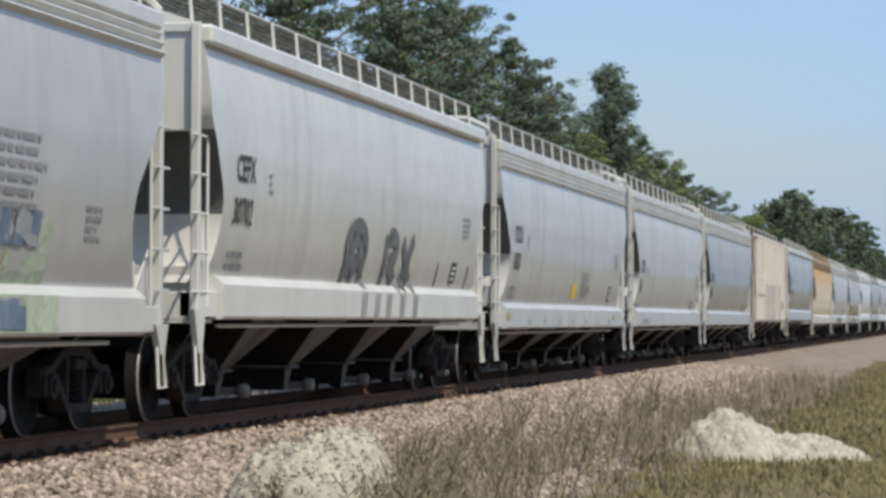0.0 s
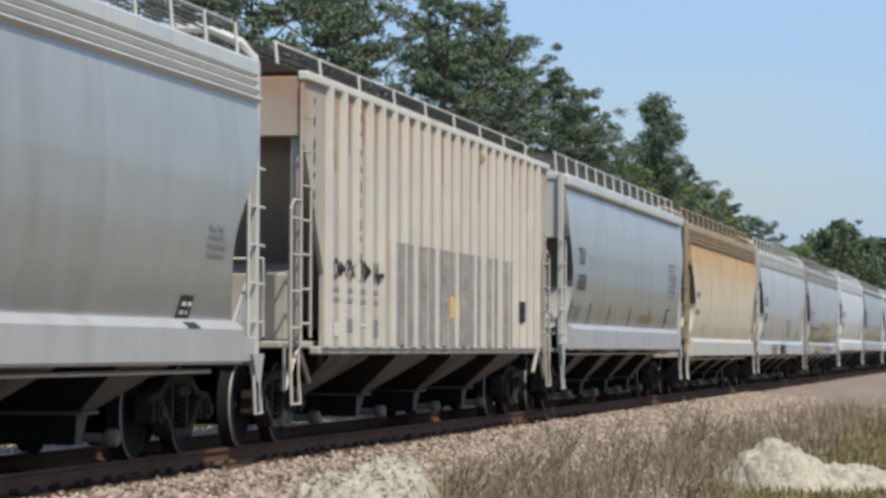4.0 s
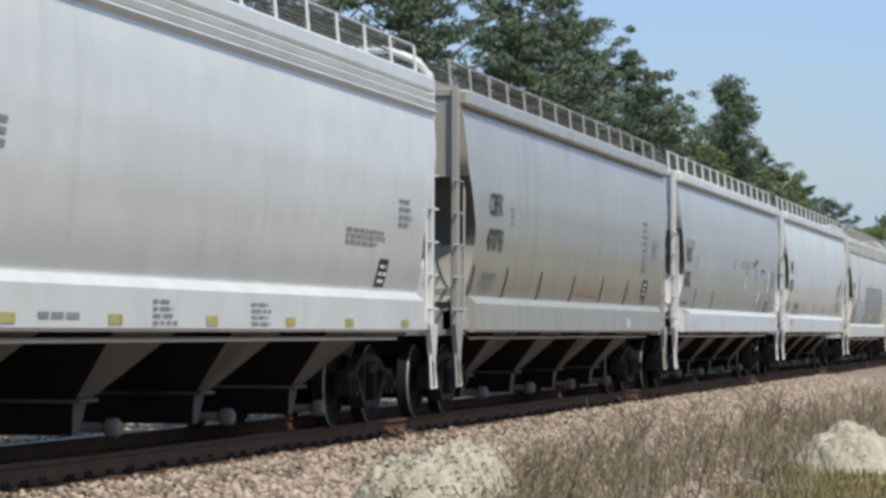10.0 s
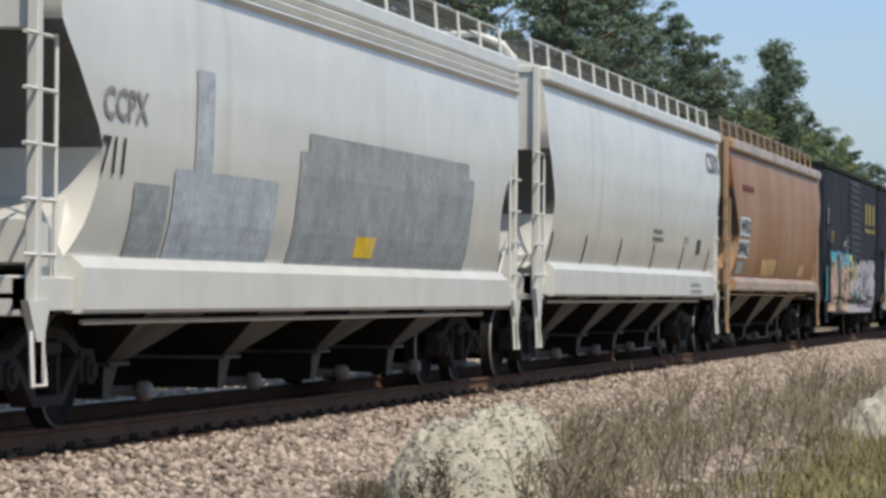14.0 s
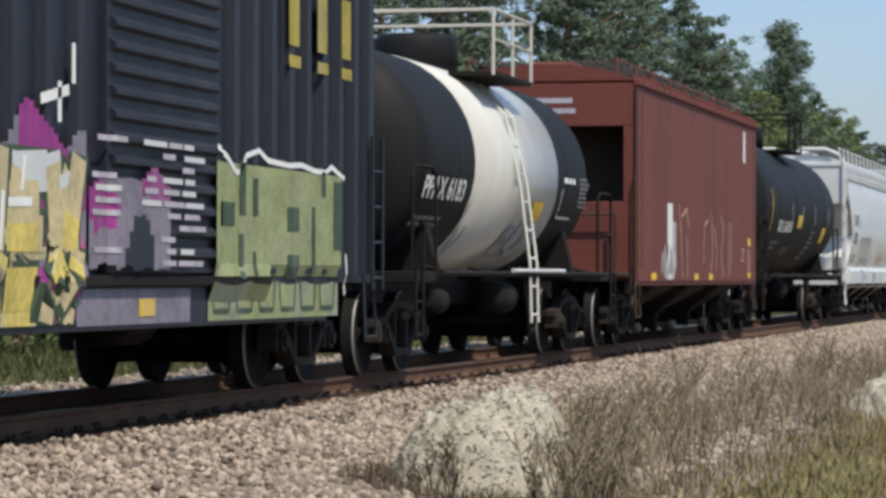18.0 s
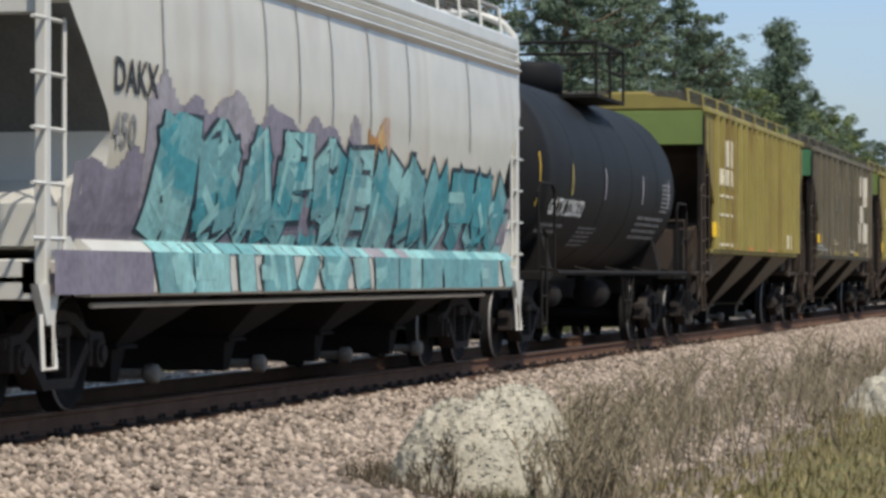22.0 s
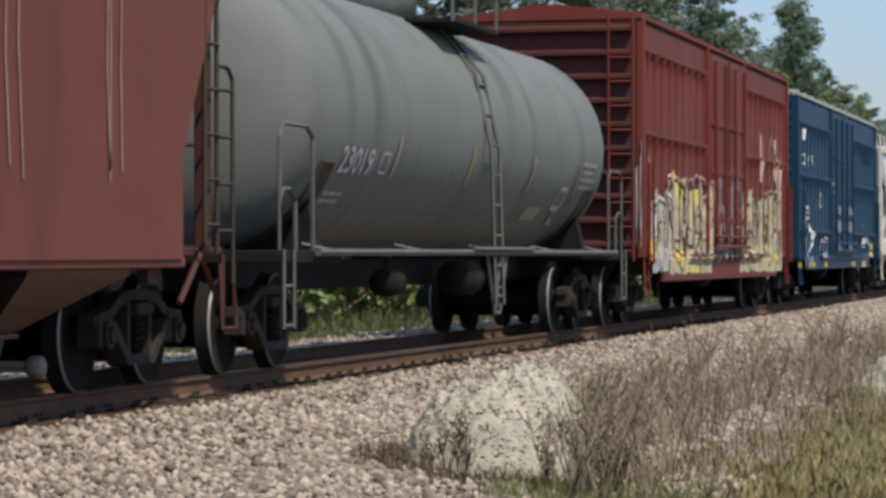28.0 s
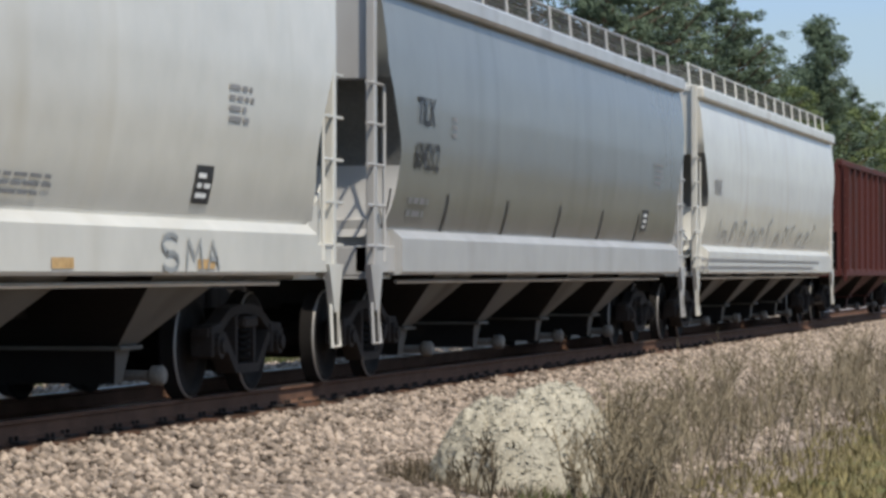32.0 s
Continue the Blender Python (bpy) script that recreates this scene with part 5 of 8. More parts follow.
def gondola(x, length, body, label):
    """An open-topped car with side posts."""
    car = tagged(new("open_hopper"), label, "hopper car", "freight cars of the train")
    half = length / 2 - 0.8
    for s in (-1, 1):
        side = part("side_sheet", box(-half, half, 1.46 * s - 0.03, 1.46 * s + 0.03, 1.15, 3.55, 0.01), body, car)
        for k in range(13):
            xx = (k - 6) * half / 6.1
            part("side_post", box(xx - 0.06, xx + 0.06, 1.52 * s - 0.05, 1.52 * s + 0.05, 1.1, 3.5, 0.01), body, side)
        part("top_chord", box(-half - 0.02, half + 0.02, 1.49 * s - 0.08, 1.49 * s + 0.08, 3.5, 3.64, 0.02), body, car)
        part("side_sill", box(-half, half, 1.49 * s - 0.06, 1.49 * s + 0.06, 1.0, 1.16, 0.015), body, car)
        for e in (-1, 1):
            ladder(car, e * (half - 0.25), 0.9, 3.5, body, y=1.6, sides=(s,))
    for e in (-1, 1):
        part("end_sheet", box(e * half - 0.03, e * half + 0.03, -1.46, 1.46, 2.0, 3.55, 0.01), body, car)
        part("end_platform", box(min(e * half, e * (half + 0.1)), max(e * half, e * (half + 0.1)), -1.45, 1.45, 1.0, 1.15), body, car)
    part("load", stack([(1.0, half - 0.05, 1.42), (3.1, half - 0.05, 1.42), (3.3, half - 1.2, 0.5)], smooth=False), UNDER, car)
    chutes(car, body, length - 4.6, 3, 0.7)
    running_gear(car, length, length - 4.0)
    TRAIN.append((car, x))
    SIDE[car.name] = lambda z, xx=0.0: 1.58
    return car


CHUTE = paint("grimy grey chute paint", (0.118, 0.11, 0.097), (0.05, 0.04, 0.03), 0.4, 0.7, 0.15)


# ---- the train, car by car ----
JOINTS = [10.05, 30.41, 50.37, 70.77, 90.23, 109.85, 130.07, 150.12, 169.8, 190.23, 210.36, 230.42, 250.6, 270.72, 290.83, 309.82, 328.65, 346.71, 362.89, 379.93,
          394.15, 410.36, 427.77, 445.66, 464.34, 479.17, 497.1, 515.14, 533.27, 551.29, 568.1, 587.92, 608.44, 628.7, 649.36, 669.66, 690.29, 708.1]

# how far ahead of its middle each car's lettering is set out
LETTER_BACK = [0.65, 0.5, 0.44, 0.57, 0.58, 0.51, 0.42, 0.49, 0.6, 0.53, 0.33, 0.26, 0.25, 0.3, 0.4, 0.32, 0.41, 0.45, 0.55, 0.53, 0.74, 0.43, 0.58, 0.64, 0.74, 1.09, 1.29, 1.43, 1.39, 1.17, 1.0, 1.17, 1.56, 1.36, 1.03, 1.0, 1.1]


def place(i):
    """Middle and length of the i-th car."""
    return (JOINTS[i] + JOINTS[i + 1]) / 2, JOINTS[i + 1] - JOINTS[i]


GREY = paint("light grey car paint", (0.445, 0.445, 0.435), (0.35, 0.34, 0.32), 0.35)
GREY_MID = paint("dull grey car paint", (0.395, 0.39, 0.382), (0.31, 0.295, 0.285), 0.35)
GREY_BLUE = paint("mottled blue-grey car paint", (0.385, 0.395, 0.4), (0.44, 0.445, 0.44), 0.25, 0.3, 0.15)
GREY_DARK = paint("weathered grey car paint", (0.3, 0.305, 0.295), (0.235, 0.232, 0.215), 0.35, 0.24)
GREY_DEEP = paint("dull dark grey car paint", (0.165, 0.17, 0.163), (0.13, 0.13, 0.122), 0.35, 0.26)
PALE_GREY = paint("pale grey car paint", (0.5, 0.493, 0.46), (0.41, 0.38, 0.33), 0.3)
OFFWHITE = paint("off-white car paint", (0.57, 0.558, 0.515), (0.46, 0.42, 0.35), 0.25)
CLEAN = paint("clean white car paint", (0.6, 0.605, 0.6), (0.5, 0.49, 0.46), 0.2)
BEIGE = paint("beige grey car paint", (0.33, 0.32, 0.29), (0.26, 0.245, 0.215), 0.3)
CREAM = paint("cream car paint", (0.52, 0.48, 0.4), (0.38, 0.31, 0.23), 0.3)
RUSTY = stained("rust-stained cream paint", (0.58, 0.52, 0.405), (0.5, 0.29, 0.12), 2.1, 3.9, 0.26, 0.62)
RIBWHITE = stained("rust-streaked white paint", (0.41, 0.375, 0.33), (0.36, 0.2, 0.11), 3.0, 4.9, 0.2, 0.62)
BROWN = paint("faded orange-brown paint", (0.265, 0.125, 0.056), (0.31, 0.19, 0.11), 0.5, 0.45, 0.2)
OXIDE = paint("oxide red-brown paint", (0.155, 0.046, 0.036), (0.1, 0.034, 0.028), 0.35, 0.65)
NAVY = paint("faded dark blue paint", (0.021, 0.024, 0.034), (0.036, 0.039, 0.047), 0.35, 0.5)
BLUE = paint("blue car paint", (0.007, 0.038, 0.08), (0.013, 0.042, 0.076), 0.3, 0.5)
RED = paint("faded red boxcar paint", (0.14, 0.027, 0.02), (0.16, 0.05, 0.038), 0.35, 0.6)
RED_END = paint("dark red end paint", (0.08, 0.023, 0.02), (0.045, 0.022, 0.018), 0.4, 0.7)
TANKBLACK = paint("black tank paint", (0.014, 0.0145, 0.016), (0.024, 0.0235, 0.0235), 0.35, 0.6)
TANKGREY = paint("grey tank paint", (0.155, 0.162, 0.156), (0.09, 0.092, 0.086), 0.4, 0.65)
LIME = paint("dirty yellow-green paint", (0.235, 0.19, 0.058), (0.11, 0.065, 0.025), 0.4, 0.65, 0.2)
LIME_POST = paint("pale yellow-green post paint", (0.29, 0.245, 0.08), (0.19, 0.125, 0.045), 0.4, 0.65, 0.2)
OLIVE_POST = paint("pale olive post paint", (0.145, 0.125, 0.086), (0.085, 0.075, 0.055), 0.4, 0.65, 0.2)
WHITE_POST = paint("chalky white post paint", (0.6, 0.57, 0.51), (0.42, 0.3, 0.2), 0.2, 0.5)
OLIVE = paint("dull olive-grey paint", (0.1, 0.083, 0.053), (0.062, 0.06, 0.043), 0.35, 0.65)
for m in (TANKBLACK, TANKGREY):
    m.node_tree.nodes["Principled BSDF"].inputs["Specular IOR Level"].default_value = 0.1
GREEN = paint("faded green paint", (0.06, 0.17, 0.08), (0.07, 0.13, 0.06), 0.3, 0.6)
LIME_GREEN = paint("faded yellow-green end paint", (0.15, 0.2, 0.06), (0.13, 0.14, 0.05), 0.3, 0.6)
TAN_RAIL = paint("dusty tan rail paint", (0.33, 0.27, 0.19), (0.36, 0.22, 0.1), 0.4, 0.6)
BROWN_SILL = paint("tan sill paint", (0.36, 0.235, 0.135), (0.22, 0.12, 0.07), 0.45)
DARK_CHUTE = paint("dull olive chute paint", (0.135, 0.113, 0.08), (0.06, 0.05, 0.04), 0.35, 0.65)
TAN_CHUTE = paint("dusty tan chute paint", (0.17, 0.14, 0.1), (0.08, 0.06, 0.045), 0.4, 0.65)
RED_CHUTE = paint("dusty red-brown chute paint", (0.14, 0.075, 0.06), (0.07, 0.045, 0.035), 0.4, 0.65)
# dark browns with end-void shade in them; the second also serves as plain grime
OXIDE_SHADE = paint("shaded red-brown end paint", (0.065, 0.026, 0.021), (0.04, 0.02, 0.017), 0.35, 0.7)
GRIME_AND_SHADE = paint("dark brown grime and end-void shade", (0.05, 0.036, 0.027), (0.09, 0.06, 0.04), 0.3, 0.7)

C = []
C.append(round_hopper(*place(0), GREY_MID, PALE_GREY, "light grey covered hopper with green and blue spray writing", roof="ribs"))
C.append(round_hopper(*place(1), PALE_GREY, OFFWHITE, "pale grey covered hopper with dark sprayed letters"))
C.append(round_hopper(*place(2), GREY, GREY, rails=PALE_GREY, label="light grey covered hopper with a yellow plate", roof="ribs"))
C.append(round_hopper(*place(3), GREY, GREY, rails=PALE_GREY, label="light grey covered hopper with black stencils", roof="ribs"))
C.append(round_hopper(*place(4), GREY_DARK, GREY_MID, rails=PALE_GREY, label="weathered grey covered hopper", roof="ribs"))
C.append(ribbed_hopper(*place(5), RIBWHITE, "rust-streaked white covered hopper with side posts", ribs=22, bays=4, low=1.38, eave=4.1, rib_mat=WHITE_POST, chute=CHUTE, roof_mat=GRIME_AND_SHADE))
C.append(round_hopper(*place(6), GREY_DARK, GREY_MID, rails=PALE_GREY, label="weathered grey covered hopper with black stencils", top_part=0.45))
C.append(round_hopper(*place(7), RUSTY, CREAM, "cream covered hopper stained with orange rust", roof="ribs", rails=TAN_RAIL))
C.append(round_hopper(*place(8), GREY, GREY, rails=PALE_GREY, label="light grey covered hopper with black writing on its sill", roof="ribs"))
C.append(round_hopper(*place(9), GREY_MID, BEIGE, "grey covered hopper with red and yellow spray writing", roof="ribs"))
C.append(round_hopper(*place(10), CLEAN, CLEAN, "clean white covered hopper with yellow plates", roof="ribs", low=False))
C.append(round_hopper(*place(11), BEIGE, BEIGE, "beige grey covered hopper with black stencils"))
C.append(round_hopper(*place(12), GREY_BLUE, CLEAN, "grey covered hopper with rust stains and pale patches"))
C.append(round_hopper(*place(13), CLEAN, CLEAN, "pale grey covered hopper with black lettering"))
C.append(round_hopper(*place(14), OFFWHITE, OFFWHITE, "off-white covered hopper with grey paint patches", roof="ribs"))
C.append(round_hopper(*place(15), OFFWHITE, OFFWHITE, "off-white covered hopper with a dark letter mark"))
C.append(round_hopper(*place(16), BROWN, BROWN_SILL, "orange-brown covered hopper with white number panels", bays=3, top_part=0.62, rails=BROWN_SILL, inset=1.0, sill_at=(1.2, 1.42), chute=TAN_CHUTE))
C.append(boxcar(*place(17), NAVY, "dark blue boxcar covered in pastel spray writing", door=2.9, door_x=0.4))
C.append(boxcar(*place(18), NAVY, "dark blue boxcar with yellow letters and spray writing", door=2.9, door_x=0.4))
C.append(tank_car(*place(19), TANKBLACK, "black tank car with a broad white band", radius=1.35, centre=2.45, bands=((-2.55, 2.75, OFFWHITE),), top_rails=CREAM, side_ladder=OFFWHITE, inset=1.6))
C.append(ribbed_hopper(place(20)[0] + 0.45, place(20)[1], OXIDE, "oxide red-brown covered hopper with white drips", smooth_side=True, eave=4.1, low=1.32, chute=UNDER, ladder_mat=GRIME_AND_SHADE, over=0.85, cut=0.05, void_mat=GRIME_AND_SHADE, framed=True))
C.append(tank_car(*place(21), TANKBLACK, "black tank car with white stencils and yellow labels", radius=1.5, centre=2.62))
C.append(round_hopper(*place(22), CLEAN, CLEAN, "white covered hopper with black sprayed loops", roof="ribs", slope_mat=BEIGE))
C.append(round_hopper(*place(23), CREAM, OFFWHITE, "cream covered hopper with turquoise spray writing", roof="ribs", chute=UNDER))
C.append(tank_car(*place(24), TANKBLACK, "black tank car with white number and yellow dashes", radius=1.42, centre=2.5))
C.append(ribbed_hopper(*place(25), LIME, "faded yellow-green covered hopper with side posts", end_mat=LIME_GREEN, rib_mat=LIME_POST, chute=DARK_CHUTE, void_mat=GRIME_AND_SHADE))
C.append(ribbed_hopper(*place(26), OLIVE, "dull olive covered hopper with a white emblem", ribs=11, rib_mat=OLIVE_POST, end_mat=GREEN, void_mat=GRIME_AND_SHADE, chute=DARK_CHUTE))
C.append(ribbed_hopper(*place(27), LIME, "faded yellow-green covered hopper with rust streaks", end_mat=LIME_GREEN, rib_mat=LIME_POST, chute=DARK_CHUTE, void_mat=GRIME_AND_SHADE))
C.append(ribbed_hopper(*place(28), OXIDE, "oxide red-brown covered hopper with white stencils", smooth_side=True, ladder_mat=GRIME_AND_SHADE, void_mat=OXIDE_SHADE, chute=RED_CHUTE))
C.append(ribbed_hopper(*place(29), OXIDE, "plain oxide red-brown covered hopper", smooth_side=True, ladder_mat=GRIME_AND_SHADE, void_mat=OXIDE_SHADE, low=1.36, chute=RED_CHUTE))
C.append(tank_car(*place(30), TANKGREY, "grey tank car with yellow dashes", radius=1.45, centre=2.55, rails=DULL, side_ladder=DULL, inset=1.6, strap=GRIME_AND_SHADE))
C.append(boxcar(*place(31), RED, "faded red boxcar with cream spray writing", door=4.6, style="panel", eave=4.75, sill_z=1.05, seams=(2.97, 4.25), end_mat=RED_END, end_ribs=10))
C.append(boxcar(*place(32), BLUE, "blue plug-door boxcar with white marks", door=4.6, style="panel", eave=4.6, sill_z=1.0, skirt=0.76, roof_mat=GALV))
C.append(round_hopper(*place(33), OFFWHITE, OFFWHITE, "pale grey covered hopper with a rust smear"))
C.append(round_hopper(*place(34), GREY_DEEP, GREY_MID, "weathered grey covered hopper with faint stencils"))
C.append(round_hopper(*place(35), OFFWHITE, OFFWHITE, "off-white covered hopper with grey spray writing"))
C.append(gondola(*place(36), RED_END, "oxide red-brown open hopper car"))

BACK = {car.name: dx for car, dx in zip(C, LETTER_BACK)}


# ---- lettering, plates and spray paint on the cars ----
def drape(name, car, quads, m, lift=0.006, label=""):
    """Thin paint that follows the car's near side; quads lie in the side's x and z."""
    side, back = SIDE[car.name], BACK[car.name]
    verts, faces = [], []
    for q in quads:
        q = [(a - back, b) for a, b in q]
        k = len(verts)
        verts.extend((a, -(side(b, a) + lift), b) for a, b in q)
        faces.append(tuple(range(k, k + len(q))))
    ob = raw(name, verts, faces, m, car)
    if len(quads) > 40 or name in ("small_print", "paint_drip", "spray_fill", "spray_line"):
        tagged(ob, kind="stuff")
    if label:
        tagged(ob, label)
    return ob


def cells(x0, x1, z0, z1, dx=0.2, dz=0.12):
    nx, nz = max(1, math.ceil((x1 - x0) / dx)), max(1, math.ceil((z1 - z0) / dz))
    for i in range(nx):
        for j in range(nz):
            a, b = x0 + (x1 - x0) * i / nx, x0 + (x1 - x0) * (i + 1) / nx
            c, d = z0 + (z1 - z0) * j / nz, z0 + (z1 - z0) * (j + 1) / nz
            yield ((a, c), (b, c), (b, d), (a, d))


def patch(car, x0, x1, z0, z1, m, name="plate", lift=0.006, dx=0.2):
    return drape(name, car, list(cells(x0, x1, z0, z1, dx)), m, lift)


def text(car, words, x, z, high, m, squeeze=1.0, lift=0.009):
    """Stencilled characters with their lower left corner at x, z."""
    cu = bpy.data.curves.new("lettering", "FONT")
    cu.body, cu.size, cu.resolution_u, cu.offset = words, high / 0.7, 2, 0.007
    tmp = new("lettering", cu)
    me = bpy.data.meshes.new_from_object(tmp)
    bpy.data.objects.remove(tmp)
    side, back = SIDE[car.name], BACK[car.name]
    for v in me.vertices:
        a, b = x - back + v.co.x * squeeze, z + v.co.y
        v.co = (a, -(side(b, a) + lift), b)
    me.materials.clear()
    me.materials.append(m)
    ob = new("lettering", me)
    ob.parent = car
    return ob


def bars(car, x0, x1, z0, z1, n, m, seed=0):
    """Small print: rows of short bars."""
    rnd = random.Random(seed + int(100 * (x0 + 50)))
    quads = []
    step = (z1 - z0) / n
    for k in range(n):
        x, z = x0, z0 + step * (k + 0.2)
        end = x1 - (x1 - x0) * rnd.uniform(0, 0.3)
        while x < end:
            w = min(rnd.uniform(0.1, 0.35), end - x + 0.02)
            quads.append(((x, z), (x + w, z), (x + w, z + step * 0.5), (x, z + step * 0.5)))
            x += w + 0.06
    return drape("small_print", car, quads, m)


def ticks(car, xs, z0, z1, m=None, w=0.085):
    for x in xs:
        patch(car, x - w / 2, x + w / 2, z0, z1, m or BLACK, "side_tick")


def ribbon(points, width):
    """Quads along a line, cut fine enough to follow the side."""
    pts = [points[0]]
    for p, q in zip(points, points[1:]):
        n = max(1, int(math.hypot(q[0] - p[0], q[1] - p[1]) / 0.09))
        pts += [(p[0] + (q[0] - p[0]) * k / n, p[1] + (q[1] - p[1]) * k / n) for k in range(1, n + 1)]
    edge = []
    for i, p in enumerate(pts):
        a, b = pts[max(i - 1, 0)], pts[min(i + 1, len(pts) - 1)]
        d = math.hypot(b[0] - a[0], b[1] - a[1]) or 1
        nx, nz = -(b[1] - a[1]) / d * width / 2, (b[0] - a[0]) / d * width / 2
        edge.append(((p[0] - nx, p[1] - nz), (p[0] + nx, p[1] + nz)))
    return [(a[0], b[0], b[1], a[1]) for a, b in zip(edge, edge[1:])]


def strokes(car, lines, width, m, lift=0.012, name="spray_line"):
    quads = []
    for l in lines:
        quads += ribbon(l, width)
    return drape(name, car, quads, m, lift)


def curve(x, z, rx, rz, a0, a1, n=9):
    return [(x + rx * math.cos(radians(a0 + (a1 - a0) * k / n)), z + rz * math.sin(radians(a0 + (a1 - a0) * k / n))) for k in range(n + 1)]


def wild_letters(car, x0, x1, z0, z1, fills, outline, count, seed, fat=0.34, shade=None, line=0.055):
    """A sprayed piece of interlocking letter forms: each a few fat bent strokes with a darker outline and a lighter edge."""
    rnd = random.Random(seed)
    pitch = (x1 - x0) / count
    back, front = [], {id(f): [] for f in fills}
    light = []
    for k in range(count):
        x = x0 + pitch * (k + 0.5)
        top, low = z1 - rnd.uniform(0, 0.14) * (z1 - z0), z0 + rnd.uniform(0, 0.08) * (z1 - z0)
        w = pitch * 0.36
        f = fills[k % len(fills)]
        shapes = rnd.choice((
            [[(x - w, low), (x - w * 0.9, top)], [(x - w, top * 0.98), (x + w, low + 0.1)], [(x + w, low), (x + w * 0.9, top)]],
            [curve(x, (low + top) / 2, w, (top - low) / 2 - 0.08, 40, 330, 12)],
            [[(x - w * 0.8, low), (x - w * 0.6, top)], curve(x - w * 0.4, low + 0.7 * (top - low), w, 0.26 * (top - low), 90, -90), curve(x - w * 0.4, low + 0.26 * (top - low), w * 1.15, 0.25 * (top - low), 90, -90)],
            [[(x - w, low), (x, top), (x + w, low)], [(x - w * 0.5, low + 0.35 * (top - low)), (x + w * 0.5, low + 0.35 * (top - low))]],
            [curve(x, low + 0.72 * (top - low), w, 0.25 * (top - low), 20, 230), curve(x, low + 0.26 * (top - low), w, 0.25 * (top - low), 110, -160)],
            [[(x - w, top), (x + w, top - 0.05)], [(x, top), (x - 0.1 * w, low)], [(x + w * 0.3, low), (x - w, low + 0.03)]]))
        fw = min(fat, pitch * 0.55)
        tilt, bend = rnd.uniform(-0.28, 0.28), rnd.uniform(-0.12, 0.12)
        for s in shapes:
            s = [(a + tilt * (b - (z0 + z1) / 2) + bend * math.sin(5 * b + k), b) for a, b in s]
            back += ribbon(s, fw + 2 * line)
            front[id(f)] += ribbon(s, fw)
            sh = [(a + 0.06, b + 0.02) for a, b in s]
            light += ribbon(sh, fw * 0.3)
    def clip(quads):
        return [tuple((a, min(max(b, z0), z1 + 0.06)) for a, b in q) for q in quads]
    back, light = clip(back), clip(light)
    front = {key: clip(q) for key, q in front.items()}
    drape("spray_outline", car, back, outline, 0.010)
    for f in fills:
        if front[id(f)]:
            drape("spray_fill", car, front[id(f)], f, 0.014)
    if shade:
        drape("spray_shade", car, light, shade, 0.018)


def piece(car, x0, x1, z0, z1, fills, dark, pale, seed, ragged=0.25, lines=1.0, ring=False, lift=0.008, edges=True):
    """A sprayed piece: crowded letter forms with arched tops, blended fill, dark edges and a pale halo."""
    rnd = random.Random(seed)
    field = {id(m): [] for m in fills}
    edge, halo, detail, glint = [], [], [], []
    count = max(2, round((x1 - x0) / 0.95))
    pitch = (x1 - x0) / count
    small = z1 - z0 < 0.5
    for k in range(count):
        xc, wide = x0 + pitch * (k + 0.5) + pitch * rnd.uniform(-0.12, 0.12), pitch * rnd.uniform(0.48, 0.66)
        peak = z0 + (z1 - z0) * (1 - ragged * rnd.random())
        sharp, tilt = rnd.choice((1.0, 1.2, 2.5, 6.0, 9.0)), rnd.uniform(-0.5, 0.5)
        drop = rnd.uniform(0.08, 0.32) * (peak - z0)

        def top(u):
            return peak - drop * min(abs(u - tilt) ** sharp, 1.6) + 0.05 * math.sin(4 * u + k)
        n = max(4, int(2 * wide / 0.1))
        for i in range(n):
            u0, u1 = -1 + 2 * i / n, -1 + 2 * (i + 1) / n
            xa, xb = xc + wide * u0, xc + wide * u1
            t = min(top(u0), top(u1))
            z = z0
            while z < t:
                d = min(0.14, t - z + 0.002)
                v = 0.5 + 0.85 * noise.noise((xa * 0.8 + 3 * k, z * 0.9, seed + 5)) + rnd.uniform(-0.05, 0.05)
                m = fills[min(len(fills) - 1, max(0, int(v * len(fills))))]
                last = z + d >= t
                field[id(m)].append(((xa, z), (xb, z), (xb, top(u1) if last else z + d), (xa, top(u0) if last else z + d)))
                z += d
        arch = [(xc + wide * u, top(u)) for u in (-1 + q / 6 for q in range(13))]
        foot = [(arch[0][0] + 0.02, z0 + (arch[0][1] - z0) * rnd.uniform(0, 0.4))]
        edge.append(foot + arch)
        if ring:
            halo.append([(p, q + 0.07) for p, q in arch[2:11]])
        h = peak - z0
        for _ in range(1 if small else 2):
            cx, cz = xc + wide * rnd.uniform(-0.35, 0.35), z0 + h * rnd.uniform(0.25, 0.75)
            detail.append(curve(cx, cz, wide * rnd.uniform(0.12, 0.26), h * rnd.uniform(0.08, 0.17), 0, rnd.choice((220, 300, 360)), 10))
        for _ in range(int(2 * lines) + 1):
            cx = xc + wide * rnd.uniform(-0.8, 0.8)
            a, b = z0 + h * rnd.uniform(0.0, 0.35), z0 + h * rnd.uniform(0.45, 0.7)
            (detail if rnd.random() < 0.6 else glint).append([(cx, a), (cx + rnd.uniform(-0.14, 0.14), (a + b) / 2), (cx + rnd.uniform(-0.2, 0.2), b)])
    for j, m in enumerate(fills):
        if field[id(m)]:
            drape("spray_fill", car, field[id(m)], m, lift + 0.0006 * j)
    if not edges:
        return
    strokes(car, edge, 0.085, dark, 0.016)
    strokes(car, detail, 0.055, dark, 0.0165)
    if halo:
        strokes(car, halo, 0.07, pale, 0.013)
    if glint:
        strokes(car, glint, 0.06, pale, 0.018)


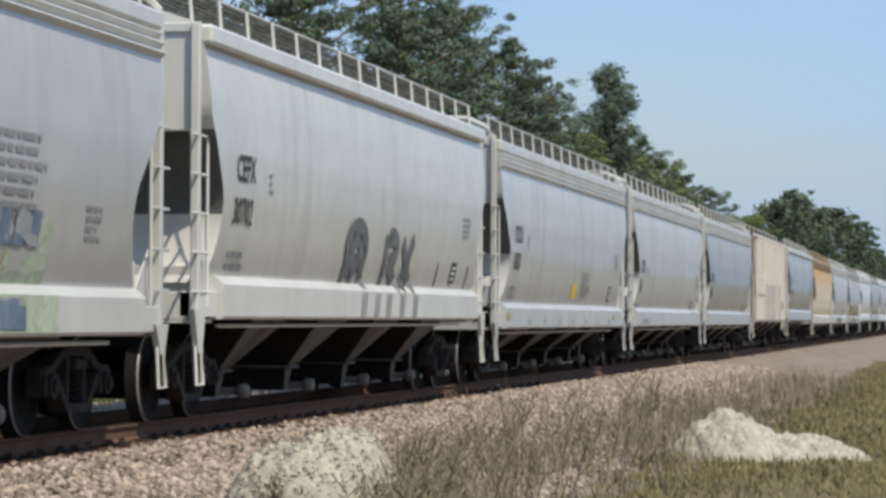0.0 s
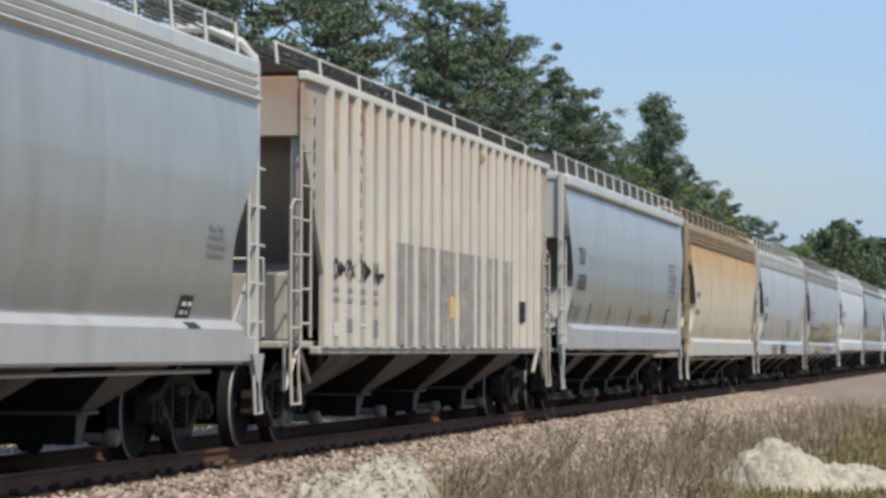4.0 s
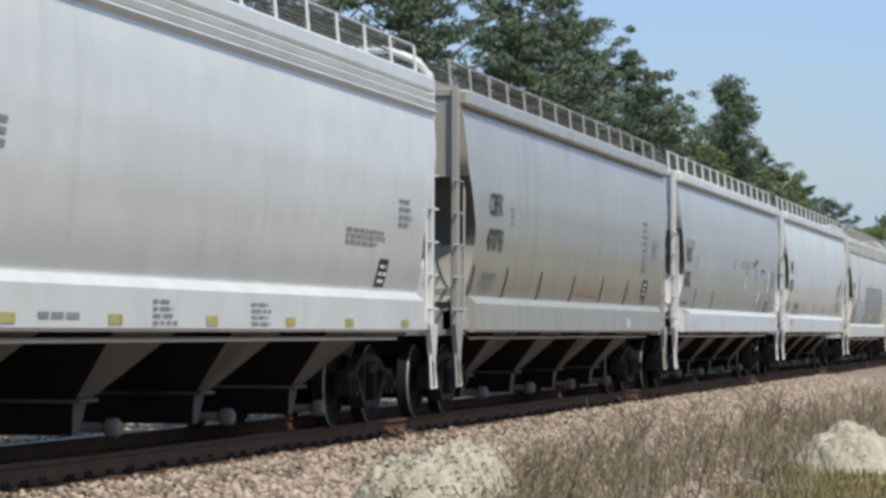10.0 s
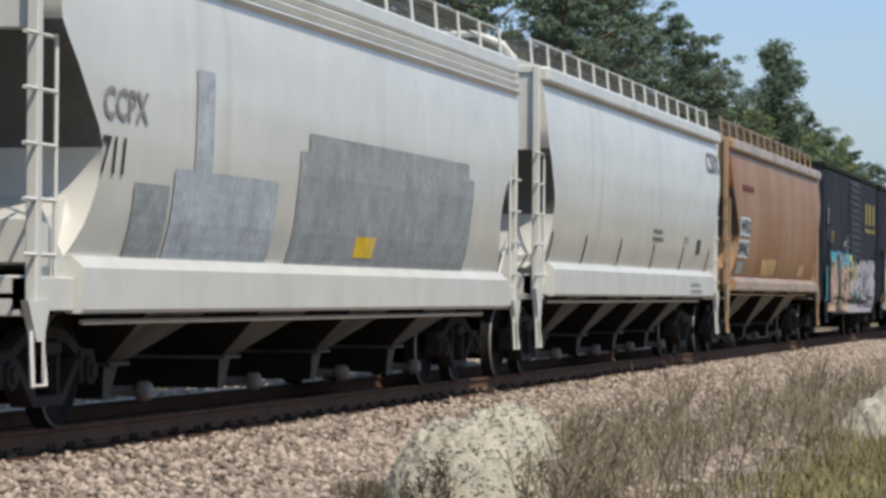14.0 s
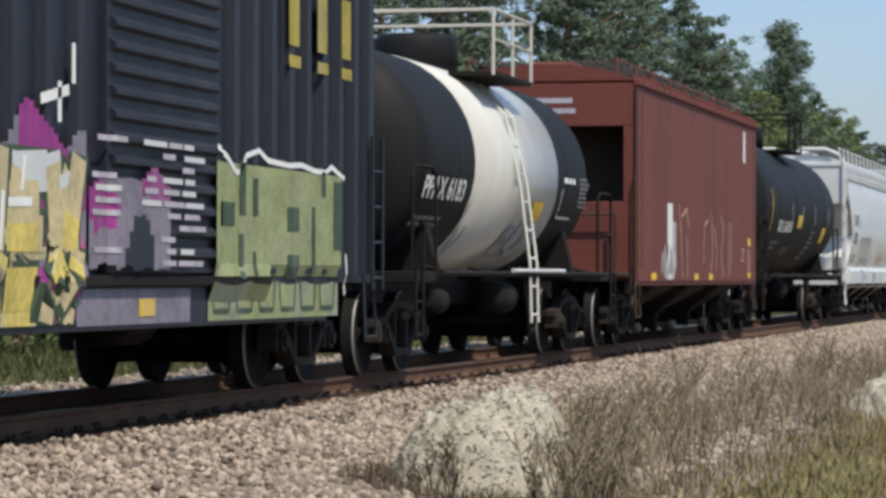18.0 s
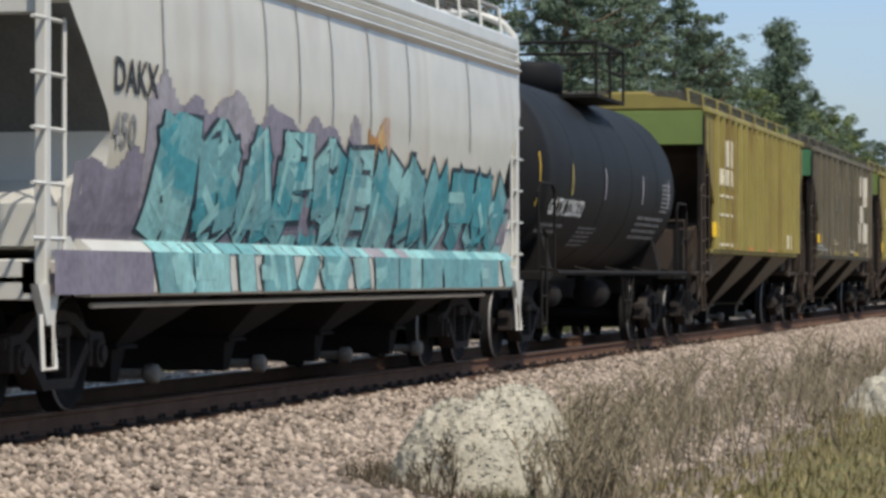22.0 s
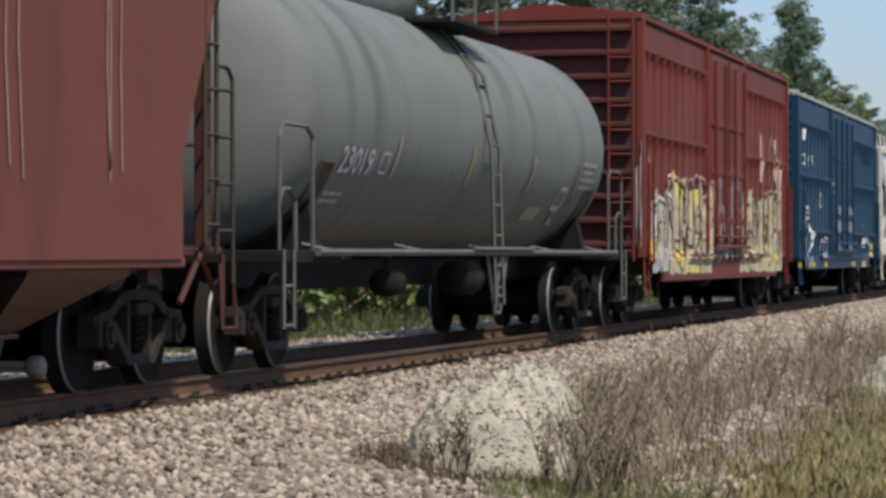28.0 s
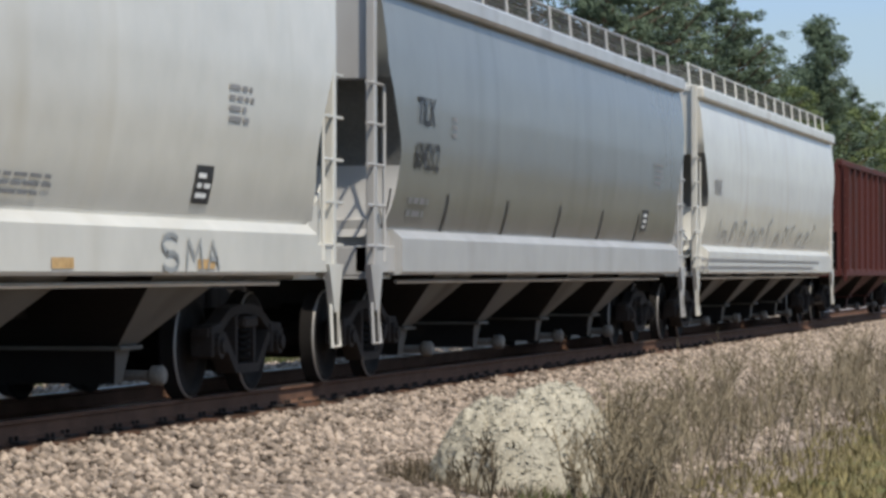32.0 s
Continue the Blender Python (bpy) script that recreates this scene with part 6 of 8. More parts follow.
GLYPH = {
    "A": [[(0, 0), (0.5, 1), (1, 0)], [(0.25, 0.38), (0.75, 0.38)]],
    "C": [[(0.95, 0.85), (0.5, 1), (0.08, 0.7), (0.08, 0.3), (0.5, 0), (0.95, 0.15)]],
    "D": [[(0.1, 0), (0.1, 1), (0.6, 0.95), (0.95, 0.6), (0.9, 0.25), (0.55, 0), (0.1, 0)]],
    "E": [[(0.95, 1), (0.1, 0.95), (0.1, 0.05), (0.95, 0)], [(0.1, 0.5), (0.75, 0.52)]],
    "G": [[(0.95, 0.85), (0.5, 1), (0.08, 0.7), (0.08, 0.25), (0.5, 0), (0.95, 0.1), (0.95, 0.45), (0.6, 0.45)]],
    "H": [[(0.08, 0), (0.1, 1)], [(0.92, 0), (0.9, 1)], [(0.1, 0.5), (0.9, 0.5)]],
    "I": [[(0.5, 0), (0.5, 1)]],
    "K": [[(0.1, 0), (0.1, 1)], [(0.9, 1), (0.2, 0.5), (0.95, 0)]],
    "L": [[(0.15, 1), (0.1, 0), (0.95, 0.04)]],
    "M": [[(0.02, 0), (0.15, 1), (0.5, 0.35), (0.85, 1), (0.98, 0)]],
    "N": [[(0.08, 0), (0.1, 1), (0.9, 0), (0.92, 1)]],
    "O": [[(0.5, 1), (0.08, 0.75), (0.08, 0.25), (0.5, 0), (0.92, 0.25), (0.92, 0.75), (0.5, 1)]],
    "R": [[(0.1, 0), (0.1, 1), (0.7, 0.98), (0.9, 0.75), (0.6, 0.5), (0.15, 0.48)], [(0.45, 0.5), (0.95, 0)]],
    "S": [[(0.92, 0.85), (0.5, 1), (0.1, 0.8), (0.25, 0.55), (0.75, 0.45), (0.92, 0.2), (0.5, 0), (0.06, 0.12)]],
    "T": [[(0, 0.98), (1, 1)], [(0.5, 1), (0.45, 0)]],
    "U": [[(0.08, 1), (0.1, 0.2), (0.5, 0), (0.9, 0.2), (0.92, 1)]],
    "V": [[(0.05, 1), (0.5, 0), (0.95, 1)]],
    "W": [[(0.0, 1), (0.22, 0), (0.5, 0.7), (0.78, 0), (1, 1)]],
    "X": [[(0.05, 0), (0.95, 1)], [(0.05, 1), (0.95, 0)]],
    "Z": [[(0.05, 1), (0.95, 0.98), (0.08, 0.02), (0.95, 0)]],
}


def burner(car, word, x0, x1, z0, z1, fills, dark, pale=None, seed=0, fat=0.4, line=0.05, lean=0.0, fall=0.0, uneven=0.12, base=0.012, gleam=0.25):
    """Sprayed block letters: each a mesh of its own with a dark rim, a fill that blends from hue to hue, and pale strokes of light."""
    rnd = random.Random(seed)
    side, back = SIDE[car.name], BACK[car.name]
    pitch = (x1 - x0) / len(word)
    mats = list(fills) + [dark] + ([pale] if pale else [])
    for k, ch in enumerate(word):
        verts, faces, slots = [], [], []
        top = z1 - fall * (z1 - z0) * k / len(word) - uneven * rnd.random() * (z1 - z0)
        foot = z0 + 0.4 * uneven * rnd.random() * (z1 - z0)
        fw = fat * pitch * rnd.uniform(0.9, 1.1)
        tilt = lean + rnd.uniform(-0.1, 0.1)
        wide = 1.04 * pitch - fw
        xl = x0 + pitch * k + fw / 2

        def add(quads, lift, pick):
            for q in quads:
                n = len(verts)
                verts.extend((a - back, -(side(b, a - back) + lift), b) for a, b in ((a, min(max(b, z0), z1)) for a, b in q))
                faces.append((n, n + 1, n + 2, n + 3))
                slots.append(pick(q[0][0], q[0][1]))

        def hue(a, b):
            v = 0.5 + 0.5 * noise.noise((a * 1.3, b * 1.6, seed + 0.5)) + 0.55 * ((b - z0) / (z1 - z0) - 0.5) + rnd.uniform(-0.06, 0.06)
            return min(len(fills) - 1, max(0, int(v * len(fills))))
        lines = []
        for stroke in GLYPH[ch]:
            pts = [(xl + wide * u + tilt * (v - 0.5) * (top - foot) + 0.05 * math.sin(4 * v + k), foot + fw * 0.35 + (top - foot - fw * 0.7) * v) for u, v in stroke]
            for p, q in zip(pts, pts[1:]):
                d = math.hypot(q[0] - p[0], q[1] - p[1]) or 1
                e = (q[0] - p[0]) / d * fw * 0.42, (q[1] - p[1]) / d * fw * 0.42
                lines.append([(p[0] - e[0], p[1] - e[1]), (q[0] + e[0], q[1] + e[1])])
        step = 0.0012 * (k % 2)
        for j, l in enumerate(lines):
            d = math.hypot(l[1][0] - l[0][0], l[1][1] - l[0][1]) or 1
            e = (l[1][0] - l[0][0]) / d * line, (l[1][1] - l[0][1]) / d * line
            rim = [(l[0][0] - e[0], l[0][1] - e[1]), (l[1][0] + e[0], l[1][1] + e[1])]
            add(ribbon(rim, fw + 2 * line), base + step + 0.0002 * j, lambda a, b: len(fills))
            add(ribbon(l, fw), base + 0.004 + step + 0.0002 * j, hue)
            if pale and rnd.random() < gleam * 2:
                o = fw * rnd.uniform(-0.3, 0.3)
                c, e = l[0], l[1]
                m = rnd.uniform(0.3, 0.9)
                add(ribbon([(c[0] + o, c[1]), (c[0] + (e[0] - c[0]) * m + o, c[1] + (e[1] - c[1]) * m)], fw * 0.22), base + 0.008 + 0.0002 * j, lambda a, b: len(fills) + 1)
        me = bpy.data.meshes.new("spray_letter")
        me.from_pydata(verts, [], faces)
        for m in mats:
            me.materials.append(m)
        me.polygons.foreach_set("material_index", slots)
        new("spray_letter", me).parent = car


def cloud(car, x0, x1, z0, z1, fills, seed, lift=0.006, puff=0.5, foot=0.3):
    """Sprayed background: a ragged field whose upper edge is a row of puffs."""
    quads = {id(m): [] for m in fills}
    n = max(4, int((x1 - x0) / 0.1))
    for i in range(n):
        a, b = x0 + (x1 - x0) * i / n, x0 + (x1 - x0) * (i + 1) / n
        t = z1 - puff * (z1 - z0) * (0.5 + 0.5 * noise.noise((a * 1.7, seed, 0.2))) ** 1.5 - 0.1 * (z1 - z0) * abs(math.sin(3.1 * a + seed))
        lo = z0 + foot * (z1 - z0) * abs(noise.noise((a * 2.3, seed, 4.2)))
        rows = max(1, int((t - lo) / 0.12))
        for j in range(rows):
            c, d = lo + (t - lo) * j / rows, lo + (t - lo) * (j + 1) / rows
            v = 0.5 + 0.8 * noise.noise((a * 0.9, c * 1.5, seed + 2.5))
            quads[id(fills[min(len(fills) - 1, max(0, int(v * len(fills))))])].append(((a, c), (b, c), (b, d), (a, d)))
    for m in dict.fromkeys(fills):
        if quads[id(m)]:
            drape("spray_fill", car, quads[id(m)], m, lift)


def wildstyle(car, x0, x1, z0, z1, fills, dark, pale, seed, lift=0.008, dense=1.0, halo=0.03):
    """Interlocking sprayed letters: a blended field full of bent dark outlines, each with a pale edge beside it."""
    rnd = random.Random(seed)
    cloud(car, x0, x1, z0, z1, fills, seed, lift, 0.35, 0.05)
    edge, shine, arches = [], [], []
    high = z1 - z0
    for k in range(int((x1 - x0) / 0.3 * dense)):
        x, z = rnd.uniform(x0 + 0.2, x1 - 0.2), z0 + high * rnd.uniform(0.12, 0.72)
        kind = rnd.random()
        if kind < 0.5:
            a = rnd.uniform(0, 360)
            l = curve(x, z, rnd.uniform(0.14, 0.4), high * rnd.uniform(0.08, 0.22), a, a + rnd.choice((-1, 1)) * rnd.uniform(130, 280), 9)
        else:
            d, t = rnd.uniform(-0.3, 0.3), min(z0 + high * 0.9, z + high * rnd.uniform(0.2, 0.45))
            l = [(x, z), (x + d, (z + t) / 2), (x + rnd.uniform(-0.2, 0.2), t)]
        edge.append(l)
        if rnd.random() < 0.6:
            shine.append([(a + 0.08, b) for a, b in l])
    x = x0
    while x < x1 - 0.3:
        w = rnd.uniform(0.5, 1.0)
        p = z1 - high * rnd.uniform(0.05, 0.3)
        arches.append([(x, z0 + high * rnd.uniform(0.1, 0.4)), (x + 0.02, p - 0.16)] + [(x + w * 0.2, p - 0.05), (x + w * rnd.uniform(0.4, 0.6), p), (x + w * 0.85, p - 0.08), (x + w, p - 0.22)] + [(x + w, z0 + high * rnd.uniform(0.1, 0.4))])
        x += w * 0.92
    strokes(car, arches, 0.04, dark, lift + 0.008)
    strokes(car, [[(a, b + 0.06) for a, b in l[1:-1]] for l in arches], halo, pale, lift + 0.006)
    strokes(car, edge, 0.042, dark, lift + 0.01)
    strokes(car, shine, 0.05, pale, lift + 0.009)


def bristles(car, x0, x1, z0, z1, hues, seed, wide=0.16, ragged=0.25, lift=0.01, lean=0.06):
    """Crowded upright strokes of the can, side by side, uneven along the top."""
    rnd = random.Random(seed)
    quads = {id(m): [] for m in hues}
    x = x0
    while x < x1:
        w = wide * rnd.uniform(0.5, 1.6)
        t = z1 - ragged * (z1 - z0) * rnd.random() ** 1.5
        cut = z0 + (t - z0) * rnd.uniform(0.3, 0.75)
        d = rnd.uniform(-lean, lean)
        quads[id(rnd.choice(hues))] += ribbon([(x, z0 + w / 2), (x + d, cut)], w)
        quads[id(rnd.choice(hues))] += ribbon([(x + d, cut), (x + 2 * d, t)], w)
        x += w * 0.8
    for j, m in enumerate(dict.fromkeys(hues)):
        if quads[id(m)]:
            drape("spray_fill", car, [tuple((a, max(b, z0)) for a, b in q) for q in quads[id(m)]], m, lift + 0.0012 * j)


def drips(car, x0, x1, z0, z1, n, m, seed, width=0.07):
    rnd = random.Random(seed)
    lines = []
    for _ in range(n):
        x, t = rnd.uniform(x0, x1), rnd.uniform(0.5, 1)
        lines.append([(x, z0 + (z1 - z0) * t), (x + rnd.uniform(-0.08, 0.08), z0 + (z1 - z0) * t * 0.5), (x + rnd.uniform(-0.06, 0.06), z0 + rnd.uniform(0, 0.15))])
    strokes(car, lines, width, m, name="paint_drip")


def spray(name, color, rough=0.6):
    worn = tuple(0.55 * c + 0.45 * 0.3 for c in color)
    return mat(name, color, rough, 0, 0.35, 2.8, 14, 0.03, worn, 0.45, streak=0.9)


def hopper_marks(i, mark, number, z=2.5, dx=-7.45, m=None, data=True, ticked=(), high=0.28, squeeze=0.9):
    """The usual lettering of a hopper: mark, number, weights, a dark box at the far end."""
    car = C[i]
    m = m or BLACK
    text(car, mark, dx, z, high, m, squeeze)
    text(car, number, dx - 0.08, z - 0.46, high, m, squeeze)
    if data:
        bars(car, dx - 0.1, dx + 0.85, z - 0.98, z - 0.72, 2, FADED, i)
        bars(car, dx + 1.55, dx + 1.75, z - 0.1, z + 0.16, 3, FADED, i)
        patch(car, 6.7, 7.15, z - 0.93, z - 0.62, BLACK, "consolidated_box")
        bars(car, 6.75, 7.1, z - 0.9, z - 0.66, 3, WHITE, i + 3).location = (0, -0.004, 0)
        bars(car, 7.4, 8.1, z - 0.25, z + 0.1, 4, FADED, i + 7)
    if ticked:
        ticks(car, ticked, 1.5, 1.93)


S_GREY = spray("dark grey spray paint", (0.12, 0.125, 0.13))
S_WARM = spray("warm grey cover paint", (0.265, 0.25, 0.235), 0.75)
S_MID = spray("mid grey cover paint", (0.27, 0.285, 0.29))
S_LIGHT = spray("bluish cover paint", (0.36, 0.39, 0.42))
S_GREEN = spray("pale green spray paint", (0.25, 0.38, 0.16))
S_MIST = spray("thin pale green spray", (0.36, 0.41, 0.3))
S_SLATE = spray("slate blue spray paint", (0.12, 0.16, 0.22))
S_BLUE = spray("blue spray paint", (0.05, 0.13, 0.3))
S_YELLOW = spray("mustard spray paint", (0.37, 0.33, 0.11))
S_RED = spray("crimson spray paint", (0.28, 0.085, 0.08))
S_PINK = spray("peach spray paint", (0.58, 0.39, 0.31))
S_CYAN = spray("turquoise spray paint", (0.1, 0.42, 0.45))
S_AQUA = spray("pale aqua spray paint", (0.24, 0.46, 0.46))
S_TEAL = spray("greyish teal spray paint", (0.13, 0.31, 0.33))
S_DEEP = spray("slate teal spray paint", (0.09, 0.15, 0.17))
S_INK = spray("blue-black spray paint", (0.02, 0.035, 0.05))
S_HAZE = spray("thin grey-lilac spray", (0.27, 0.25, 0.28))
S_CYAN2 = spray("deep turquoise spray paint", (0.05, 0.25, 0.29))
S_SKY = spray("sky blue spray paint", (0.06, 0.3, 0.4))
S_LIME = spray("lime spray paint", (0.45, 0.5, 0.06))
S_LILAC = spray("silver lilac spray paint", (0.42, 0.39, 0.44))
S_PURPLE = spray("dull purple spray paint", (0.195, 0.175, 0.22))
S_MAGENTA = spray("magenta spray paint", (0.27, 0.04, 0.2))
S_PEA = spray("pea green spray paint", (0.27, 0.3, 0.15))
S_ROSY = spray("raspberry spray paint", (0.42, 0.09, 0.2))
S_SAGE = spray("sage green spray paint", (0.25, 0.28, 0.19))
S_DKGREEN = spray("dark green spray paint", (0.05, 0.08, 0.05))
S_CHALK = spray("chalky cream lettering", (0.55, 0.5, 0.39), 0.8)
S_CREAM = spray("cream spray paint", (0.52, 0.435, 0.25))
S_BUFF = spray("buff spray paint", (0.42, 0.365, 0.26))
S_GOLD = spray("yellow-cream spray paint", (0.62, 0.5, 0.14))
S_FAINT = spray("worn-off grey lettering", (0.125, 0.112, 0.085), 0.8)
S_SMUDGE = spray("brown smudge", (0.36, 0.31, 0.24), 0.8)
S_STREAK = spray("old rust streak", (0.17, 0.09, 0.035), 0.9)
S_ROSE = spray("pinkish streak", (0.33, 0.2, 0.18), 0.8)
S_OLIVE = spray("olive spray paint", (0.2, 0.18, 0.04))
S_SOOT = spray("dark brown spray paint", (0.05, 0.035, 0.03))
S_ROSEATE = spray("pale rust wash", (0.42, 0.3, 0.23), 0.8)
S_MOSS = spray("greenish wash", (0.15, 0.14, 0.045), 0.8)
S_RUST = spray("rust smear", (0.36, 0.18, 0.07), 0.9)
S_TAN = spray("tan cover paint", (0.46, 0.3, 0.14), 0.8)
SIGN_YELLOW = spray("yellow plate paint", (0.75, 0.48, 0.03), 0.5)
LETTER_YELLOW = spray("faded yellow lettering", (0.36, 0.29, 0.06), 0.6)


def mark_train():
    # grey hopper at the head of the view
    c = C[0]
    bars(c, 4.6, 6.0, 1.95, 2.65, 6, FADED, 1)
    cloud(c, 2.0, 6.3, 1.33, 2.02, [S_MIST, GREY_MID, S_MIST], 4, 0.006, 0.4, 0.0)
    patch(c, 2.0, 6.4, 0.95, 1.27, S_MIST, "spray_fill", 0.008)
    burner(c, "NEON", 3.0, 5.9, 1.68, 1.98, [S_SLATE, S_MID, S_SLATE], S_GREY, None, 5, 0.3, 0.03)
    burner(c, "HWE", 3.2, 5.4, 0.98, 1.24, [S_SLATE, S_MID], S_GREEN, None, 6, 0.3, 0.03)
    bristles(c, 4.3, 5.2, 1.36, 1.62, [S_RUST, S_MIST, S_GREEN], 7, 0.1)
    bars(c, 7.3, 7.8, 1.75, 2.1, 4, FADED, 2)
    # pale hopper with dark letters
    hopper_marks(1, "CEFX", "30702", 2.55)
    strokes(C[1], [curve(-0.7, 1.95, 0.62, 0.3, -60, 250, 16), curve(-0.7, 1.95, 0.3, 0.16, 0, 360, 12), [(-1.25, 1.9), (-1.3, 1.5)], [(-0.3, 1.8), (-0.1, 1.52)], [(-0.7, 1.7), (-0.75, 1.5)]], 0.24, S_GREY)
    strokes(C[1], [[(1.3, 1.5), (1.35, 2.2)], curve(1.6, 2.02, 0.5, 0.17, 100, -90), [(1.6, 1.85), (2.3, 1.5)], [(2.5, 2.15), (2.9, 1.8), (3.3, 2.2)], [(2.9, 1.85), (2.6, 1.5)], [(3.0, 1.75), (3.4, 1.5)]], 0.24, S_GREY)
    for x in (-0.5, 0.4, 1.2, 2.2, 3.2):
        strokes(C[1], [[(x, 1.1), (x + 0.15, 1.42)], [(x + 0.2, 1.12), (x + 0.35, 1.42)]], 0.07, FADED)
    ticks(C[1], (5.5, 8.2), 1.55, 1.9)
    for i, n, z, x in ((2, "10330", 2.4, -7.4), (3, "7161", 2.2, -6.95), (4, "61034", 2.2, -7.0), (8, "814814", 2.4, -7.3)):
        hopper_marks(i, "CPCX", n, z, x, squeeze=0.85)
    for x in (-8.2, 7.1):
        patch(C[2], x, x + 0.4, 1.08, 1.19, S_YELLOW, "plate", 0.01)
    for i in (2, 8):
        patch(C[i], 0.65, 1.35, 1.5, 1.77, SIGN_YELLOW, "plate")
        bars(C[i], 2.0, 3.4, 1.5, 2.05, 6, FADED, i)
    patch(C[3], -6.5, -5.2, 1.0, 1.1, FADED, "small_print")
    for k in range(7):
        patch(C[2], -5.6 + 2 * k, -5.4 + 2 * k, 1.0, 1.08, FADED, "sill_mark")
    # ribbed white hopper
    c = C[5]
    gap = (place(5)[1] - 2.5 - 2.0 - 0.3) / 21
    for k, pair in enumerate(("OC", "PX", "70", "14")):
        x = (k - 10.5) * gap + BACK[c.name] + 0.32
        text(c, pair, x, 1.88, 0.25, BLACK, 1.0)
        for z in (1.74, 1.62):
            patch(c, x + 0.02, x + 0.34, z, z + 0.05, FADED, "small_print", 0.006, 0.5)
        patch(c, x + 0.04, x + 0.34, 1.22 + 0.06 * (k % 3), 1.38 + 0.05 * (k % 2), FADED if k % 2 else CLEAN, "plate", 0.006, 0.5)
    patch(c, -3.6, 5.8, 1.12, 2.42, S_WARM, "cover_paint", 0.004, 0.07)
    patch(c, 0.4, 1.15, 1.5, 1.8, SIGN_YELLOW, "plate", 0.012, 0.07)
    patch(c, 6.35, 6.7, 1.5, 1.82, BLACK, "consolidated_box", 0.006, 0.07)
    rnd = random.Random(55)
    for k in range(21):
        x = -7.6 + 0.74 * k + rnd.uniform(-0.1, 0.1)
        top = 3.98
        for _ in range(rnd.randint(0, 2)):
            strokes(c, [[(x, top), (x + rnd.uniform(-0.04, 0.04), top - rnd.uniform(0.15, 0.9))]], rnd.uniform(0.05, 0.14), S_RUST if rnd.random() < 0.2 else S_ROSEATE, 0.006, "rust_stain")
            x += 0.14
    for x in (-7.9, -7.0, -5.7, -4.9):
        for k in range(9):
            z = 3.9 - 0.21 * k - rnd.uniform(0, 0.06)
            patch(c, x, x + 0.05, z - rnd.uniform(0.05, 0.14), z, S_SOOT, "rust_spot", 0.012, 0.07)
    # weathered grey
    hopper_marks(6, "TILX", "624226", 2.6, ticked=(-7.9, -5.5, -2.8, 0.35, 3.7, 6.6))
    bars(C[6], 6.6, 8.0, 2.2, 3.0, 7, FADED, 66)
    bars(C[6], 2.0, 4.4, 1.62, 1.8, 3, S_RUST, 67)
    # rusty
    bars(C[7], -7.2, -6.1, 2.3, 2.55, 1, FADED, 71)
    bars(C[7], -7.2, -6.1, 1.88, 2.13, 1, FADED, 72)
    ticks(C[7], (-4.9, -1.2, 2.0, 6.6), 1.35, 1.7, FADED)
    # black writing on the sill
    wild_letters(C[8], -4.6, -2.4, 0.95, 1.24, [S_MID], S_GREY, 4, 31, 0.1, line=0.03)
    wild_letters(C[8], -1.3, 1.1, 0.95, 1.26, [BLACK], BLACK, 6, 32, 0.09, line=0.01)
    for x in (-5.1, -2.0, 3.1, 5.5):
        patch(C[8], x, x + 0.4, 0.97, 1.07, SIGN_YELLOW, "plate")
    # red and yellow writing
    hopper_marks(9, "FINX", "50227", 2.28, -7.0)
    bristles(C[9], -6.2, -2.6, 1.33, 1.9, [S_YELLOW, S_CREAM, S_OLIVE, S_YELLOW, S_MIST], 41, 0.16, 0.15)
    bristles(C[9], -5.6, -2.6, 0.96, 1.27, [S_YELLOW, S_CREAM, S_YELLOW, S_MIST], 42, 0.2, 0.0)
    bristles(C[9], -2.6, -1.3, 1.33, 2.0, [GREY_MID, S_LIGHT, S_LILAC, S_MID], 43, 0.12, 0.4)
    bristles(C[9], -1.2, 1.6, 1.33, 2.12, [S_RED, S_RED, S_ROSE, S_PINK], 44, 0.15, 0.35)
    bristles(C[9], -1.2, 1.7, 0.98, 1.27, [S_ROSE, S_RED, S_PINK, BEIGE], 45, 0.12, 0.2)
    bristles(C[9], 2.1, 4.8, 1.33, 2.0, [S_YELLOW, S_OLIVE, S_LIME, S_CREAM, S_MIST], 46, 0.14, 0.2)
    patch(C[9], 2.0, 4.8, 0.96, 1.27, S_LIGHT, "spray_fill", 0.006)
    strokes(C[9], [curve(-5.0 + 0.75 * k, 1.94, 0.36, 0.09, 180, 360) for k in range(4)] + [[(-6.25, 1.36), (-6.2, 1.93), (-5.5, 1.92)]] + [curve(-3.4 + 0.6 * k, 1.36, 0.28, 0.2, 180, 0) for k in range(2)] + [curve(2.4 + 0.75 * k, 1.98, 0.36, 0.09, 180, 360) for k in range(3)]
            + [[(2.1, 1.36), (2.15, 1.95)], [(4.75, 1.35), (4.8, 2.15)], curve(2.9, 1.36, 0.3, 0.14, 180, 0), curve(3.8, 1.36, 0.4, 0.12, 180, 0)], 0.055, BLACK, 0.02)
    strokes(C[9], [curve(-5.3 + 0.7 * k, 1.04, 0.32, 0.09, 180, 360) for k in range(5)] + [curve(2.4 + 0.7 * k, 0.97, 0.33, 0.22, 180, 0) for k in range(4)], 0.06, BLACK, 0.018)
    drips(C[9], -1.0, 1.6, 1.33, 2.4, 6, S_SMUDGE, 49, 0.03)
    drips(C[9], -6.9, 7.5, 1.33, 1.75, 26, S_SMUDGE, 50, 0.05)
    for x in (-8.0, -7.1, -6.6):
        patch(C[9], x, x + 0.35, 1.03, 1.2, CLEAN, "cover_paint")
    # clean white
    hopper_marks(10, "ADMX", "58976", 2.5, -7.3)
